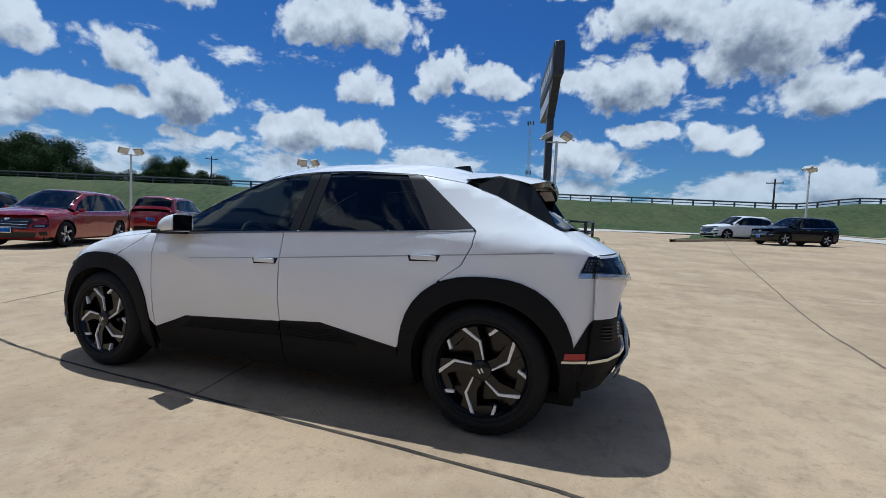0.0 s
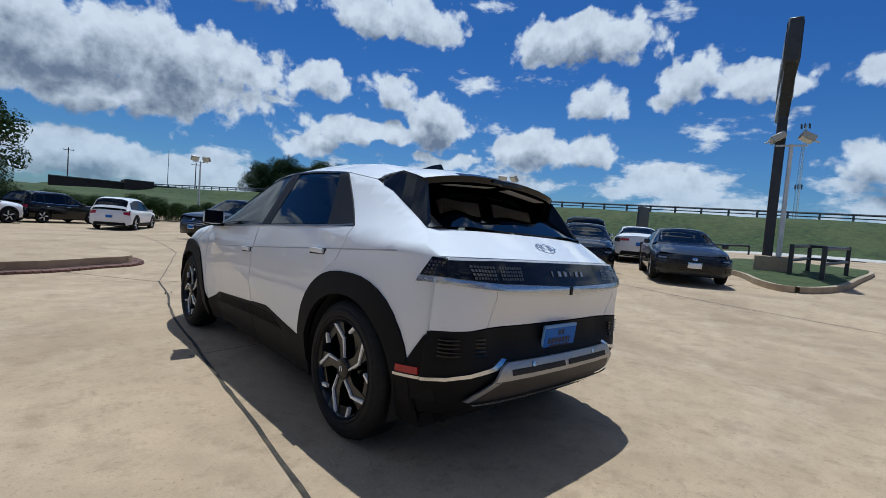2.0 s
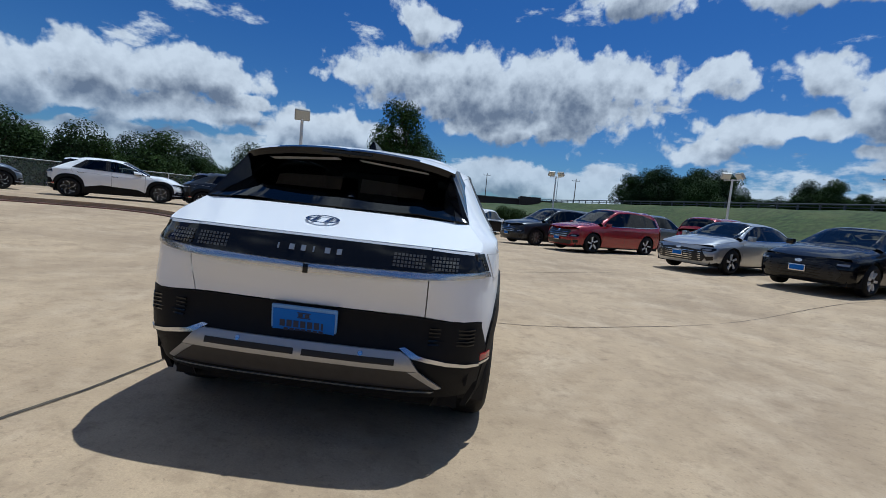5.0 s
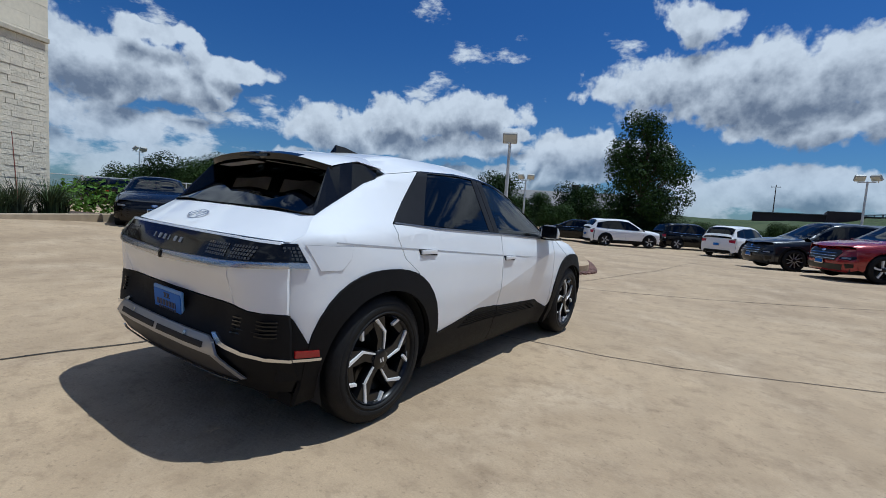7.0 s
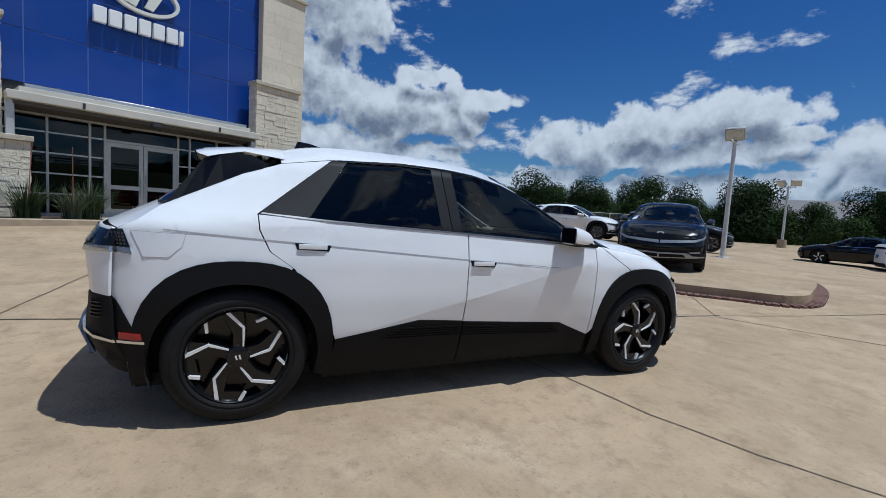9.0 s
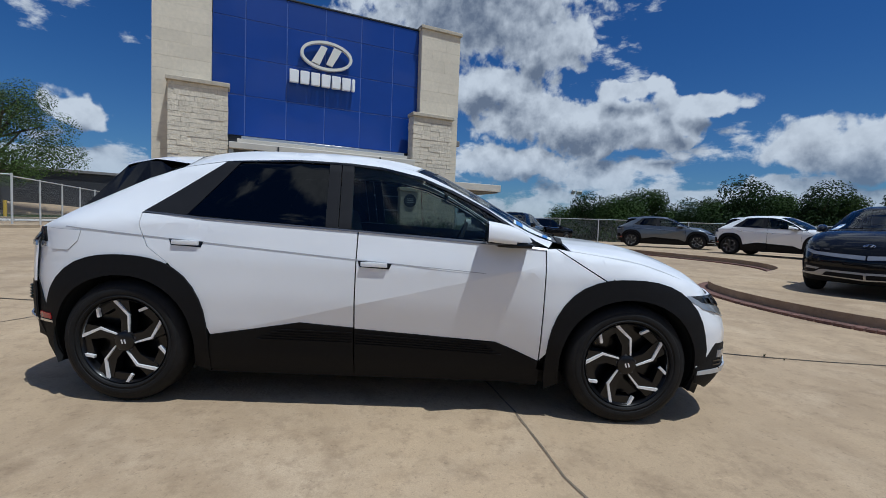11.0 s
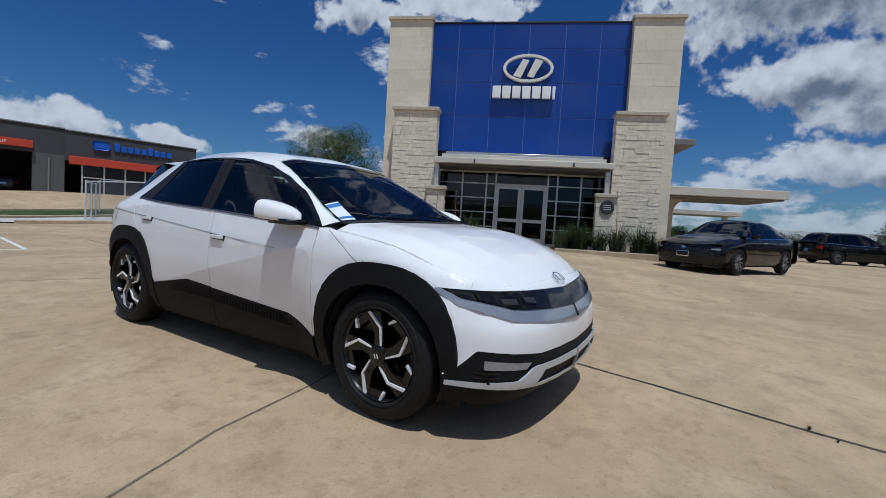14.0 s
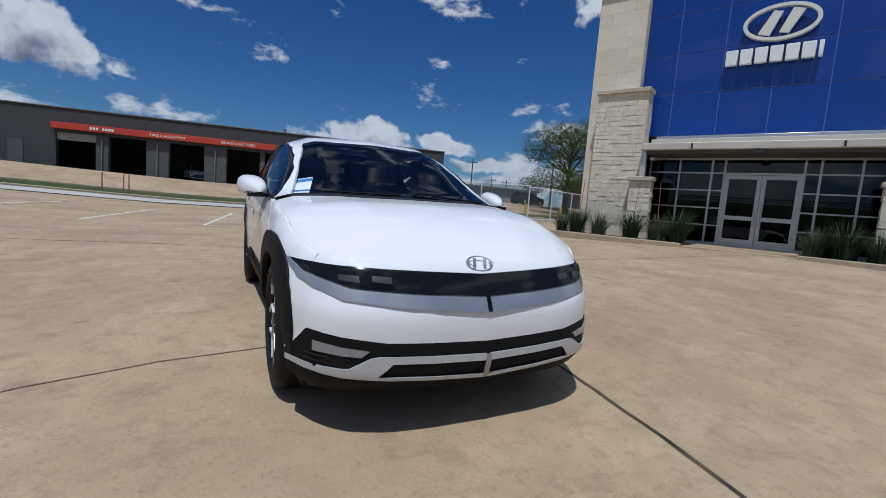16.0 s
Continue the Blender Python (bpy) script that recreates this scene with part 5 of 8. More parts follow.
    if sticker:
        part("windscreen_sticker", patch([(0.60, 0.815), (0.70, 0.80), (0.762, 1.03), (0.665, 1.055)], on_top(0.004), 0.1, 0.0), PAPER, car, "white and blue price sheet")
        part("sticker_band", patch([(0.605, 0.830), (0.703, 0.815), (0.714, 0.855), (0.616, 0.870)], on_top(0.006), 0.1, 0.0), STICKERBLUE, car)
        part("sticker_band", patch([(0.650, 1.000), (0.747, 0.975), (0.755, 1.005), (0.658, 1.030)], on_top(0.006), 0.1, 0.0), STICKERBLUE, car)
    # rear screen, spoiler, wings
    rs = [(0.56, -1.40), (0.0, -1.38), (-0.56, -1.40), (-0.60, -1.62), (-0.645, -1.905), (-0.3, -1.945), (0.0, -1.955), (0.3, -1.945), (0.645, -1.905), (0.60, -1.62)]
    part("rear_screen", patch(rs, on_top(0.0), 0.09, 0.004, (0, 0, 1)), TINT, car)
    edge = [(side_x(y, z), y) for y, z in SHOULDER]
    for sgn in (1, -1):
        wing = [(x - 0.002, y) for x, y in edge[:6]] + [(0.648, -1.908), (0.603, -1.62), (0.563, -1.40), (0.60, -1.32)]
        part("screen_wing", patch([(sgn * x, y) for x, y in wing], on_top(0.003), 0.06, 0.01, (0, 0, 1)), GLOSSBLACK, car)
    bm = bmesh.new()
    rows = []
    for k in range(25):
        x = -0.61 + 1.22 * k / 24
        u = abs(x) / 0.61
        back = -1.768 + 0.035 * u**2.2 + 0.05 * max(0.0, (u - 0.8) / 0.2) ** 2 + (0.03 if abs(x) < 0.05 else 0)
        drop = 0.062 * u**2.6
        rows.append([bm.verts.new(p) for p in ((x, -1.28, top_z(x, -1.28) + 0.004), (x, -1.50, 1.537 - drop), (x, back + 0.045, 1.503 - drop), (x, back, 1.488 - drop), (x, back + 0.012, 1.452 - drop), (x, -1.60, 1.446 - drop), (x, -1.42, top_z(x, -1.42) - 0.01))])
    for a, b in zip(rows, rows[1:]):
        for k in range(6):
            bm.faces.new((a[k], b[k], b[k + 1], a[k + 1]))
    sp = part("spoiler", bm, [paint, GLOSSBLACK], car)
    for f in sp.data.polygons:
        f.material_index = 0 if f.center.y > -1.73 and f.normal.z > 0.35 else 1
    for sgn in (1, -1):
        bm = bmesh.new()
        vs = [bm.verts.new(p) for p in ((sgn * 0.06, -1.645, 1.441), (sgn * 0.46, -1.645, 1.408), (sgn * 0.46, -1.725, 1.412), (sgn * 0.06, -1.735, 1.445))]
        bm.faces.new(vs)
        part("spoiler_slot", bm, SLOTGREY, sp)
        low = [Vector((side_x(y, z) + 0.002, y, z)) for y, z in SHOULDER[:6]]
        high = [Vector(p) for p in ((0.655, -1.375, 1.415), (0.628, -1.46, 1.458), (0.616, -1.54, 1.458), (0.604, -1.62, 1.444), (0.594, -1.70, 1.418))]
        high.append(low[5].lerp(high[4], 0.04))
        deep = [Vector((p.x - 0.03, p.y, min(p.z - 0.005, top_z(p.x - 0.03, p.y) + 0.004))) for p in high]
        bm = bmesh.new()
        rails = [[bm.verts.new((sgn * p.x, p.y, p.z)) for p in line] for line in (low, high, deep)]
        for a, b in zip(rails, rails[1:]):
            for k in range(5):
                bm.faces.new((a[k], a[k + 1], b[k + 1], b[k]))
        part("spoiler_fin", bm, GLOSSBLACK, sp, smooth=False)
    part("stop_lamp", box(-0.14, 0.14, -1.772, -1.764, 1.464, 1.478), SMOKELENS, sp)
    bm = bmesh.new()
    vs = [[bm.verts.new((sx * w, y, top_z(0, y) + z)) for sx in (-1, 1)] for y, z, w in ((-0.93, 0.0, 0.03), (-1.05, 0.036, 0.012), (-1.13, 0.052, 0.006), (-1.15, 0.0, 0.03))]
    for a, b in zip(vs, vs[1:]):
        bm.faces.new((a[0], b[0], b[1], a[1]))
    bm.faces.new([v[0] for v in vs])
    bm.faces.new([v[1] for v in vs][::-1])
    part("roof_fin", bm, GLOSSBLACK, car)
    # tailgate and rear bumper
    edge = [Vector((side_x(y, z) - 0.002, y, z)) for y, z in SHOULDER[5:]] + [Vector((side_x(-2.06, 1.024), -2.06, 1.024))]
    mid = [(-1.960, 1.160), (-2.035, 1.120), (-2.115, 1.078), (-2.196, 1.034)]
    bm = bmesh.new()
    grid = []
    for p, (yc, zc) in zip(edge, mid):
        grid.append([bm.verts.new((p.x * k / 12, yc + (p.y - yc) * abs(k / 12) ** 2.4, zc + (p.z - zc) * (k / 12) ** 2)) for k in range(-12, 13)])
    grid.append([bm.verts.new((v.co.x, v.co.y + 0.012, v.co.z - 0.02)) for v in grid[-1]])
    for i, j in zip(grid, grid[1:]):
        for k in range(24):
            bm.faces.new((i[k], j[k], j[k + 1], i[k + 1]))
    bm.normal_update()
    for e in bm.edges:
        if {v in grid[-2] for v in e.verts} == {True}:
            e.smooth = False
    part("tail_deck", bm, paint, car)

    def rear(name, poly, material, lift=0.0, parent=car, step=0.07, thick=0.012, lab=""):
        return part(name, patch(poly, on_rear(lift), step, thick, (0, -1, 0)), material, parent, lab)

    def both_ways(poly):
        return poly, [(-x, z) for x, z in poly]

    gate = rear("tailgate", [(-0.565, 0.700), (0.565, 0.700), (0.575, 0.925), (0.57, 1.028), (0.0, 1.030), (-0.57, 1.028), (-0.575, 0.925)], paint)
    for poly in both_ways([(0.571, 0.700), (0.851, 0.690), (0.851, 0.76), (0.851, 0.925), (0.828, 1.00), (0.79, 1.022), (0.576, 1.026), (0.581, 0.925)]):
        rear("rear_corner", poly, paint)
    band = rear("tail_band", [(-0.825, 1.008), (-0.55, 1.020), (0.0, 1.022), (0.55, 1.020), (0.825, 1.008), (0.858, 0.935), (0.55, 0.917), (0.0, 0.905), (-0.55, 0.917), (-0.858, 0.935)], SMOKELENS, 0.006)
    for poly in both_ways([(0.858, 0.932), (0.55, 0.914), (0.012, 0.902), (0.012, 0.860), (0.55, 0.884), (0.862, 0.905)]):
        rear("tail_strip", poly, STRIPGREY, 0.010)
    rear("tail_notch", [(-0.011, 0.900), (0.011, 0.900), (0.011, 0.858), (-0.011, 0.858)], GLOSSBLACK, 0.014)
    for sgn in (1, -1):
        bm = bmesh.new()
        for x0, cols in ((0.392, 9), (0.582, 8)):
            for i in range(cols):
                for j in range(4):
                    x, z = x0 + i * 0.0180, 0.994 - j * 0.0165
                    if x > 0.82:
                        continue
                    f = on_rear(0.0085)
                    bm.faces.new([bm.verts.new(f(sgn * (x + dx), z + dz)) for dx, dz in ((0, 0), (0.0125, 0), (0.0125, -0.0115), (0, -0.0115))])
        tagged(part("lamp_grid", bm, LAMPCELL, band, "grid of small square lamp cells", False), kind="stuff")
    for k, w in enumerate((0.007, 0.024, 0.022, 0.007, 0.024, 0.022)):
        x = -0.15 + k * 0.056
        rear("badge_bar", [(x, 0.980), (x + w, 0.980), (x + w, 0.955), (x, 0.955)], SKID, 0.011, band, 0.1, 0.004)
    part("emblem", emblem(-2.085, 0.085, 0.040, 1, 0.002), CHROME, car)
    bump = rear("rear_bumper", [(-0.858, 0.686), (-0.57, 0.694), (0.57, 0.694), (0.858, 0.686), (0.866, 0.60), (0.866, 0.38), (0.82, 0.29), (0.0, 0.28), (-0.82, 0.29), (-0.866, 0.38), (-0.866, 0.60)], CLAD, 0.004)
    for poly in both_ways([(0.868, 0.458), (0.53, 0.510), (0.46, 0.552), (0.49, 0.558), (0.56, 0.526), (0.868, 0.474)]):
        rear("bumper_strip", poly, CHROME, 0.014, bump, 0.1)
    skid = rear("skid_plate", [(-0.47, 0.541), (0.47, 0.541), (0.515, 0.520), (0.572, 0.455), (-0.572, 0.455), (-0.515, 0.520)], SKID, 0.030)
    for poly in both_ways([(0.515, 0.452), (0.574, 0.452), (0.69, 0.364), (0.66, 0.354)]):
        rear("skid_leg", poly, SKID, 0.030, skid)
    # Lower plate faces back here, so its underside shade is in the colour.
    rear("skid_valance", [(-0.512, 0.452), (0.512, 0.452), (0.655, 0.354), (-0.655, 0.354)], SKIDSHADE, 0.026, bump)
    rear("skid_edge", [(-0.64, 0.340), (0.64, 0.340), (0.655, 0.350), (-0.655, 0.350)], CHROME, 0.046, bump)
    for x0, x1 in ((-0.45, -0.02), (0.02, 0.45)):
        rear("skid_slot", [(x0, 0.507), (x1, 0.507), (x1, 0.480), (x0, 0.480)], CABIN, 0.034, skid, 0.1)
    for x in (-0.29, 0.29):
        rear("parking_sensor", [(x + 0.012 * math.cos(a), 0.520 + 0.012 * math.sin(a)) for a in (k * math.tau / 10 for k in range(10))], CHROME, 0.034, skid, 0.1, 0.004)
    for sgn in (1, -1):
        for k in range(5):
            z = 0.655 - k * 0.018
            rear("bumper_louvre", [(sgn * 0.60, z), (sgn * 0.83, z + 0.002), (sgn * 0.83, z - 0.005), (sgn * 0.60, z - 0.007)], GLOSSBLACK, 0.016, bump, 0.2)
    if plate:
        y0 = on_rear(0.010)(0, 0.60).y
        tilt = pose(0, y0, 0.608, 6, 0, 0)
        pl = part("dealer_plate", box(-0.158, 0.158, -0.014, 0, -0.084, 0.084, 0.004), PLATEFRAME, car, "blue dealer plate in a bright frame")
        pl.matrix_basis = tilt
        part("plate_face", box(-0.148, 0.148, -0.017, -0.010, -0.060, 0.066), PLATEBLUE, pl)
        for x0, x1, z0, z1 in [(-0.114 + k * 0.033, -0.090 + k * 0.033 - (0.014 if k == 6 else 0), -0.018, 0.014) for k in range(7)] + [(-0.094 + k * 0.028, -0.073 + k * 0.028, -0.048, -0.024) for k in range(7)] + [(-0.032, 0.032, 0.028, 0.032), (-0.032, 0.032, 0.052, 0.056), (-0.026, -0.006, 0.034, 0.050), (0.006, 0.026, 0.034, 0.050)]:
            part("plate_bar", box(x0, x1, -0.019, -0.016, z0, z1), PLATEINK, pl)
        for k in range(16):
            part("plate_bar", box(-0.134 + k * 0.017, -0.122 + k * 0.017, -0.0165, -0.013, -0.078, -0.067), PLATEINK, pl)

    def front(name, poly, material, lift=0.0, parent=car, step=0.07, thick=0.012, lab=""):
        return part(name, patch(poly, on_front(lift), step, thick, (0, 1, 0)), material, parent, lab)

    front("front_bumper", [(-0.905, 0.56), (-0.83, 0.505), (-0.5, 0.468), (0.0, 0.452), (0.5, 0.468), (0.83, 0.505), (0.905, 0.56), (0.905, 0.76), (0.86, 0.79), (0.6, 0.81), (0.0, 0.82), (-0.6, 0.81), (-0.86, 0.79), (-0.905, 0.76)], paint)
    front("nose_corner", [(-0.905, 0.56), (-0.83, 0.505), (-0.905, 0.37)], paint)
    front("nose_corner", [(0.905, 0.56), (0.83, 0.505), (0.905, 0.37)], paint)
    fband = front("light_band", [(-0.885, 0.800), (-0.60, 0.792), (0.0, 0.768), (0.60, 0.792), (0.885, 0.800), (0.84, 0.755), (0.66, 0.705), (0.35, 0.684), (0.0, 0.668), (-0.35, 0.684), (-0.66, 0.705), (-0.84, 0.755)], SMOKELENS, 0.008)
    for poly in both_ways([(0.885, 0.802), (0.905, 0.79), (0.86, 0.720), (0.70, 0.655), (0.40, 0.625), (0.012, 0.596), (0.012, 0.664), (0.35, 0.680), (0.66, 0.701), (0.845, 0.753)]):
        front("front_strip", poly, SKID if paint is not WHITEPAINT else SILVERPAINT, 0.010)
    front("front_notch", [(-0.010, 0.668), (0.010, 0.668), (0.010, 0.600), (-0.010, 0.600)], GLOSSBLACK, 0.014)
    for sgn in (1, -1):
        lampc = front("headlamp", [(sgn * 0.80, 0.785), (sgn * 0.42, 0.775), (sgn * 0.45, 0.705), (sgn * 0.66, 0.715), (sgn * 0.80, 0.755)], SMOKELENS, 0.012, car, 0.07, 0.004)
        for x0, x1 in ((0.47, 0.58), (0.61, 0.72)):
            front("lamp_unit", [(sgn * x0, 0.765), (sgn * x1, 0.768), (sgn * x1, 0.728), (sgn * x0, 0.718)], GLOSSBLACK, 0.0145, lampc, 0.1, 0.002)
            front("lamp_unit_core", [(sgn * (x0 + 0.012), 0.757), (sgn * (x1 - 0.012), 0.760), (sgn * (x1 - 0.012), 0.737), (sgn * (x0 + 0.012), 0.728)], LAMPDIM, 0.0165, lampc, 0.1, 0.002)
    lower = front("lower_grille", [(-0.905, 0.36), (-0.835, 0.50), (-0.5, 0.463), (0.0, 0.447), (0.5, 0.463), (0.835, 0.50), (0.905, 0.36), (0.895, 0.27), (0.80, 0.215), (0.0, 0.20), (-0.80, 0.215), (-0.895, 0.27)], CLAD, 0.004)
    for poly in both_ways([(0.905, 0.346), (0.905, 0.322), (0.68, 0.306), (0.012, 0.266), (0.012, 0.286), (0.548, 0.314), (0.485, 0.377), (0.012, 0.360), (0.012, 0.394), (0.54, 0.410), (0.58, 0.402), (0.67, 0.350)]):
        front("skid_frame", poly, SKID if paint is not WHITEPAINT else FRAMESILVER, 0.022, lower)
    front("skid_bar", [(-0.014, 0.390), (0.014, 0.390), (0.014, 0.268), (-0.014, 0.268)], SKID, 0.024, lower)
    for sgn in (1, -1):
        front("daytime_lamp", [(sgn * 0.81, 0.458), (sgn * 0.585, 0.432), (sgn * 0.62, 0.402), (sgn * 0.81, 0.412)], LAMPCLEAR, 0.010, lower, 0.1)
        for k in range(3):
            z = 0.400 - k * 0.025
            front("grille_louvre", [(sgn * 0.84, z), (sgn * 0.66, z - 0.008), (sgn * 0.66, z - 0.016), (sgn * 0.84, z - 0.008)], GLOSSBLACK, 0.010, lower, 0.2)
    part("emblem", emblem(2.182, 0.076, 0.036, -1, 0.026), CHROME, car)
    # cabin
    part("cabin_floor", box(-0.74, 0.74, -1.3, 1.1, 0.36, 0.42), CABIN, car)
    part("dashboard", box(-0.76, 0.76, 0.62, 1.08, 0.72, 1.005, 0.04, 2), CABIN, car)
    for x in (-0.37, 0.37):
        for y, back in ((-0.05, -0.32), (-0.95, -1.2)):
            seat = part("seat", box(x - 0.25, x + 0.25, y - 0.28, y + 0.26, 0.45, 0.66, 0.06, 2), SEATS, car)
            bm = box(x - 0.24, x + 0.24, -0.07, 0.07, 0.0, 0.62, 0.06, 2)
            b = part("backrest", bm, SEATS, seat)
            b.matrix_basis = pose(0, back, 0.60, 14, 0, 0)
            bm = box(x - 0.13, x + 0.13, -0.045, 0.045, 0.65, 0.83, 0.04, 2)
            part("headrest", bm, SEATS, seat).matrix_basis = pose(0, back, 0.60, 14, 0, 0)
    ring = bmesh.new()
    prev = None
    for k in range(25):
        a = k * math.tau / 24
        p = Vector((-0.37 + 0.185 * math.cos(a), 0.50 + 0.07 * math.sin(a), 0.985 + 0.165 * math.sin(a)))
        if prev is not None:
            add_tube(ring, prev, p, 0.016, 0.016, 6, False)
        prev = p
    part("steering_wheel", ring, CABIN, car)
    part("inner_mirror", box(-0.11, 0.11, 0.36, 0.39, 1.325, 1.385, 0.012), CABIN, car)
    return car


LEAN = Matrix(((0.99980, -0.00016, 0.02006, 0.013), (-0.00016, 0.99988, 0.01570, 0), (-0.02006, -0.01570, 0.99968, 0), (0, 0, 0, 1)))
hero = crossover(LEAN, WHITEPAINT, "white electric crossover with black cladding and tinted windows", sticker=True)

# ---- parked cars ----
def shaped(stations, widths):
    """Section, side and top of a body from stations (y, belt, rail, quarter, crown) and (y, half width) pairs."""
    ky = np.array([k[0] for k in stations])
    wy, ww = zip(*widths)
    kp = np.array([[c for f, z in ((0.90, 0.20), (0.965, 0.34), (0.99, 0.50), (1.0, 0.66)) for c in (f * np.interp(k[0], wy, ww), z)]
                   + [0.985 * np.interp(k[0], wy, ww), k[1][1] - 0.09, *k[1], *k[2], *k[3], 0.0, k[4]] for k in stations])

    @functools.lru_cache(None)
    def sec(y):
        y = min(max(y, ky[0]), ky[-1])
        i = min(max(int(np.searchsorted(ky, y)) - 1, 0), len(ky) - 2)
        h = ky[i + 1] - ky[i]
        t = (y - ky[i]) / h
        d = (kp[i + 1] - kp[i]) / h
        m0 = d if i == 0 else 0.5 * (d + (kp[i] - kp[i - 1]) / (ky[i] - ky[i - 1]))
        m1 = d if i == len(ky) - 2 else 0.5 * (d + (kp[i + 2] - kp[i + 1]) / (ky[i + 2] - ky[i + 1]))
        p = kp[i] * (2 * t**3 - 3 * t**2 + 1) + h * m0 * (t**3 - 2 * t**2 + t) + kp[i + 1] * (3 * t**2 - 2 * t**3) + h * m1 * (t**3 - t**2)
        return p.reshape(-1, 2)

    def lay_side(lift=0.0):
        def f(y, z):
            s = sec(y)
            return Vector((float(np.interp(z, s[:, 1], s[:, 0])) + lift, y, z))
        return f

    def lay_top(lift=0.0):
        def f(x, y):
            s = sec(y)
            return Vector((x, y, float(np.interp(-abs(x), -s[4:, 0], s[4:, 1])) + lift))
        return f

    return sec, lay_side, lay_top


SALOON = dict(
    stations=[(-2.30, (0.66, 0.93), (0.58, 0.985), (0.35, 1.0), 1.005), (-2.0, (0.79, 0.97), (0.66, 1.04), (0.40, 1.06), 1.065), (-1.60, (0.85, 0.97), (0.66, 1.10), (0.40, 1.13), 1.14),
              (-1.0, (0.865, 0.955), (0.60, 1.32), (0.40, 1.37), 1.385), (-0.3, (0.87, 0.94), (0.595, 1.385), (0.40, 1.43), 1.44), (0.2, (0.87, 0.925), (0.60, 1.34), (0.40, 1.40), 1.415),
              (0.75, (0.87, 0.905), (0.70, 1.09), (0.42, 1.15), 1.165), (1.10, (0.86, 0.885), (0.76, 0.96), (0.45, 0.995), 1.0), (1.6, (0.84, 0.83), (0.70, 0.895), (0.45, 0.925), 0.93),
              (2.1, (0.76, 0.73), (0.60, 0.77), (0.35, 0.79), 0.795), (2.30, (0.64, 0.67), (0.50, 0.69), (0.30, 0.70), 0.705)],
    widths=((-2.35, 0.70), (-2.1, 0.83), (-1.7, 0.905), (-1.0, 0.92), (1.0, 0.92), (1.7, 0.905), (2.0, 0.86), (2.2, 0.76), (2.33, 0.62)),
    axles=(-1.36, 1.36), wheel=0.335, arch=0.385, nose=2.33, tail=2.33, hoodz=0.70, deckz=0.97,
    dlo=[(-1.45, 1.01), (-1.05, 1.27), (-0.75, 1.345), (-0.3, 1.365), (0.15, 1.325), (0.55, 1.15), (0.90, 0.945), (0.0, 0.955), (-1.0, 0.985)],
    cuts=(-0.95, -0.08), screen=(0.20, 1.08), back=(-1.0, -1.62), hood=1.10, belt=0.93)
ESTATE = dict(
    stations=[(-2.30, (0.80, 0.98), (0.70, 1.02), (0.42, 1.04), 1.045), (-2.15, (0.84, 1.02), (0.70, 1.22), (0.42, 1.26), 1.27), (-1.9, (0.865, 1.04), (0.68, 1.50), (0.44, 1.57), 1.585),
              (-1.2, (0.88, 1.03), (0.68, 1.59), (0.45, 1.65), 1.665), (-0.4, (0.885, 1.02), (0.68, 1.615), (0.46, 1.675), 1.69), (0.2, (0.885, 1.01), (0.68, 1.54), (0.46, 1.62), 1.64),
              (0.75, (0.885, 1.0), (0.73, 1.24), (0.46, 1.31), 1.33), (1.10, (0.88, 0.985), (0.79, 1.07), (0.48, 1.115), 1.125), (1.6, (0.87, 0.95), (0.74, 1.02), (0.48, 1.05), 1.055),
              (2.1, (0.80, 0.88), (0.65, 0.93), (0.38, 0.955), 0.96), (2.28, (0.70, 0.82), (0.55, 0.85), (0.32, 0.865), 0.87)],
    widths=((-2.33, 0.80), (-2.1, 0.88), (-1.7, 0.935), (-1.0, 0.945), (1.0, 0.945), (1.7, 0.93), (2.0, 0.89), (2.2, 0.80), (2.33, 0.66)),
    axles=(-1.36, 1.40), wheel=0.365, arch=0.415, nose=2.32, tail=2.30, hoodz=0.85, deckz=1.0,
    dlo=[(-1.95, 1.12), (-1.85, 1.40), (-1.2, 1.545), (-0.4, 1.57), (0.1, 1.52), (0.50, 1.32), (0.92, 1.03), (0.0, 1.045), (-1.2, 1.07)],
    cuts=(-1.25, -0.15), screen=(0.18, 1.08), back=(-1.88, -2.16), hood=1.10, belt=1.0)
GRILLE = mat("grille_black", (0.010, 0.010, 0.011), 0.35, grain=0.2, scale=40)


SHAPES = {}


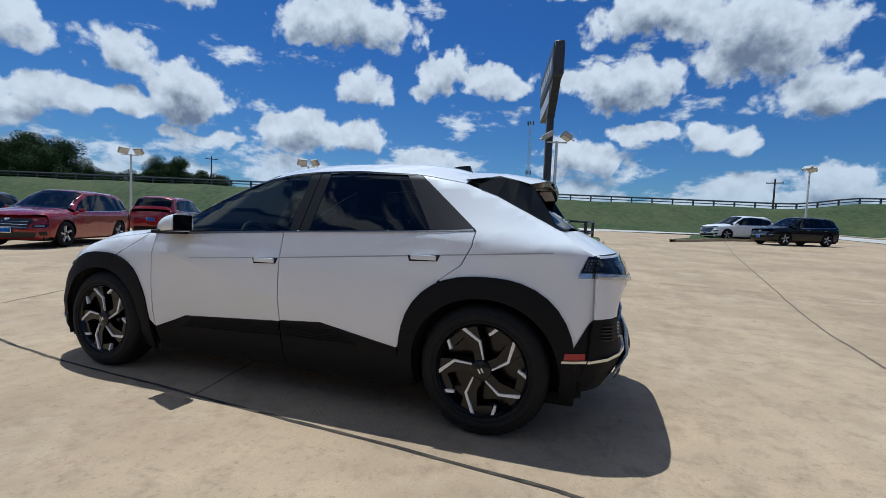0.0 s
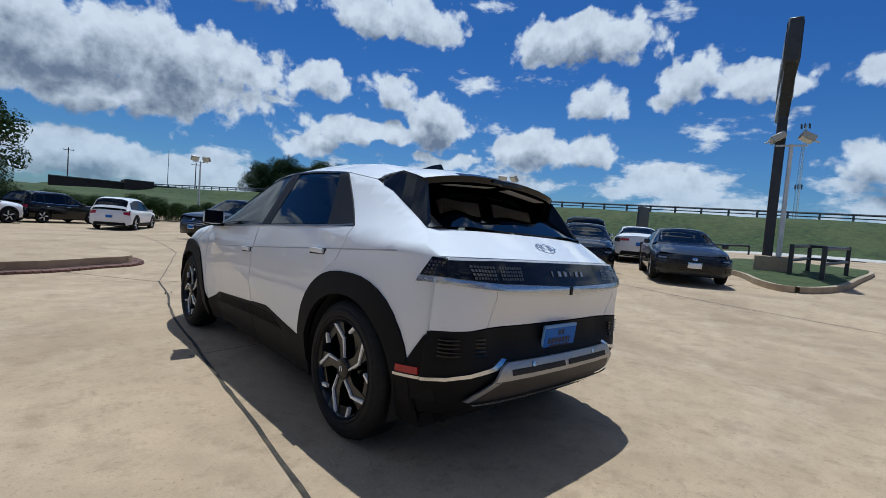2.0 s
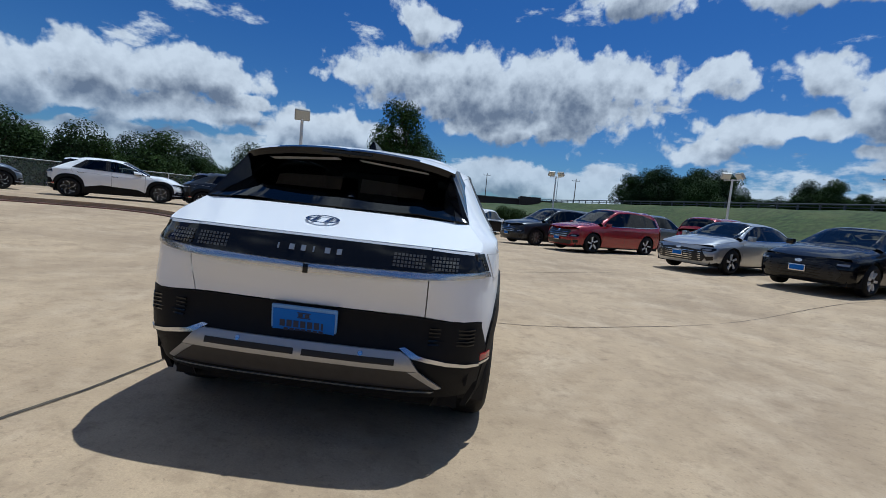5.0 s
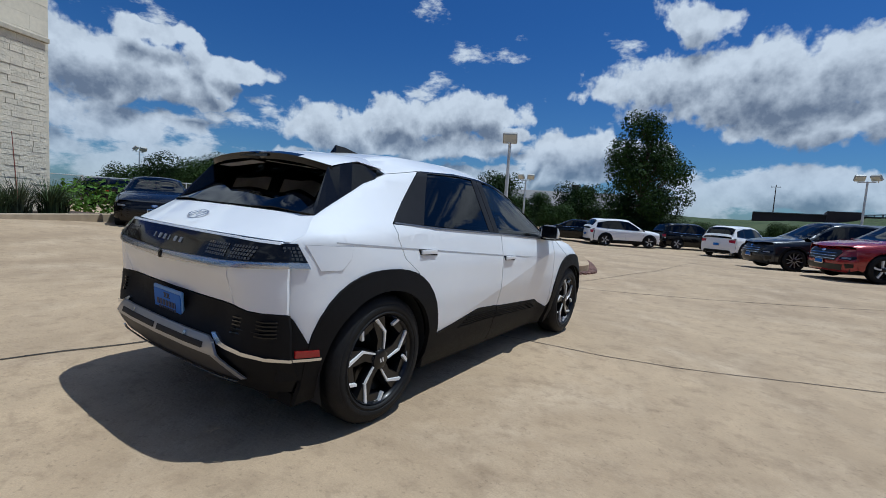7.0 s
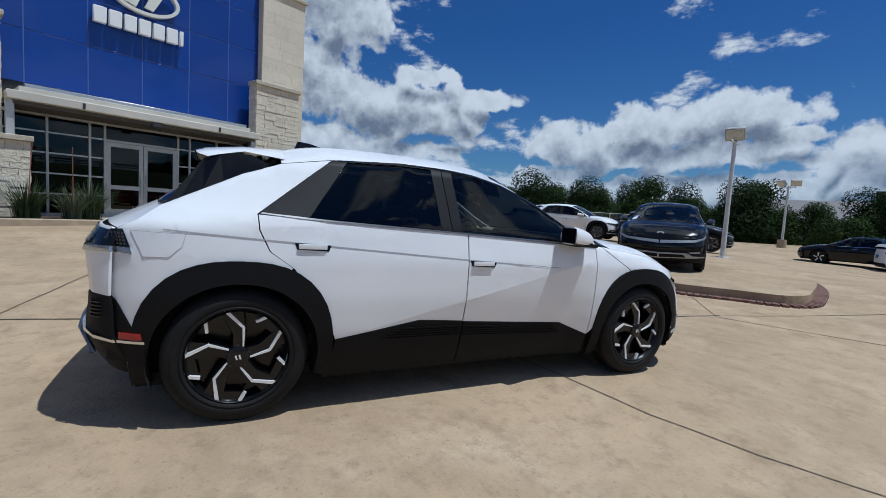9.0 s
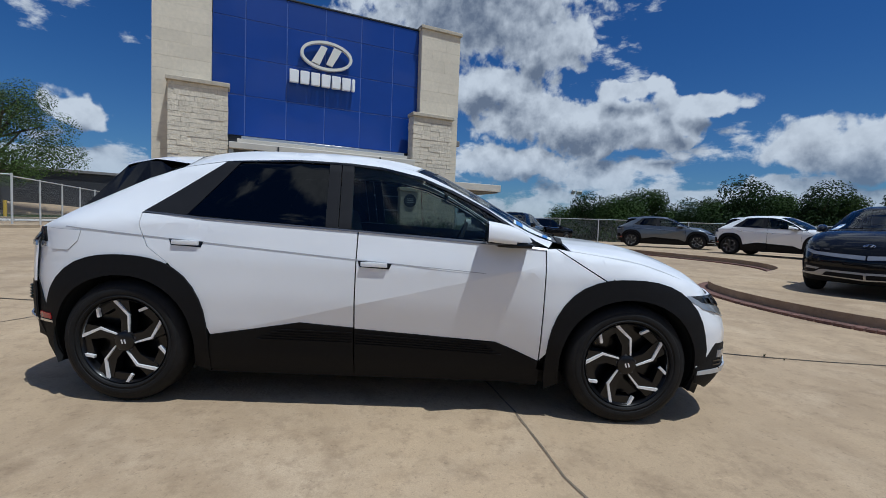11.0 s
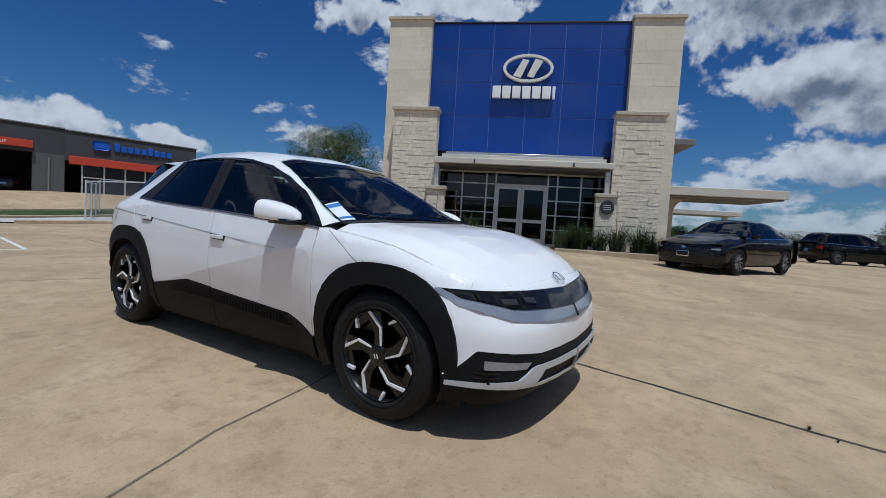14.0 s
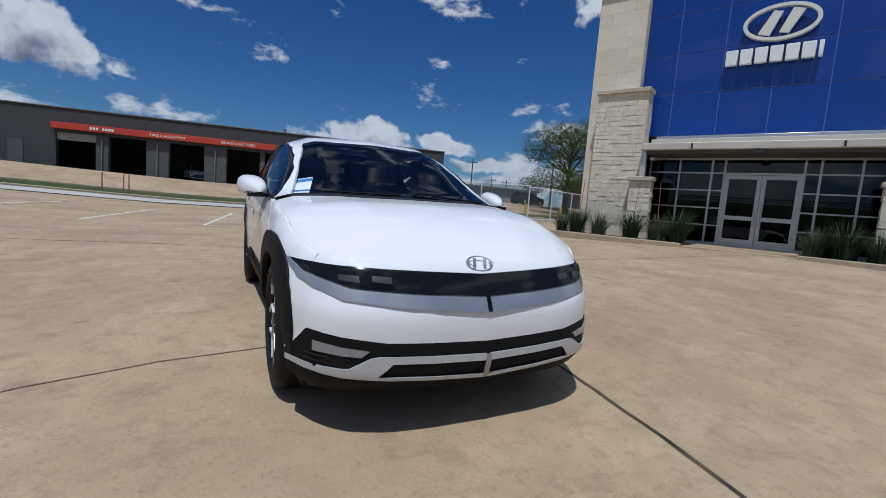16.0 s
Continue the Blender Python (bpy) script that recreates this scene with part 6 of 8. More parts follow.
def parked(m, paint, kind, label, group="", style="ten", clad=False, plate=PLATEBLUE, glass=TINT):
    """A saloon or an estate-backed utility car facing along its own y."""
    k = SALOON if kind == "saloon" else ESTATE
    if kind not in SHAPES:
        SHAPES[kind] = shaped(k["stations"], k["widths"])
    sec, lay_side, lay_top = SHAPES[kind]
    car = empty("car", m, label, "car", group)
    ra, fa = k["axles"]
    r = k["arch"]

    def curve(yc, a0, a1, rr, n=12):
        return [(yc + rr * math.cos(radians(a0 + (a1 - a0) * i / n)), k["wheel"] + rr * math.sin(radians(a0 + (a1 - a0) * i / n))) for i in range(n + 1)]

    part("underbody", box(-0.78, 0.78, -2.1, 2.1, 0.19, 0.32), CLAD, car)
    part("cabin_shell", box(-0.66, 0.66, -1.5, 0.85, 0.32, k["belt"] - 0.02, 0.05), CABIN, car)
    for x in (-0.36, 0.36):
        for y in (-0.35, -1.05):
            part("seat_back", box(x - 0.22, x + 0.22, y - 0.08, y + 0.06, k["belt"] - 0.1, k["belt"] + 0.20, 0.05), CABIN, car)
    top = {y: float(sec(y)[5][1]) for y in (-2.05, -1.6, -1.0, 0.0, 0.9, 1.3, 1.7, 2.0)}
    for sgn in (1, -1):
        mir = sgn < 0

        def side(name, poly, material, lift=0.0, parent=car, step=0.11, thick=0.01):
            return part(name, patch(poly, lay_side(lift), step, thick, (1, 0, 0), mir), material, parent)

        low = 0.24
        flank = [(-2.06, 0.34), (ra - r * 1.0, low + 0.06)] + curve(ra, 170, 10, r) + [(ra + r, low), (fa - r, low)] + curve(fa, 170, 10, r) + [(fa + r, low + 0.03), (2.02, 0.32), (2.04, float(sec(2.04)[5][1]))]
        flank += [(1.7, top[1.7]), (1.3, top[1.3]), (0.98, float(sec(0.98)[5][1]) + 0.01)] + k["dlo"][6:] + k["dlo"][:1]
        flank += [(k["back"][0] - 0.40, float(sec(k["back"][0] - 0.40)[5][1]) + 0.03), (-2.05, top[-2.05])]
        body = side("body_side", flank, paint, 0.0)
        upper = k["dlo"][:7]
        rail = [(y, float(sec(y)[6][1]) + 0.02) for y in (0.98, 0.75, 0.45, 0.2, -0.3, -0.8, k["back"][0] + 0.04)]
        side("roof_rail", upper[::-1] + [(k["back"][0] - 0.42, float(sec(k["back"][0] - 0.42)[5][1]) + 0.02)] + [(k["back"][0] - 0.30, float(sec(k["back"][0] - 0.30)[6][1]))] + rail[::-1], paint, 0.002)
        c0, c1 = k["cuts"]
        cx = lambda a, b: [p for p in k["dlo"] if a < p[0] < b]

        def at(y, lower):
            pts = (k["dlo"][6:] + k["dlo"][:1]) if lower else k["dlo"][:7]
            pts = sorted(pts)
            return float(np.interp(y, [p[0] for p in pts], [p[1] for p in pts]))

        lo, hi = min(p[0] for p in k["dlo"]), max(p[0] for p in k["dlo"])
        for a, b, nm in ((lo, c0 - 0.02, "quarter_window"), (c0 + 0.02, c1 - 0.04, "rear_window"), (c1 + 0.04, hi - 0.05, "front_window")):
            ups = [p for p in k["dlo"][:7] if a < p[0] < b]
            downs = [p for p in k["dlo"][7:] if a < p[0] < b]
            side(nm, [(a, at(a, True))] + [(a, at(a, False))] + ups + [(b, at(b, False)), (b, at(b, True))] + downs, glass, 0.004, car, 0.2, 0.004)
        for y in (c0, c1):
            side("window_pillar", [(y - 0.05, at(y - 0.05, True)), (y - 0.05, at(y - 0.05, False)), (y + 0.05, at(y + 0.05, False)), (y + 0.05, at(y + 0.05, True))], GLOSSBLACK, 0.006, car, 0.2, 0.004)
        belt_pts = sorted(k["dlo"][6:] + k["dlo"][:1])
        side("belt_trim", belt_pts + [(y, z - 0.018) for y, z in belt_pts[::-1]], CHROME, 0.008, car, 0.3, 0.004)
        for y in (c0 - 0.02, c1, 0.98):
            side("door_gap", [(y - 0.004, 0.30), (y + 0.004, 0.30), (y + 0.004, at(min(y, hi), True) - 0.03), (y - 0.004, at(min(y, hi), True) - 0.03)], CLAD, 0.003, body, 0.2, 0.0)
        for y in (c0 + 0.10, c1 + 0.12):
            z = k["belt"] - 0.10
            side("door_handle", [(y - 0.09, z + 0.012), (y + 0.09, z + 0.012), (y + 0.09, z - 0.012), (y - 0.09, z - 0.012)], paint if paint is not BLACKPAINT else CHROME, 0.02, car, 0.2)
        if clad:
            for yc in (ra, fa):
                side("arch_cladding", curve(yc, -14, 194, r + 0.055, 16) + curve(yc, 194, -14, r - 0.01, 16), CLAD, 0.012)
            side("sill_cladding", [(ra + r, 0.40), (fa - r, 0.40), (fa - r, 0.23), (ra + r, 0.23)], CLAD, 0.012)
        for yc in (ra, fa):
            bm = bmesh.new()
            ring = [bm.verts.new((sgn * 0.66, yc + r * math.cos(a), k["wheel"] + r * math.sin(a))) for a in (radians(-25 + 230 * i / 16) for i in range(17))]
            outr = [bm.verts.new((sgn * 0.88, v.co.y, v.co.z)) for v in ring]
            for i in range(16):
                bm.faces.new((ring[i], ring[i + 1], outr[i + 1], outr[i]))
            bm.faces.new(ring)
            part("arch_liner", bm, CABIN, car)
            wheel(car, sgn * (k["widths"][3][1] - 0.015), yc, k["wheel"], sgn, k["wheel"], 0.21, style, 9 * yc, k["wheel"] * 0.70)
        bm = box(0.90, 1.05, 0.70, 0.86, k["belt"] - 0.0, k["belt"] + 0.13, 0.04, 2)
        for v in bm.verts:
            v.co.x *= sgn
        part("door_mirror", bm, paint, car)
    s0, s1 = k["screen"]
    b0, b1 = k["back"]
    edge = lambda y, i=6, d=0.0: float(sec(y)[i][0]) + d
    hood = [(edge(y, 5, -0.01), y) for y in (k["hood"], 1.4, 1.7, 2.04)] + [(0.55, k["nose"] - 0.14), (0.3, k["nose"] - 0.08), (0.0, k["nose"] - 0.06)]
    hood = hood + [(-x, y) for x, y in hood[-2::-1]] + [(0.0, k["hood"] + 0.10)]
    part("hood", patch(hood, lay_top(), 0.12, 0.01, (0, 0, 1)), paint, car)
    mid = (s0 + s1) / 2
    ws = [(edge(s0, 6, -0.02), s0), (edge(mid, 6, -0.02), mid), (edge(s1, 6, -0.02), s1), (0.0, s1 + 0.10), (-edge(s1, 6, -0.02), s1), (-edge(mid, 6, -0.02), mid), (-edge(s0, 6, -0.02), s0), (0.0, s0 + 0.05)]
    part("windscreen", patch(ws, lay_top(0.0), 0.13, 0.004, (0, 0, 1)), SCREENDARK, car)
    ys = [s0 - 0.01, (s0 + b0) / 2, b0 + 0.01]
    roof = [(edge(y, 6, 0.01), y) for y in ys] + [(-edge(y, 6, 0.01), y) for y in ys[::-1]]
    part("roof", patch(roof, lay_top(), 0.15, 0.01, (0, 0, 1)), paint, car)
    bm_ = (b0 + b1) / 2
    rs = [(edge(y, 6, -0.03), y) for y in (b0, bm_, b1)] + [(-edge(y, 6, -0.03), y) for y in (b1, bm_, b0)]
    part("rear_screen", patch(rs, lay_top(0.0), 0.13, 0.004, (0, 0, 1)), TINT, car)
    deck = [(edge(y, 5, -0.01), y) for y in (b1 - 0.0, (b1 - k["tail"]) / 2, -k["tail"] + 0.06)]
    deck = deck + [(-x, y) for x, y in deck[::-1]]
    part("tail_deck", patch(deck, lay_top(-0.002), 0.12, 0.01, (0, 0, 1)), paint, car)
    bow = ((0.0, 0.3, 0.5, 0.7, 0.8, 0.88, 0.93), (0.0, 0.015, 0.05, 0.13, 0.20, 0.30, 0.42))
    h, dz = k["hoodz"], k["deckz"]

    def lay_front(lift=0.0):
        return lambda x, z: Vector((x, k["nose"] - float(np.interp(abs(x), *bow)) - 0.10 * abs((z - 0.48) / 0.3) ** 2 + lift, z))

    def lay_rear(lift=0.0):
        return lambda x, z: Vector((x, -(k["tail"] - 0.55 * float(np.interp(abs(x), *bow)) - 0.06 * abs((z - 0.60) / 0.4) ** 2 + lift), z))

    def front(name, poly, material, lift=0.0, parent=car, step=0.12):
        return part(name, patch(poly, lay_front(lift), step, 0.012, (0, 1, 0)), material, parent)

    def rear(name, poly, material, lift=0.0, parent=car, step=0.12):
        return part(name, patch(poly, lay_rear(lift), step, 0.012, (0, -1, 0)), material, parent)

    fx = 0.885
    nose = front("front_bumper", [(-fx, 0.30), (-0.7, 0.22), (0.7, 0.22), (fx, 0.30), (fx, h - 0.02), (0.55, h + 0.01), (0.0, h + 0.02), (-0.55, h + 0.01), (-fx, h - 0.02)], paint)
    if kind == "saloon":
        front("grille", [(-0.62, 0.30), (0.62, 0.30), (0.72, 0.42), (0.60, h - 0.10), (0.0, h - 0.06), (-0.60, h - 0.10), (-0.72, 0.42)], GRILLE, 0.012, nose)
        for i in range(5):
            z = 0.34 + i * (h - 0.44) / 5
            front("grille_bar", [(-0.60, z), (0.60, z), (0.60, z + 0.012), (-0.60, z + 0.012)], CHROME if paint is SILVERPAINT else GLOSSBLACK, 0.018, nose, 0.3)
    else:
        front("grille", [(-0.46, h - 0.34), (0.46, h - 0.34), (0.58, h - 0.12), (0.50, h - 0.05), (-0.50, h - 0.05), (-0.58, h - 0.12)], GRILLE, 0.012, nose)
        for i in range(3):
            z = h - 0.30 + i * 0.075
            front("grille_bar", [(-0.48, z), (0.48, z), (0.48, z + 0.014), (-0.48, z + 0.014)], CHROME, 0.018, nose, 0.3)
        front("lower_intake", [(-0.60, 0.27), (0.60, 0.27), (0.66, 0.42), (-0.66, 0.42)], GRILLE, 0.012, nose)
    front("emblem", [(0.07 * math.cos(a), h - 0.075 + 0.036 * math.sin(a)) for a in (i * math.tau / 14 for i in range(14))], CHROME, 0.025, nose, 0.3)
    for sgn in (1, -1):
        hz = h - 0.03 if kind == "saloon" else h - 0.20
        lamp_ = front("headlamp", [(sgn * 0.86, hz), (sgn * 0.60, hz - 0.02), (sgn * 0.56, hz - 0.09), (sgn * 0.80, hz - 0.10), (sgn * 0.87, hz - 0.05)], SMOKELENS, 0.014, nose)
        front("lamp_unit", [(sgn * 0.80, hz - 0.025), (sgn * 0.63, hz - 0.038), (sgn * 0.63, hz - 0.072), (sgn * 0.80, hz - 0.075)], LAMPCLEAR, 0.020, nose)
        front("fog_recess", [(sgn * 0.84, 0.46), (sgn * 0.70, 0.44), (sgn * 0.72, 0.33), (sgn * 0.84, 0.36)], GLOSSBLACK, 0.012, nose)
        tz = dz - 0.06
        lampr = [(sgn * 0.84, tz), (sgn * 0.40, tz - 0.02), (sgn * 0.40, tz - 0.10), (sgn * 0.84, tz - 0.13)] if kind == "saloon" else [(sgn * 0.86, tz + 0.02), (sgn * 0.58, tz - 0.0), (sgn * 0.60, tz - 0.12), (sgn * 0.86, tz - 0.16)]
        rear("tail_lamp", lampr, REDLENS, 0.014)
    tail = rear("rear_bumper", [(-fx, 0.32), (-0.7, 0.24), (0.7, 0.24), (fx, 0.32), (fx, dz - 0.02), (0.5, dz + 0.02), (-0.5, dz + 0.02), (-fx, dz - 0.02)], paint)
    rear("rear_valance", [(-0.72, 0.25), (0.72, 0.25), (0.66, 0.40), (-0.66, 0.40)], CLAD, 0.012, tail)
    for lay, nm in ((lay_front(0.04), "front_plate"), (lay_rear(0.035), "rear_plate")):
        z0 = 0.40 if nm[0] == "f" else 0.62
        bm = patch([(-0.155, z0), (0.155, z0), (0.155, z0 + 0.14), (-0.155, z0 + 0.14)], lay, 0.2, 0.01, (0, 1 if nm[0] == "f" else -1, 0))
        pl = part(nm, bm, CHROME, car)
        lay2 = lay_front(0.044) if nm[0] == "f" else lay_rear(0.039)
        part("plate_face", patch([(-0.135, z0 + 0.02), (0.135, z0 + 0.02), (0.135, z0 + 0.12), (-0.135, z0 + 0.12)], lay2, 0.2, 0.0), plate, pl)
    return car


def stand(x, y, heading, lift=0.0):
    """A pose on the lot, facing along heading = (dx, dy)."""
    return pose(x, y, lot_z(x, y) + lift, 0, 0, math.degrees(math.atan2(-heading[0], heading[1])))


ROW = (-0.88, -0.48)
AWAY = (0.88, 0.48)
parked(stand(8.56, 9.44, ROW), SILVERPAINT, "saloon", "silver saloon with a chrome bar grille parked in a row", "cars in the row", "five")
parked(stand(9.80, 6.72, ROW), BLACKPAINT, "saloon", "black saloon with a blue dealer plate parked in a row", "cars in the row", "multi")
parked(stand(11.15, 4.08, ROW), BLACKPAINT, "saloon", "black saloon with dark wheels and a blue dealer plate", "cars in the row", "ten")
parked(stand(12.0, 1.45, ROW), GREYPAINT, "saloon", "dark grey saloon with a wide black grille and white plate", "cars in the row", "multi", plate=PAPER)
parked(stand(6.15, 13.9, ROW), REDPAINT, "estate", "glossy red utility car parked in a row", "cars in the row", "five")
parked(stand(4.5, 16.6, ROW), GREYPAINT, "estate", "dark grey utility car with dark wheels", "cars in the row", "ten", clad=True)
parked(stand(12.3, 16.6, AWAY), REDPAINT, "estate", "red utility car seen from behind", "cars in the back row", "five")
parked(stand(10.6, 20.2, AWAY), SLATEPAINT, "estate", "grey green utility car in the back row", "cars in the back row", "five")
parked(stand(15.0, 11.2, AWAY), GREYPAINT, "saloon", "dark blue grey saloon in the back row", "cars in the back row", "multi")
parked(stand(15.6, 6.6, AWAY), BLACKPAINT, "estate", "black utility car in the back row", "cars in the back row", "five")
parked(stand(17.4, 5.2, AWAY), WHITEPAINT, "saloon", "white saloon in the back row", "cars in the back row", "five")
parked(stand(-12.35, 2.95, (0.91, -0.41)), BLACKPAINT, "saloon", "black saloon with dark wheels beside the showroom", "", "ten", plate=GLOSSBLACK)
parked(stand(-29.5, 8.3, (-0.5, 0.86)), BLACKPAINT, "estate", "black utility car by the covered drive", "", "ten")
parked(stand(-4.4, 26.6, (0.80, 0.60)), WHITEPAINT, "estate", "white utility car at the far edge of the lot", "cars by the bank", "five", clad=True)
parked(stand(-0.9, 30.3, (0.80, 0.60)), BLACKPAINT, "estate", "black utility car at the far edge of the lot", "cars by the bank", "five")
parked(stand(1.9, 26.6, (0.42, 0.90)), WHITEPAINT, "estate", "white utility car with roof rails by the bank", "cars by the bank", "five", clad=True)
parked(stand(-7.4, 26.4, (-0.93, -0.25)), BLACKPAINT, "saloon", "black saloon at the far edge of the lot", "cars by the bank", "five")
parked(stand(29.3, -12.9, (-0.45, 0.89)), BLACKPAINT, "estate", "black utility car beside a grass island", "", "five")
parked(stand(32.9, -10.8, (-0.45, 0.89)), WHITEPAINT, "estate", "white utility car beside a grass island", "", "five")

# ---- display island ----
EDGE = [(-0.75, 7.9), (-0.62, 7.0), (-1.26, 6.5), (-2.0, 5.95), (-3.0, 5.6), (-4.2, 5.5), (-5.2, 5.75), (-5.9, 6.4), (-6.6, 7.5), (-7.4, 8.6), (-8.4, 9.6), (-9.6, 10.1), (-11.0, 10.1), (-13.0, 9.6),
        (-16.0, 8.8), (-19.0, 8.6), (-23.0, 9.4), (-26.0, 11.5), (-27.0, 16.0), (-22.0, 20.0), (-14.0, 20.0), (-8.0, 18.0), (-5.2, 14.9), (-2.0, 10.5)]


def smooth_loop(points, per=6):
    out = []
    n = len(points)
    for i in range(n):
        p0, p1, p2, p3 = (Vector(points[(i + o) % n]) for o in (-1, 0, 1, 2))
        for k in range(per):
            t = k / per
            out.append(0.5 * (2 * p1 + (p2 - p0) * t + (2 * p0 - 5 * p1 + 4 * p2 - p3) * t**2 + (3 * p1 - p0 - 3 * p2 + p3) * t**3))
    return out


LOOP = smooth_loop(EDGE)
RISE = 0.17
bm = bmesh.new()
top = [bm.verts.new((p.x, p.y, lot_z(p.x, p.y) + RISE)) for p in LOOP]
low = [bm.verts.new((p.x, p.y, lot_z(p.x, p.y) - 0.03)) for p in LOOP]
f = bm.faces.new(top)
for k in range(len(LOOP)):
    j = (k + 1) % len(LOOP)
    bm.faces.new((top[k], top[j], low[j], low[k]))
bmesh.ops.triangulate(bm, faces=[f])
for axis in (0, 1):
    for k in range(-28, 22, 2):
        co, no = [0, 0, 0], [0, 0, 0]
        co[axis], no[axis] = k, 1
        bmesh.ops.bisect_plane(bm, geom=bm.verts[:] + bm.edges[:] + bm.faces[:], dist=1e-4, plane_co=co, plane_no=no)
for v in bm.verts:
    if v.co.z > lot_z(v.co.x, v.co.y) + 0.1:
        v.co.z = lot_z(v.co.x, v.co.y) + RISE
island = tagged(link("pavement", bm, CONCRETE, smooth=False), "raised tan concrete display island with red brick edge", "island", kind="structure")
brick = box(-0.048, 0.048, -0.10, 0.10, 0.0, 0.075, 0.005)
along = 0.0
brick_mesh = bpy.data.meshes.new("brick")
brick.to_mesh(brick_mesh)
brick.free()
brick_mesh.materials.append(BRICKRED)
count = 0
for k in range(-9, len(LOOP) - 9):
    a, b = LOOP[k], LOOP[(k + 1) % len(LOOP)]
    d = b - a
    out = Vector((d.y, -d.x)).normalized()
    while along < d.length and count < 290:
        q = a + d.normalized() * along - out * 0.10
        ob = new("brick", brick_mesh)
        ob.parent = island
        ob.matrix_basis = pose(q.x, q.y, lot_z(q.x, q.y) - 0.035, random.uniform(-1, 1), random.uniform(-1, 1), math.degrees(math.atan2(d.y, d.x)) + random.uniform(-2, 2))
        count += 1
        along += 0.105
    along -= d.length

crossover(stand(-4.70, 9.00, (0.575, -0.818), RISE), BLACKPAINT, "black electric crossover on the display island", "cars on the island", sticker=True)
crossover(stand(-13.75, 13.85, (0.87, 0.49), RISE), WHITEPAINT, "white electric crossover on the display island", "cars on the island", plate=False)
crossover(stand(-19.7, 12.2, (0.47, 0.88), RISE), SLATEPAINT, "slate grey electric crossover on the display island", "cars on the island", plate=False)
crossover(stand(-10.0, 16.2, (0.80, 0.60), RISE), GREYPAINT, "dark grey electric crossover on the display island", "cars on the island", plate=False)

# ---- lamps, sign and rails ----
LIGHTGLASS = mat("flood_glass", (0.62, 0.60, 0.50), 0.2, grain=0.06, scale=15, coat=0.5)
BEIGE = mat("lamp_housing", (0.42, 0.41, 0.37), 0.5, grain=0.08, scale=10)


def lot_lamp(x, y, height, heads, base=0.0, foot=True):
    """A slim pole with flood heads; heads are compass angles in degrees and tilts."""
    z = lot_z(x, y) if base == 0.0 else base
    lamp_ = empty("lot_lamp", pose(x, y, z), "slim grey pole with tilted box flood heads", "street lamp", "lot lamps")
    if foot:
        part("footing", tube((0, 0, -0.05), (0, 0, 0.55), 0.28, 0.27, 20), CONCRETE2, lamp_)
    part("pole", tube((0, 0, 0.0), (0, 0, height), 0.085, 0.06, 14), POLE, lamp_)
    part("base_plate", box(-0.17, 0.17, -0.17, 0.17, 0.5 if foot else 0.0, 0.54 if foot else 0.05, 0.01), POLE, lamp_)
    part("crossarm", box(-0.45, 0.45, -0.03, 0.03, height - 0.08, height - 0.02, 0.01), POLE, lamp_).matrix_basis = pose(0, 0, 0, 0, 0, heads[0][0] + 90 if len(heads) < 2 else (heads[0][0] + heads[1][0]) / 2)
    for k, (turn, tilt) in enumerate(heads):
        a = radians((heads[0][0] + heads[-1][0]) / 2)
        side = (k - (len(heads) - 1) / 2) * 0.85
        px, py = side * math.cos(a), side * math.sin(a)
        head = part("flood_head", box(-0.30, 0.30, -0.10, 0.12, -0.22, 0.22, 0.03), BEIGE, lamp_, "beige box flood head")
        head.matrix_basis = pose(px, py, height + 0.24, -tilt, 0, turn)
        part("flood_lens", box(-0.26, 0.26, 0.12, 0.128, -0.18, 0.18), LIGHTGLASS, head)
        part("bracket", tube((0, 0, -0.40), (0, 0, -0.20), 0.03, 0.03, 8), POLE, head)
    return lamp_


lot_lamp(-6.37, 14.17, 4.05, ((-160, 25),), lot_z(-6.37, 14.17) + 0.15, False)
lot_lamp(-14.2, 33.0, 4.2, ((165, 35), (-150, 35)))
lot_lamp(22.1, 16.5, 4.3, ((75, 40), (140, 35)))
lot_lamp(18.5, 28.0, 4.7, ((100, 40), (170, 35)))
lot_lamp(8.45, 38.3, 4.9, ((140, 40), (190, 35)), 0.0)
lot_lamp(17.35, 0.05, 4.6, ((20, 60), (200, 60)), 0.0, False)
lot_lamp(39.2, -16.9, 5.3, ((60, 55), (220, 55)), 0.0)
lot_lamp(-46.0, 15.6, 4.4, ((-90, 40), (-40, 40)), 0.55)

SX, SY = 17.5, 0.42
sz = lot_z(SX, SY)
pylon_sign = empty("pylon_sign", pose(SX, SY, sz, 0, 0, 13), "tall dark pylon sign seen from its narrow side", "sign")
part("footing", box(-0.55, 0.40, -0.62, 0.38, -0.1, 0.66, 0.03), CONCRETE2, pylon_sign)
part("mast", box(-0.24, 0.24, -0.15, 0.15, 0.6, 6.9, 0.03), METALDARK, pylon_sign)
part("cabinet", box(-2.1, 3.2, -0.20, 0.20, 6.85, 8.24, 0.04), METALDARK, pylon_sign)
part("lower_cabinet", box(-0.9, 2.9, -0.17, 0.17, 6.05, 6.75, 0.04), METALDARK, pylon_sign)
bm = bmesh.new()
knee = [[bm.verts.new((x, y, z)) for y in (-0.16, 0.16)] for x, z in ((-1.9, 6.9), (-0.24, 5.6), (0.24, 5.6), (0.24, 6.9))]
for p, q in zip(knee, knee[1:] + knee[:1]):
    bm.faces.new((p[0], q[0], q[1], p[1]))
bm.faces.new([p[0] for p in knee])
bm.faces.new([p[1] for p in knee][::-1])
part("knee_brace", bm, METALDARK, pylon_sign, smooth=False)
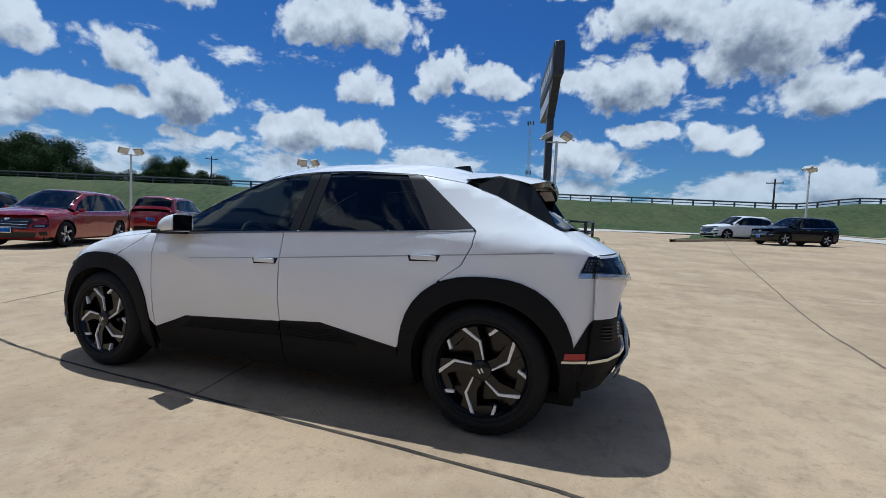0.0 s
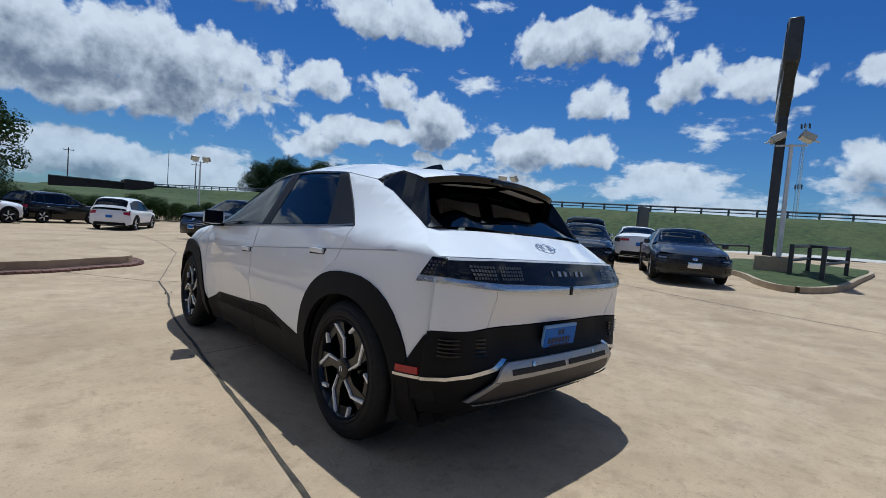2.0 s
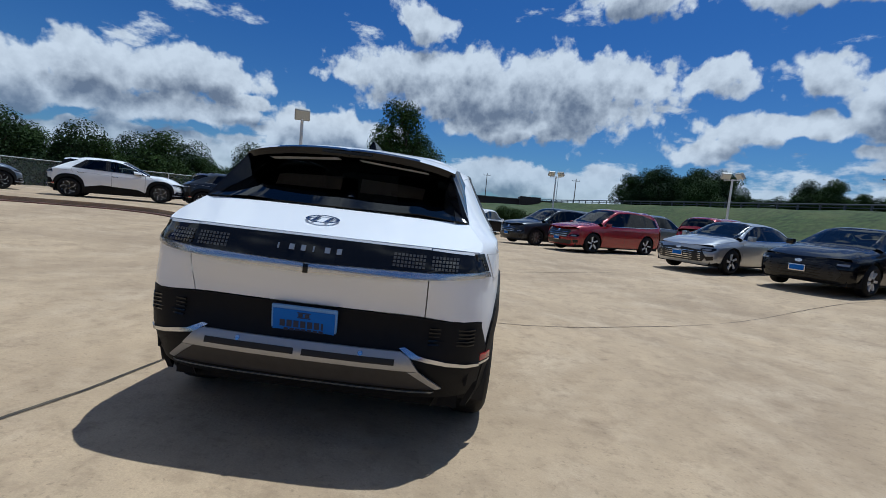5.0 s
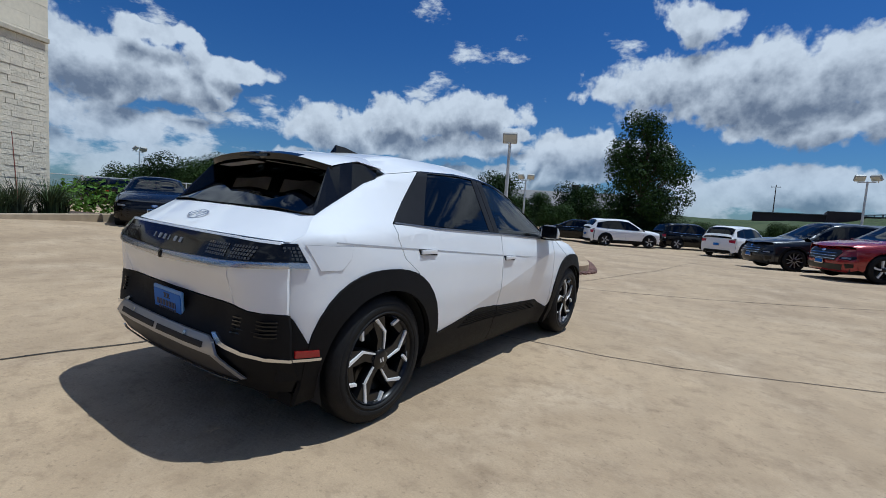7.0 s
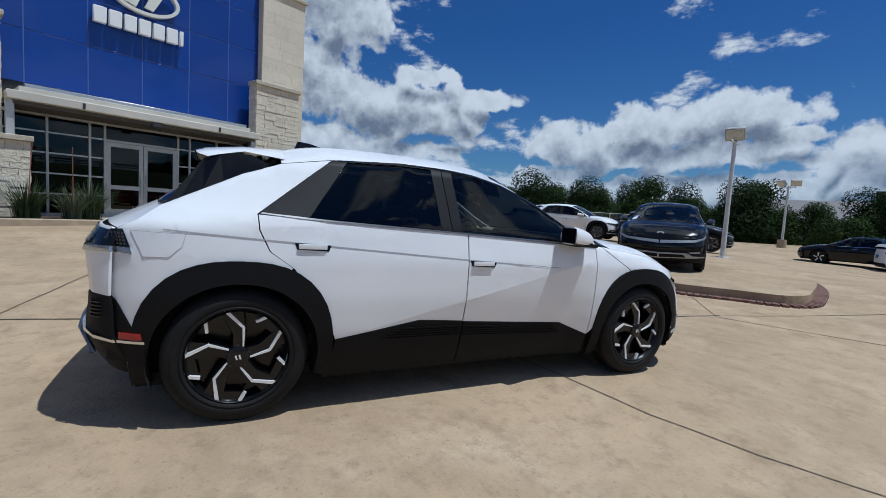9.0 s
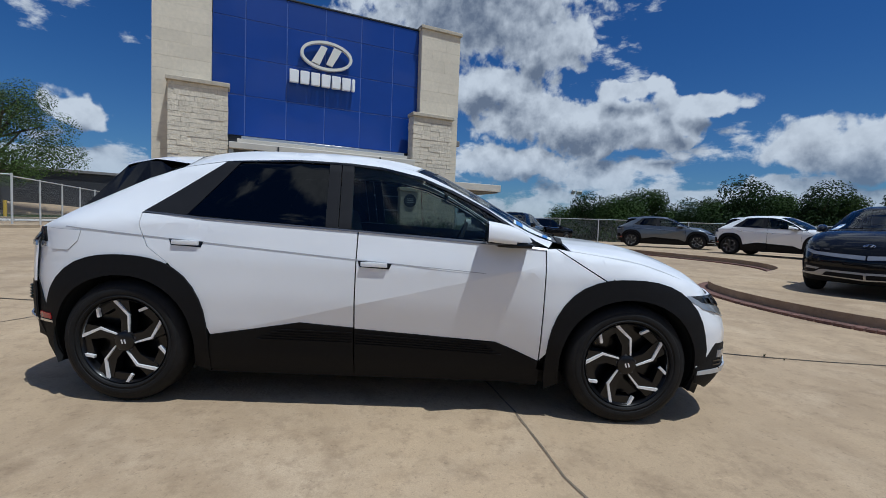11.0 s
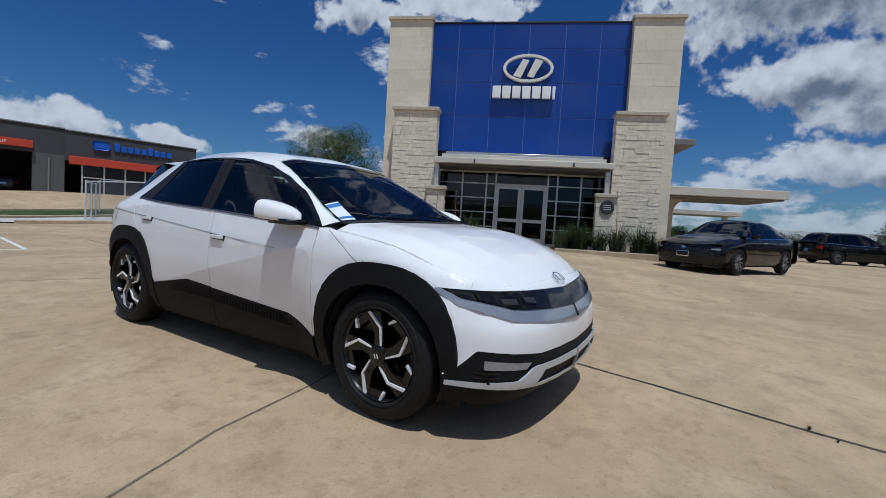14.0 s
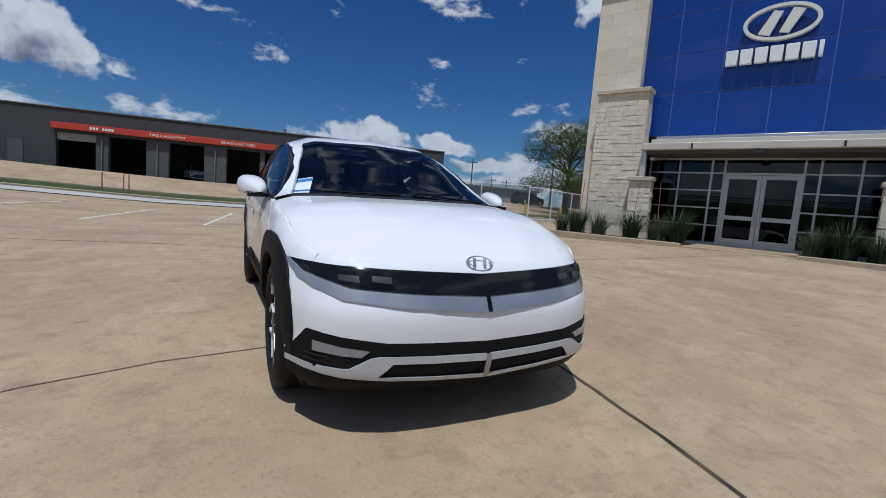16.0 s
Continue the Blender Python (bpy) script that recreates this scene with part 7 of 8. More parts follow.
for sgn in (1, -1):
    part("face_panel", box(-2.0, 3.1, sgn * 0.21 - 0.01, sgn * 0.21 + 0.01, 6.95, 8.14), METALDARK, pylon_sign)
    for k in range(6):
        part("face_bar", box(-1.5 + k * 0.75, -0.95 + k * 0.75, sgn * 0.226 - 0.005, sgn * 0.226 + 0.005, 7.3, 7.75), ALU, pylon_sign)
    part("lower_face", box(-0.8, 2.8, sgn * 0.18 - 0.01, sgn * 0.18 + 0.01, 6.12, 6.68), ALU, pylon_sign)

# Grass island at the sign with its kerb and black rail.
TURF = mat("mown_turf", (0.042, 0.066, 0.016), 0.95, grain=0.5, scale=9, stain=(0.12, 0.13, 0.04), stain_scale=1.2, stain_amount=0.5, bump=0.03, bump_scale=40)


def turf_island(points, label):
    loop = smooth_loop(points, 4)
    bm = bmesh.new()
    vs = [bm.verts.new((p.x, p.y, lot_z(p.x, p.y) + 0.15)) for p in loop]
    bmesh.ops.triangulate(bm, faces=[bm.faces.new(vs)])
    tagged(link("grass_island", bm, TURF, smooth=False), label, "grass", kind="structure")
    ring = loop + loop[:1]
    kerb_run(ring, 0.16, 0.16, "kerb", "tan concrete kerb round a grass island")


turf_island([(11.9, -1.35), (12.6, -0.6), (14.6, 0.3), (16.5, 1.5), (20.0, 2.6), (24.0, 3.0), (25.5, 1.5), (24.6, -1.4), (23.0, -1.95), (18.0, -1.95), (13.8, -1.9)], "small mown grass island round the sign")
turf_island([(26.0, -6.0), (30.0, -7.5), (36.0, -9.0), (37.0, -14.0), (33.0, -14.5), (31.0, -10.0)], "small mown grass island between cars")
rack = empty("guard_rail", pose(0, 0, 0), "black square steel guard rail on the grass", "railing")
posts = [(15.2, -1.45), (18.8, -1.65), (19.1, -0.55), (16.2, -0.50)]
for px, py in posts:
    part("post", box(px - 0.06, px + 0.06, py - 0.06, py + 0.06, lot_z(px, py) + 0.1, lot_z(px, py) + 1.15, 0.01), METALDARK, rack)
for a, b in ((0, 1), (1, 2), (2, 3)):
    for h in (0.62, 1.08):
        (ax, ay), (bx, by) = posts[a], posts[b]
        part("rail", tube((ax, ay, lot_z(ax, ay) + h), (bx, by, lot_z(bx, by) + h), 0.05, 0.05, 8), METALDARK, rack)
bm = box(20.2, 21.4, 6.4, 6.5, lot_z(20, 6) + 1.0, lot_z(20, 6) + 2.5, 0.02)
board = empty("notice_board", pose(0, 0, 0), "dark framed notice board on posts", "sign")
part("panel", bm, METALDARK, board)
for x in (20.25, 21.35):
    part("post", tube((x, 6.45, lot_z(20, 6) - 0.05), (x, 6.45, lot_z(20, 6) + 1.05), 0.04, 0.04, 8), METALDARK, board)

# Low pipe rail along the far edge of the lot.
edge_rail = empty("edge_rail", pose(0, 0, 0), "low dark pipe rail along the lot edge", "railing")
for t in range(-6, 60, 3):
    s = 34.5
    x, y = s * MX - t * MY, s * MY + t * MX
    part("post", tube((x, y, lot_z(x, y) - 0.05), (x, y, lot_z(x, y) + 0.62), 0.06, 0.06, 8), METALDARK, edge_rail)
    x2, y2 = s * MX - (t + 3) * MY, s * MY + (t + 3) * MX
    part("rail", tube((x, y, lot_z(x, y) + 0.60), (x2, y2, lot_z(x2, y2) + 0.60), 0.07, 0.07, 8), METALDARK, edge_rail)

# Highway guard rail on top of the bank.
GALV = mat("weathered_rail", (0.10, 0.105, 0.115), 0.6, 0.3, grain=0.15, scale=3)
high = empty("highway_rail", pose(0, 0, 0), "long dark bridge rail on top of the grass bank", "railing")
for t in range(-66, 130, 3):
    s = 64.0
    x, y = s * MX - t * MY, s * MY + t * MX
    z = land_z(x, y)
    part("post", box(x - 0.10, x + 0.10, y - 0.10, y + 0.10, z - 0.1, z + 0.88), GALV, high)
bm = bmesh.new()
for t in range(-66, 129, 3):
    s = 64.0
    a = Vector((s * MX - t * MY, s * MY + t * MX, 0))
    b = Vector((s * MX - (t + 3) * MY, s * MY + (t + 3) * MX, 0))
    for h, r in ((0.78, 0.13), (0.36, 0.07)):
        add_tube(bm, (a.x, a.y, land_z(a.x, a.y) + h), (b.x, b.y, land_z(b.x, b.y) + h), r, r, 6, False)
part("rail", bm, GALV, high)

# ---- distance: poles, mast, buildings ----
WOODPOLE = mat("pole_wood", (0.12, 0.09, 0.07), 0.9, grain=0.2, scale=4)


def seen(az, dist, eye=(-1.0, -2.0)):
    """A place by compass angle (left of +y) and distance from about where the camera walks."""
    a = radians(az)
    return eye[0] - math.sin(a) * dist, eye[1] + math.cos(a) * dist


def utility_pole(x, y, z, h, arm=2.4, turn=0):
    p = empty("utility_pole", pose(x, y, z, 0, 0, turn), "wooden utility pole with crossarm", "pole", "utility poles")
    part("shaft", tube((0, 0, -0.5), (0, 0, h), 0.17, 0.11, 10), WOODPOLE, p)
    part("crossarm", box(-arm / 2, arm / 2, -0.06, 0.06, h - 0.75, h - 0.60), WOODPOLE, p)
    for k in (-0.45, 0.0, 0.45):
        part("insulator", tube((arm * k, 0, h - 0.6), (arm * k, 0, h - 0.38), 0.05, 0.03, 8), GALV, p)


for az, d, top in ((-42.5, 110, 13.6), (-107.0, 90, 10.8), (-13.5, 150, 14.0), (-2.5, 160, 14.5), (150.0, 95, 11.5), (139.0, 70, 9.0), (147.5, 130, 10.0), (145.5, 120, 9.0)):
    x, y = seen(az, d)
    z = land_z(x, y)
    utility_pole(x, y, z, top - z, 2.4, az)

mx, my = seen(-80.8, 230)
mast = empty("radio_mast", pose(mx, my, land_z(mx, my)), "slender lattice radio mast far beyond the highway", "mast")
bm = bmesh.new()
H = 48.0
for k in range(3):
    a = k * math.tau / 3
    add_tube(bm, (1.0 * math.cos(a), 1.0 * math.sin(a), 0), (0.5 * math.cos(a), 0.5 * math.sin(a), H), 0.10, 0.08, 5)
    for j in range(32):
        za, zb = j * H / 32, (j + 1) * H / 32
        ra_, rb_ = 1.0 - 0.5 * za / H, 1.0 - 0.5 * zb / H
        b = a + math.tau / 3
        add_tube(bm, (ra_ * math.cos(a), ra_ * math.sin(a), za), (rb_ * math.cos(b), rb_ * math.sin(b), zb), 0.05, 0.05, 4, False)
part("lattice", bm, POLE, mast)
bm = bmesh.new()
for k in range(6):
    a = k * math.tau / 6
    add_box(bm, 1.5 * math.cos(a) - 0.2, 1.5 * math.cos(a) + 0.2, 1.5 * math.sin(a) - 0.2, 1.5 * math.sin(a) + 0.2, H - 1.5, H + 0.3)
    add_box(bm, 1.2 * math.cos(a) - 0.15, 1.2 * math.cos(a) + 0.15, 1.2 * math.sin(a) - 0.15, 1.2 * math.sin(a) + 0.15, H * 0.46, H * 0.50)
part("antenna", bm, GALV, mast)
for az, d, h in ((-11.0, 260, 22), (10.0, 200, 9)):
    x, y = seen(az, d)
    m2 = empty("radio_mast", pose(x, y, land_z(x, y)), "thin radio mast on the horizon", "mast")
    part("shaft", tube((0, 0, 0), (0, 0, h), 0.22, 0.12, 6), POLE, m2)

DARKBRICK = mat("dark_shed_cladding", (0.055, 0.035, 0.032), 0.85, grain=0.12, scale=0.6, stain=(0.10, 0.07, 0.06), stain_scale=0.1)
PALESHED = mat("pale_shed_cladding", (0.42, 0.40, 0.37), 0.8, grain=0.1, scale=0.6)
shed = empty("warehouse", pose(0, 0, 0), "long low dark warehouse on the bank", "building")
ax, ay = seen(-1.0, 135)
bx, by = seen(-15.0, 138)
cx_, cy_ = seen(-20.5, 142)
gz0 = 4.2


def wall_run(name, a, b, z0, z1, deep, material, parent):
    d = (Vector(b) - Vector(a)).normalized()
    n = Vector((d.y, -d.x)) * deep
    bm = slab([a, b, tuple(Vector(b) + n), tuple(Vector(a) + n)], z0, z1)
    return part(name, bm, material, parent, smooth=False)


wall_run("wall", (ax, ay), (bx, by), gz0 - 1, 5.6, -25, DARKBRICK, shed)
e0, e1 = Vector((ax, ay)).lerp(Vector((bx, by)), 0.42), Vector((ax, ay)).lerp(Vector((bx, by)), 0.60)
wall_run("entrance_block", tuple(e0 + Vector((0, -2))), tuple(e1 + Vector((0, -2))), gz0 - 1, 6.5, -12, DARKBRICK, shed)
wall_run("roof_edge", tuple(Vector((ax, ay)) + Vector((0, -0.3))), tuple(Vector((bx, by)) + Vector((0, -0.3))), 5.6, 5.8, -25, DARKROOF, shed)
wall_run("pale_wing", (bx, by), (cx_, cy_), gz0 - 1, 5.5, -18, PALESHED, shed)
for k in range(7):
    p = Vector((bx, by)).lerp(Vector((cx_, cy_)), (k + 0.5) / 7)
    part("bay_door", box(p.x - 0.9, p.x + 0.9, p.y - 0.06, p.y + 0.0, gz0, gz0 + 1.6), DARKROOF, shed) if k in (2, 5) else None

# ---- workshop across the drive ----
WORKSHOP = pose(-6.6, -40.2, 0, 0, 0, -10.02)
GREYWALL = mat("workshop_grey", (0.052, 0.052, 0.055), 0.8, grain=0.08, scale=1.0, stain=(0.075, 0.075, 0.077), stain_scale=0.4, stain_amount=0.4)
GREYLIGHT = mat("workshop_pier", (0.095, 0.095, 0.097), 0.8, grain=0.08, scale=1.0)
ORANGE = mat("orange_band", (0.50, 0.055, 0.026), 0.55, grain=0.05, scale=2)
shop = empty("workshop", WORKSHOP, "long grey vehicle workshop with orange band over open bays", "building")
W0, BASEZ = 0.0, 1.38


def sbox(s0, s1, n0, n1, z0, z1, bevel=0.0):
    """A box in the workshop's axes: s to the east along the front, n out of the front."""
    return box(s0, s1, n0, n1, z0, z1, bevel)


bays = ((17.6, 20.4), (13.9, 16.7), (9.4, 12.2), (4.8, 7.6), (1.8, 4.4), (-1.8, 1.15))
part("upper_wall", sbox(-3.6, 42.0, -0.5, 0.0, 4.45, 6.40), GREYWALL, shop)
part("upper_wall", sbox(-12.6, -3.6, -0.3, 0.25, 4.1, 6.30), GREYWALL, shop)
part("parapet_cap", sbox(-3.6, 42.0, -0.55, 0.08, 6.40, 6.48), DARKROOF, shop)
part("parapet_cap", sbox(-12.65, -3.6, -0.35, 0.33, 6.30, 6.38), DARKROOF, shop)
xs = sorted([42.0, -3.6] + [v for b in bays for v in b], reverse=True)
for hi, lo in zip(xs[::2], xs[1::2]):
    part("pier", sbox(lo, hi, -0.5, 0.0, BASEZ - 0.4, 4.45), GREYLIGHT if hi - lo < 5 else GREYWALL, shop)
    if 0.8 < hi - lo < 2.5:
        part("downpipe", tube(((lo + hi) / 2, 0.07, BASEZ), ((lo + hi) / 2, 0.07, 4.2), 0.06, 0.06, 8), DARKROOF, shop)
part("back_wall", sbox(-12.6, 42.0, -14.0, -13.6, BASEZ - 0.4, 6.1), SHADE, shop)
part("roof", sbox(-12.6, 42.0, -14.0, -0.3, 6.05, 6.25), DARKROOF, shop)
part("end_wall", sbox(-12.6, -12.2, -13.6, -0.3, BASEZ - 0.4, 6.05), GREYWALL, shop)
part("end_wall", sbox(41.6, 42.0, -13.6, -0.5, BASEZ - 0.4, 6.05), GREYWALL, shop)
part("bay_floor", sbox(-12.6, 42.0, -13.6, 0.0, BASEZ - 0.3, BASEZ), CONCRETE2, shop)
part("orange_band", sbox(-1.8, 20.6, 0.0, 0.35, 4.70, 5.22, 0.02), ORANGE, shop)
part("orange_band", sbox(-11.0, -3.8, 0.25, 0.55, 3.85, 4.45, 0.02), ORANGE, shop)
part("roller_door", sbox(17.6, 20.4, -0.35, -0.25, 3.85, 4.45), PALESHED, shop)
part("side_door", sbox(22.6, 23.6, 0.0, 0.05, BASEZ, 3.6), GREYLIGHT, shop)
part("roof_vent", tube((3.0, -4, 6.6), (3.0, -4, 7.3), 0.15, 0.15, 10), DARKROOF, shop)
for k in range(3):
    part("strip_light", sbox(2.1 + k * 0.8, 2.6 + k * 0.8, -6.2, -6.0, 3.95, 4.02), mat("strip_light", (0.9, 0.9, 0.85), 0.5, emit=(1.0, 0.97, 0.9), power=2.5), shop)
for text, s in (("TIRES & ALIGNMENT", 12.2), ("BRAKES & BATTERIES", 6.6), ("VEHICLE CHECK-UP", 0.9)):
    words(text, 0.30, pose(s, 0.36, 4.93, 90, 0, 180), SIGNWHITE, "lettering", 0.01, shop)
for k in range(8):
    part("lettering_bar", sbox(16.2 + k * 0.22, 16.36 + k * 0.22, 0.35, 0.37, 4.85, 5.06), SIGNWHITE, shop) if k != 4 else None
SIGNBLUE = mat("sign_blue", (0.02, 0.10, 0.50), 0.4)
for k in range(9):
    s = -6.6 - k * 0.46
    part("sign_bar", sbox(s - 0.36, s, 0.26, 0.36, 5.2, 5.2 + (0.62 if k in (0, 5) else 0.46), 0.02), SIGNBLUE, shop)
part("sign_emblem", sbox(-6.3, -5.2, 0.26, 0.36, 5.15, 5.85, 0.15), SIGNBLUE, shop)
part("window_wall", sbox(-11.5, -4.6, 0.2, 0.26, BASEZ + 0.4, 3.85), GLASSDARK, shop)
for k in range(6):
    part("window_mullion", sbox(-11.5 + k * 1.38 - 0.05, -11.5 + k * 1.38 + 0.05, 0.26, 0.31, BASEZ, 3.85), ALU, shop)
part("window_transom", sbox(-11.5, -4.6, 0.26, 0.30, 2.9, 2.98), ALU, shop)
lift_car = parked(WORKSHOP @ pose(-0.4, -4.5, BASEZ, 0, 0, 180), GREYPAINT, "estate", "dark pickup backed into a workshop bay", "", "five")
parked(WORKSHOP @ pose(10.9, -4.5, BASEZ, 0, 0, 20), WHITEPAINT, "saloon", "white saloon inside a workshop bay", "", "five")
parked(WORKSHOP @ pose(3.1, -6.0, BASEZ, 0, 0, 90), SLATEPAINT, "estate", "grey utility car inside a workshop bay", "", "five")
apron = sheet(steps((-46, 60, 4)), steps((-41, -31, 2)), lambda x, y: land_z(x, y) + 0.05)
tagged(link("pavement", apron, CONCRETE), "tan concrete apron before the workshop", "pavement", kind="structure")
kerb_run([(x, -30.6) for x in range(-46, 61, 3)][::-1], 0.18, 0.12, "kerb", "concrete kerb of the workshop apron", CONCRETE2, land_z)
STAKE = mat("stake_red", (0.35, 0.12, 0.10), 0.8)
for x, y in ((7.3, -27.6), (6.3, -27.7), (6.0, -27.4)):
    st = tagged(link("stake", tube((x, y, land_z(x, y) - 0.1), (x, y, land_z(x, y) + 1.25), 0.035, 0.03, 8), STAKE), "thin reddish marker stake in the grass", "stake", "marker stakes")

# ---- fence and yard to the west ----
MESHWIRE = bpy.data.materials.new("chain_link")
MESHWIRE.use_nodes = True
_n, _l = MESHWIRE.node_tree.nodes, MESHWIRE.node_tree.links
_tc, _w1, _w2, _mx, _gt, _tr, _ms, = _n.new("ShaderNodeTexCoord"), _n.new("ShaderNodeTexWave"), _n.new("ShaderNodeTexWave"), _n.new("ShaderNodeMath"), _n.new("ShaderNodeMath"), _n.new("ShaderNodeBsdfTransparent"), _n.new("ShaderNodeMixShader")
for w, tilt in ((_w1, 45), (_w2, -45)):
    mp = _n.new("ShaderNodeMapping")
    mp.inputs["Rotation"].default_value = (0, radians(tilt), 0)
    _l.new(_tc.outputs["Object"], mp.inputs["Vector"])
    _l.new(mp.outputs[0], w.inputs["Vector"])
    w.inputs["Scale"].default_value = 5.0
_mx.operation, _gt.operation = "MAXIMUM", "GREATER_THAN"
_l.new(_w1.outputs["Fac"], _mx.inputs[0])
_l.new(_w2.outputs["Fac"], _mx.inputs[1])
_l.new(_mx.outputs[0], _gt.inputs[0])
_gt.inputs[1].default_value = 0.975
_l.new(_gt.outputs[0], _ms.inputs[0])
_l.new(_tr.outputs[0], _ms.inputs[1])
_p = _n["Principled BSDF"]
_p.inputs["Base Color"].default_value, _p.inputs["Metallic"].default_value, _p.inputs["Roughness"].default_value = (0.25, 0.26, 0.27, 1), 0.6, 0.5
_l.new(_p.outputs[0], _ms.inputs[2])
_l.new(_ms.outputs[0], _n["Material Output"].inputs["Surface"])


def wire_fence(a, b, h, z=lot_z, n=6):
    a, b = Vector(a), Vector(b)
    d = (b - a)
    fence = empty("wire_fence", pose(a.x, a.y, 0, 0, 0, math.degrees(math.atan2(d.y, d.x))), "galvanised chain link fence on round posts", "fence")
    L = d.length
    zz = [z(*(a + d * k / n)) for k in range(n + 1)]
    for k in range(n + 1):
        part("post", tube((L * k / n, 0, zz[k] - 0.1), (L * k / n, 0, zz[k] + h + 0.05), 0.035, 0.035, 8), POLE, fence)
    for k in range(n):
        part("top_rail", tube((L * k / n, 0, zz[k] + h), (L * (k + 1) / n, 0, zz[k + 1] + h), 0.022, 0.022, 8), POLE, fence)
        bm = bmesh.new()
        bm.faces.new([bm.verts.new(p) for p in ((L * k / n, 0, zz[k] + 0.03), (L * (k + 1) / n, 0, zz[k + 1] + 0.03), (L * (k + 1) / n, 0, zz[k + 1] + h), (L * k / n, 0, zz[k] + h))])
        part("wire_mesh", bm, MESHWIRE, fence)


wire_fence((-5.6, -22.0), (-13.2, -15.2), 1.9, lot_z, 4)
wire_fence((-13.2, -15.2), (-27.0, -21.0), 1.9, land_z, 6)
wire_fence((-5.6, -22.0), (-9.0, -30.0), 1.9, land_z, 3)
wire_fence((-36.0, 2.0), (-31.0, 16.0), 1.8, lot_z, 5)
wire_fence((-31.0, 16.0), (-22.0, 34.0), 1.8, land_z, 6)
kerb_run([(-3.0, -21.3), (-5.6, -20.8), (-8.0, -17.5), (-12.5, -13.6)], 0.16, 0.15, "kerb", "pale kerb before the fence")
YELLOW = mat("bollard_yellow", (0.62, 0.40, 0.03), 0.6, grain=0.1, scale=8)
for x, y in ((-20.0, -29.0), (-22.5, -28.0), (-25.5, -27.0), (-18.4, -29.6)):
    z = land_z(x, y)
    tagged(link("bollard", tube((x, y, z - 0.1), (x, y, z + 1.25), 0.10, 0.10, 12), YELLOW), "yellow painted steel bollard", "bollard", "yard bollards")
parked(pose(-33.0, -42.0, land_z(-33.0, -42.0), 0, 0, 100), GREYPAINT, "estate", "dark utility car parked in the yard behind the fence", "", "five")
barn = empty("metal_barn", pose(-50.6, -51.0, land_z(-50.6, -51.0), 0, 0, 128.7), "long ribbed grey metal building beyond the yard", "building")
part("wall", box(0, 34, -16, 0, -1.5, 3.2), METALDARK, barn)
part("roof_edge", box(-0.3, 34.3, -16.3, 0.3, 3.2, 3.45), DARKROOF, barn)
for k in range(56):
    part("rib", box(0.2 + k * 0.6, 0.42 + k * 0.6, 0.0, 0.12, -1.5, 3.2), GREYLIGHT, barn)
hut = empty("yard_shed", pose(-30, -52, land_z(-30, -52)), "low pale yard building behind the fence", "building")
part("wall", box(-9, 9, -4, 4, -0.3, 2.0), PALESHED, hut)
part("roof", box(-9.3, 9.3, -4.3, 4.3, 2.0, 2.2), DARKROOF, hut)
hx, hy = seen(21.5, 62, (3.5, -1.6))
house = empty("house", pose(hx, hy, land_z(hx, hy), 0, 0, 20), "dark low house with chimney among the trees", "house")
part("wall", box(-8, 8, -4, 4, -0.3, 2.6), DARKBRICK, house)
bm = bmesh.new()
vs = [bm.verts.new(p) for p in ((-8.5, -4.6, 2.5), (8.5, -4.6, 2.5), (8.5, 4.6, 2.5), (-8.5, 4.6, 2.5), (-8.5, 0, 4.6), (8.5, 0, 4.6))]
for q in ((0, 1, 5, 4), (3, 4, 5, 2), (0, 4, 3), (1, 2, 5), (0, 3, 2, 1)):
    bm.faces.new([vs[i] for i in q])
part("roof", bm, DARKROOF, house, smooth=False)
part("chimney", box(1.0, 1.9, -3.0, -2.1, 2.0, 5.4), DARKBRICK, house)

# ---- trees and plants ----
BARK = mat("bark", (0.085, 0.062, 0.045), 0.95, grain=0.3, scale=12, bump=0.02, bump_scale=20)


def leaf_mat(name, base):
    m = mat(name, base, 0.7, ior=1.2, grain=0.35, scale=1.2, each=0.35, stain=tuple(c * 0.55 for c in base), stain_scale=0.8, stain_amount=0.6)
    return m


LEAF = leaf_mat("leaf", (0.034, 0.062, 0.013))
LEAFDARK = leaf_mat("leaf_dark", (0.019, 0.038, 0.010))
LEAFPALE = leaf_mat("leaf_pale", (0.085, 0.125, 0.036))


def crown_mesh(seed, blobs, per, leaf, material):
    """A crown of many small bent leaf sprays scattered in uneven clumps. blobs: x, y, z, radius."""
    rnd = random.Random(seed)
    verts, faces = [], []
    for bx_, by_, bz_, br in blobs:
        for _ in range(int(per * br * br)):
            while True:
                d = Vector((rnd.uniform(-1, 1), rnd.uniform(-1, 1), rnd.uniform(-1, 1)))
                if 0.05 < d.length < 1:
                    break
            d = d.normalized() * (0.45 + 0.62 * rnd.random() ** 0.6)
            c = Vector((bx_, by_, bz_)) + d * br * Vector((1, 1, 0.85)).length / 1.65
            n = (d + Vector((rnd.uniform(-0.7, 0.7), rnd.uniform(-0.7, 0.7), rnd.uniform(-0.3, 0.9)))).normalized()
            t = n.cross(Vector((rnd.uniform(-1, 1), rnd.uniform(-1, 1), rnd.uniform(-1, 1)))).normalized()
            b = n.cross(t)
            s = leaf * rnd.uniform(0.55, 1.35)
            k = len(verts)
            verts += [c - t * s, c - b * s * 0.55 + n * s * 0.2, c + t * s, c + b * s * 0.55 + n * s * 0.2]
            faces.append((k, k + 1, k + 2, k + 3))
    mesh = bpy.data.meshes.new("crown")
    mesh.from_pydata([tuple(v) for v in verts], [], faces)
    mesh.materials.append(material)
    return mesh


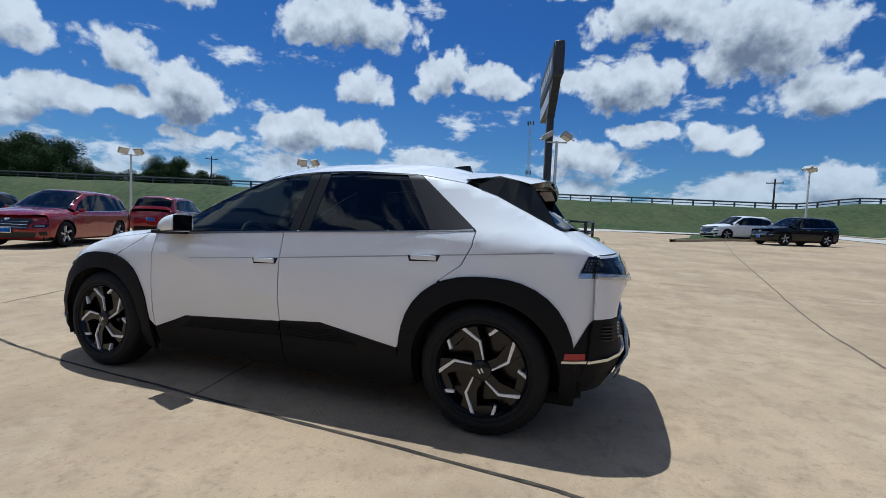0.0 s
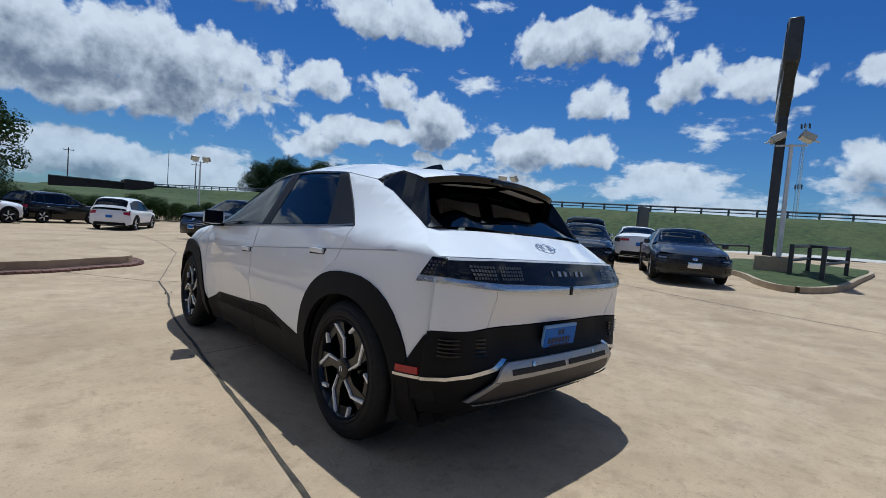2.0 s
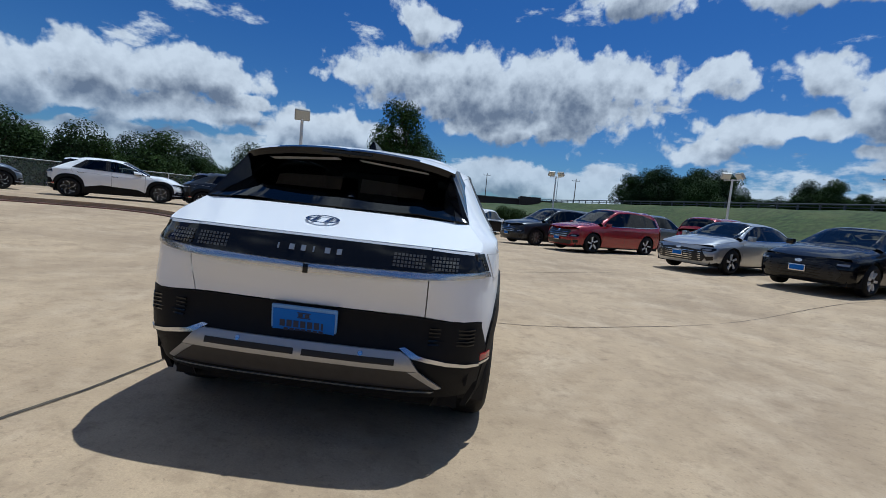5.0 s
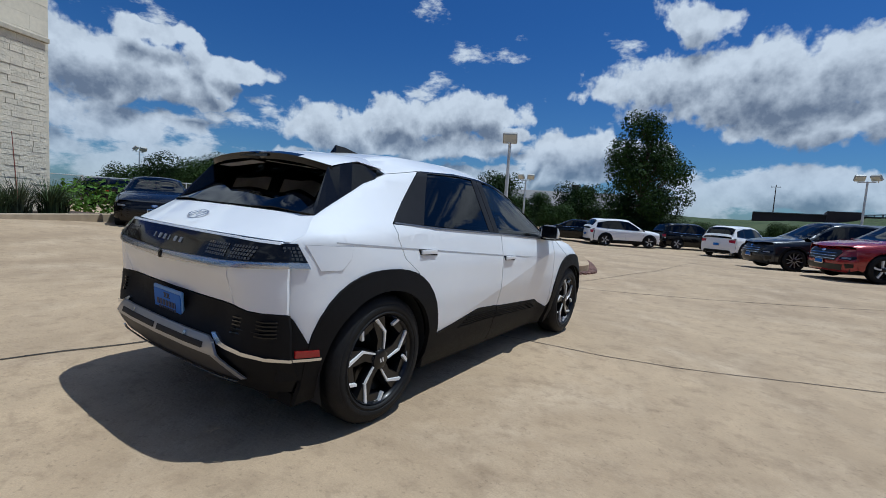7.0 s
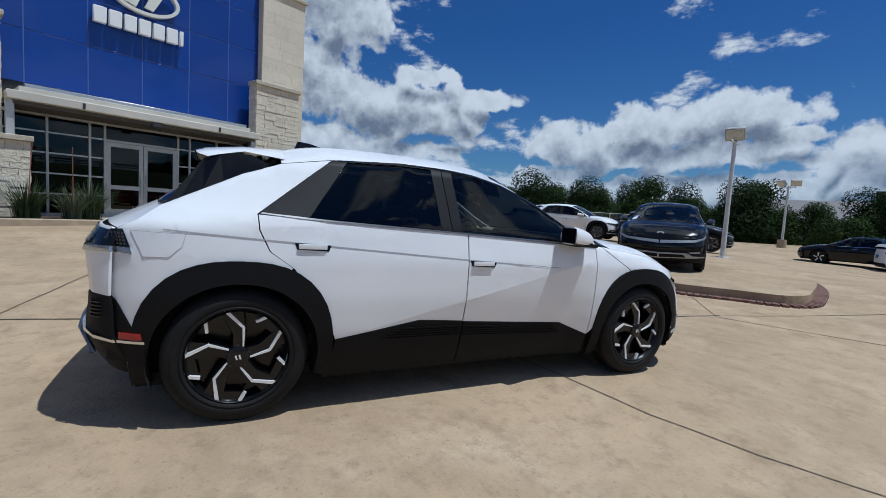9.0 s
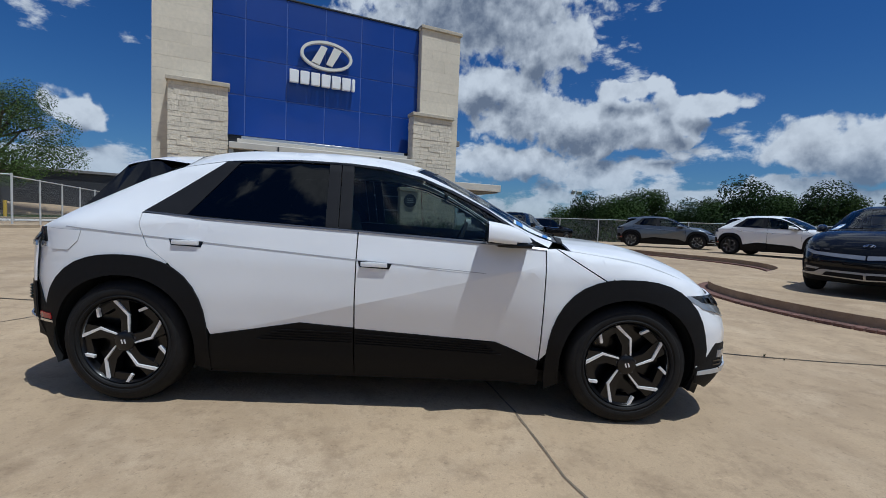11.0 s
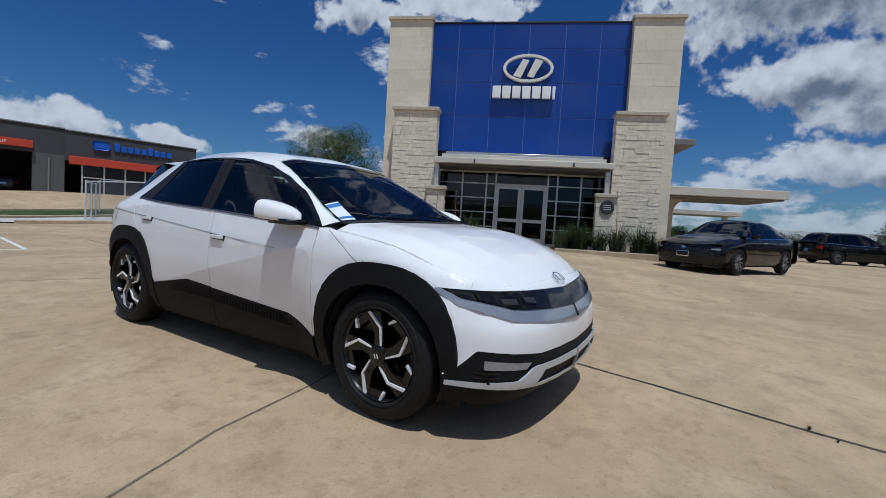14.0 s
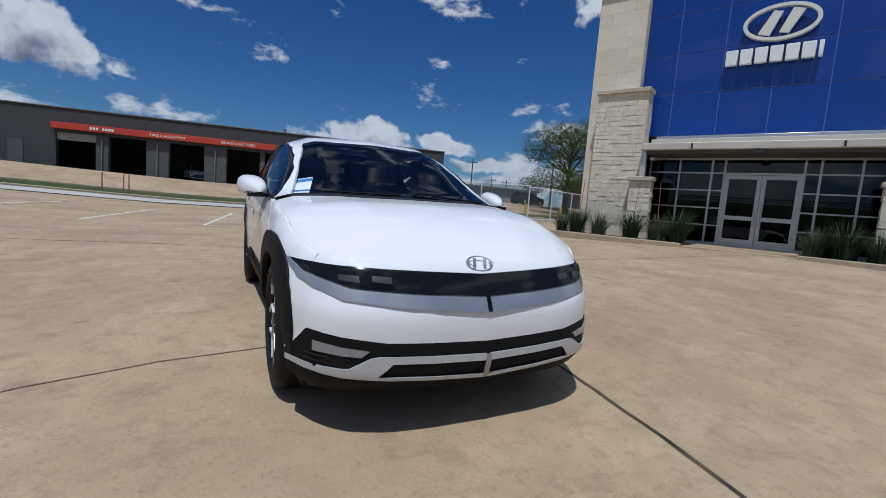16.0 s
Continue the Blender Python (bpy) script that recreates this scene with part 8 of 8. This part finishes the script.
def trunk_bm(h, r, blobs, seed):
    rnd = random.Random(seed)
    bm = bmesh.new()
    pts = [Vector((0, 0, -0.3))]
    for k in range(1, 6):
        pts.append(Vector((rnd.uniform(-0.05, 0.05) * h * 0.3, rnd.uniform(-0.05, 0.05) * h * 0.3, h * k / 5)))
    for k in range(5):
        add_tube(bm, pts[k], pts[k + 1], r * (1.25 if k == 0 else 1 - 0.16 * k), r * (1 - 0.16 * (k + 1)), 9, False)
    for bx_, by_, bz_, br in blobs:
        s = pts[min(5, max(2, int(5 * (bz_ - br) / h)))]
        add_tube(bm, s, (bx_ * 0.85, by_ * 0.85, bz_), r * 0.42, r * 0.10, 6, False)
    return bm


def blob_set(seed, n, spread, low, high, size):
    rnd = random.Random(seed)
    out = []
    for k in range(n):
        a, d, u = rnd.uniform(0, math.tau), spread * math.sqrt(rnd.random()), rnd.random()
        taper = 1.0 - 0.55 * max(0.0, u - 0.45) / 0.55
        out.append((d * taper * math.cos(a), d * taper * math.sin(a), low + (high - low) * u, size * rnd.uniform(0.7, 1.25)))
    return out


TREES = {}


def tree(x, y, z, kind, scale, turn, label, group="", name="tree"):
    if kind not in TREES:
        n, spread, low, high, size, per, leaf, material, tr = {
            "big": (36, 3.7, 1.6, 11.0, 1.3, 420, 0.115, LEAF, 0.32),
            "round": (16, 2.4, 1.6, 5.2, 1.25, 420, 0.105, LEAF, 0.18),
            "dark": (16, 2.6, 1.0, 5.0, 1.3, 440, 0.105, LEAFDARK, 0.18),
            "wide": (18, 3.4, 1.0, 4.4, 1.35, 420, 0.11, LEAF, 0.20),
            "open": (34, 3.7, 2.8, 8.6, 1.1, 900, 0.055, LEAFPALE, 0.24)}[kind]
        blobs = blob_set(sum(map(ord, kind)), n, spread, low, high, size)
        crown = crown_mesh(sum(map(ord, kind)) + 1, blobs, per, leaf, material)
        bm = trunk_bm(high * 0.8, tr, blobs, 7)
        tm = bpy.data.meshes.new("trunk")
        bm.to_mesh(tm)
        bm.free()
        tm.materials.append(BARK)
        TREES[kind] = (tm, crown)
    t = empty(name, pose(x, y, z, 0, 0, turn) @ (Matrix.Scale(scale, 4) if isinstance(scale, float) else Matrix.Diagonal((*scale, 1))), label, "tree", group)
    for nm, mesh in zip(("trunk", "crown"), TREES[kind]):
        ob = new(nm, mesh)
        ob.parent = t
    return t


tree(-6.2, 41.5, land_z(-6.2, 41.5) - 0.2, "big", 1.0, 0, "large leafy tree with dense dark lower foliage")
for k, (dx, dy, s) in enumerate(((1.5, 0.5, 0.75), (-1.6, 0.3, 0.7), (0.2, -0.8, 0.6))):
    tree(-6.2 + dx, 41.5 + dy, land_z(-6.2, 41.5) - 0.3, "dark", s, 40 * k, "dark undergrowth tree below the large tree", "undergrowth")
rnd = random.Random(5)
for k in range(30):
    az = 19.5 + k * 1.85
    d = 47 + rnd.uniform(-4, 5)
    x, y = seen(az, d, (3.5, 0.0))
    tree(x, y, land_z(x, y) - 0.8 + 0.0, ("round", "dark", "wide")[k % 3], rnd.uniform(0.72, 1.02) * (0.75 if 23 < az < 28 else 1), rnd.uniform(0, 360), "bushy green tree in the belt beyond the lot", "tree belt")
for k in range(9):
    az = -19.8 - k * 1.25
    x, y = seen(az, 112 + rnd.uniform(-5, 5))
    tree(x, y, land_z(x, y) - 0.5, ("round", "dark")[k % 2], rnd.uniform(1.15, 1.5), rnd.uniform(0, 360), "round green tree on the far bank", "bank trees")
for k in range(26):
    az = -23.0 - k * 0.85
    d = (69.0 + rnd.uniform(0, 4) + 3.8) / (-math.sin(radians(az)) * MX + math.cos(radians(az)) * MY)
    x, y = seen(az, d, (-3.3, -2.1))
    size = 1.25 if az > -29.5 else 0.95 if -40.5 < az < -37.5 else rnd.uniform(0.42, 0.62)
    tree(x, y, land_z(x, y) - 0.9, ("dark", "wide", "round")[k % 3], size, rnd.uniform(0, 360), "scrubby tree along the highway bank", "bank scrub")
tree(-30.9, -32.6, land_z(-30.9, -32.6) - 0.3, "open", (1.5, 1.5, 1.04), 30, "open crowned pale green tree behind the fence")
for k in range(7):
    x, y = seen(73 + k * 5, 95 + rnd.uniform(-8, 8))
    tree(x, y, land_z(x, y) - 2.2, "wide", 1.0, rnd.uniform(0, 360), "distant green tree beyond the workshop roof", "distant trees")

BLADE = leaf_mat("blade", (0.055, 0.080, 0.035))
BLADE2 = leaf_mat("blade_pale", (0.11, 0.13, 0.075))


def tuft_mesh(seed, blades, h, spread, material):
    rnd = random.Random(seed)
    verts, faces = [], []
    for _ in range(blades):
        a, lean, L = rnd.uniform(0, math.tau), rnd.uniform(0.15, 1.0), h * rnd.uniform(0.6, 1.1)
        r0 = rnd.uniform(0, spread * 0.35)
        d, s = Vector((math.cos(a), math.sin(a), 0)), Vector((-math.sin(a), math.cos(a), 0)) * 0.012
        prev = None
        for j in range(4):
            t = j / 3
            p = d * (r0 + lean * spread * t * t) + Vector((0, 0, L * (t - 0.35 * lean * t * t)))
            w = s * (1 - 0.85 * t)
            k = len(verts)
            verts += [p - w, p + w]
            if prev is not None:
                faces.append((prev, prev + 1, k + 1, k))
            prev = k
    mesh = bpy.data.meshes.new("blades")
    mesh.from_pydata([tuple(v) for v in verts], [], faces)
    mesh.materials.append(material)
    return mesh


TUFTS = [tuft_mesh(1, 240, 0.85, 0.62, BLADE), tuft_mesh(2, 200, 0.75, 0.55, BLADE2)]
STALK = tube((0, 0, 0), (0.10, 0.02, 1.5), 0.012, 0.006, 6)
stalk_mesh = bpy.data.meshes.new("stalk")
STALK.to_mesh(stalk_mesh)
STALK.free()
stalk_mesh.materials.append(mat("red_stalk", (0.30, 0.10, 0.07), 0.8))
rnd = random.Random(11)
for u, n, k in [(-2.7, -11.4, 0), (-1.9, -11.2, 1), (-1.0, -11.4, 0), (-0.2, -11.2, 1), (0.2, -11.7, 0), (3.3, -11.3, 1), (3.9, -11.5, 0), (4.5, -11.3, 0), (5.1, -11.5, 1), (5.7, -11.3, 0), (6.2, -11.6, 0), (-3.3, -11.6, 1), (3.6, -11.9, 0)]:
    t = empty("ornamental_grass", SHOW @ pose(-u, n, FLOORZ + 0.01, 0, 0, rnd.uniform(0, 360)) @ Matrix.Scale(rnd.uniform(0.95, 1.35), 4), "spiky green clump of ornamental grass in the bed", "plant", "bed plants")
    ob = new("blades", TUFTS[k])
    ob.parent = t
    if u in (-1.0, -0.2, 5.1, -2.7):
        st = new("stalk", stalk_mesh)
        st.parent = t
for x, y, s in ((-0.70, 3.58, 0.035), (-0.60, 3.7, 0.025)):
    t = empty("weed", pose(x, y, lot_z(x, y) + 0.003) @ Matrix.Scale(s, 4), "tiny weed growing in the concrete joint", "plant", "joint weeds")
    ob = new("blades", TUFTS[0])
    ob.parent = t
hedge = crown_mesh(77, [(k * 0.7, random.Random(k).uniform(-0.2, 0.2), 0.5, 0.65) for k in range(5)], 420, 0.09, leaf_mat("hedge_leaf", (0.10, 0.19, 0.03)))
hb = empty("shrub", SHOW @ pose(-8.6, -14.0, 0.40), "bright green clipped shrub beside the showroom", "plant")
ob = new("foliage", hedge)
ob.parent = hb
ob.rotation_euler = (0, 0, radians(90))
for k in range(10):
    x, y = -2.0 + k * 1.2, 36.0 + rnd.uniform(-1, 1)
    t = empty("bush", pose(x, y, land_z(x, y)) @ Matrix.Scale(rnd.uniform(0.25, 0.4), 4), "low ragged bush at the lot edge", "plant", "edge bushes")
    ob = new("foliage", TREES["wide"][1])
    ob.parent = t
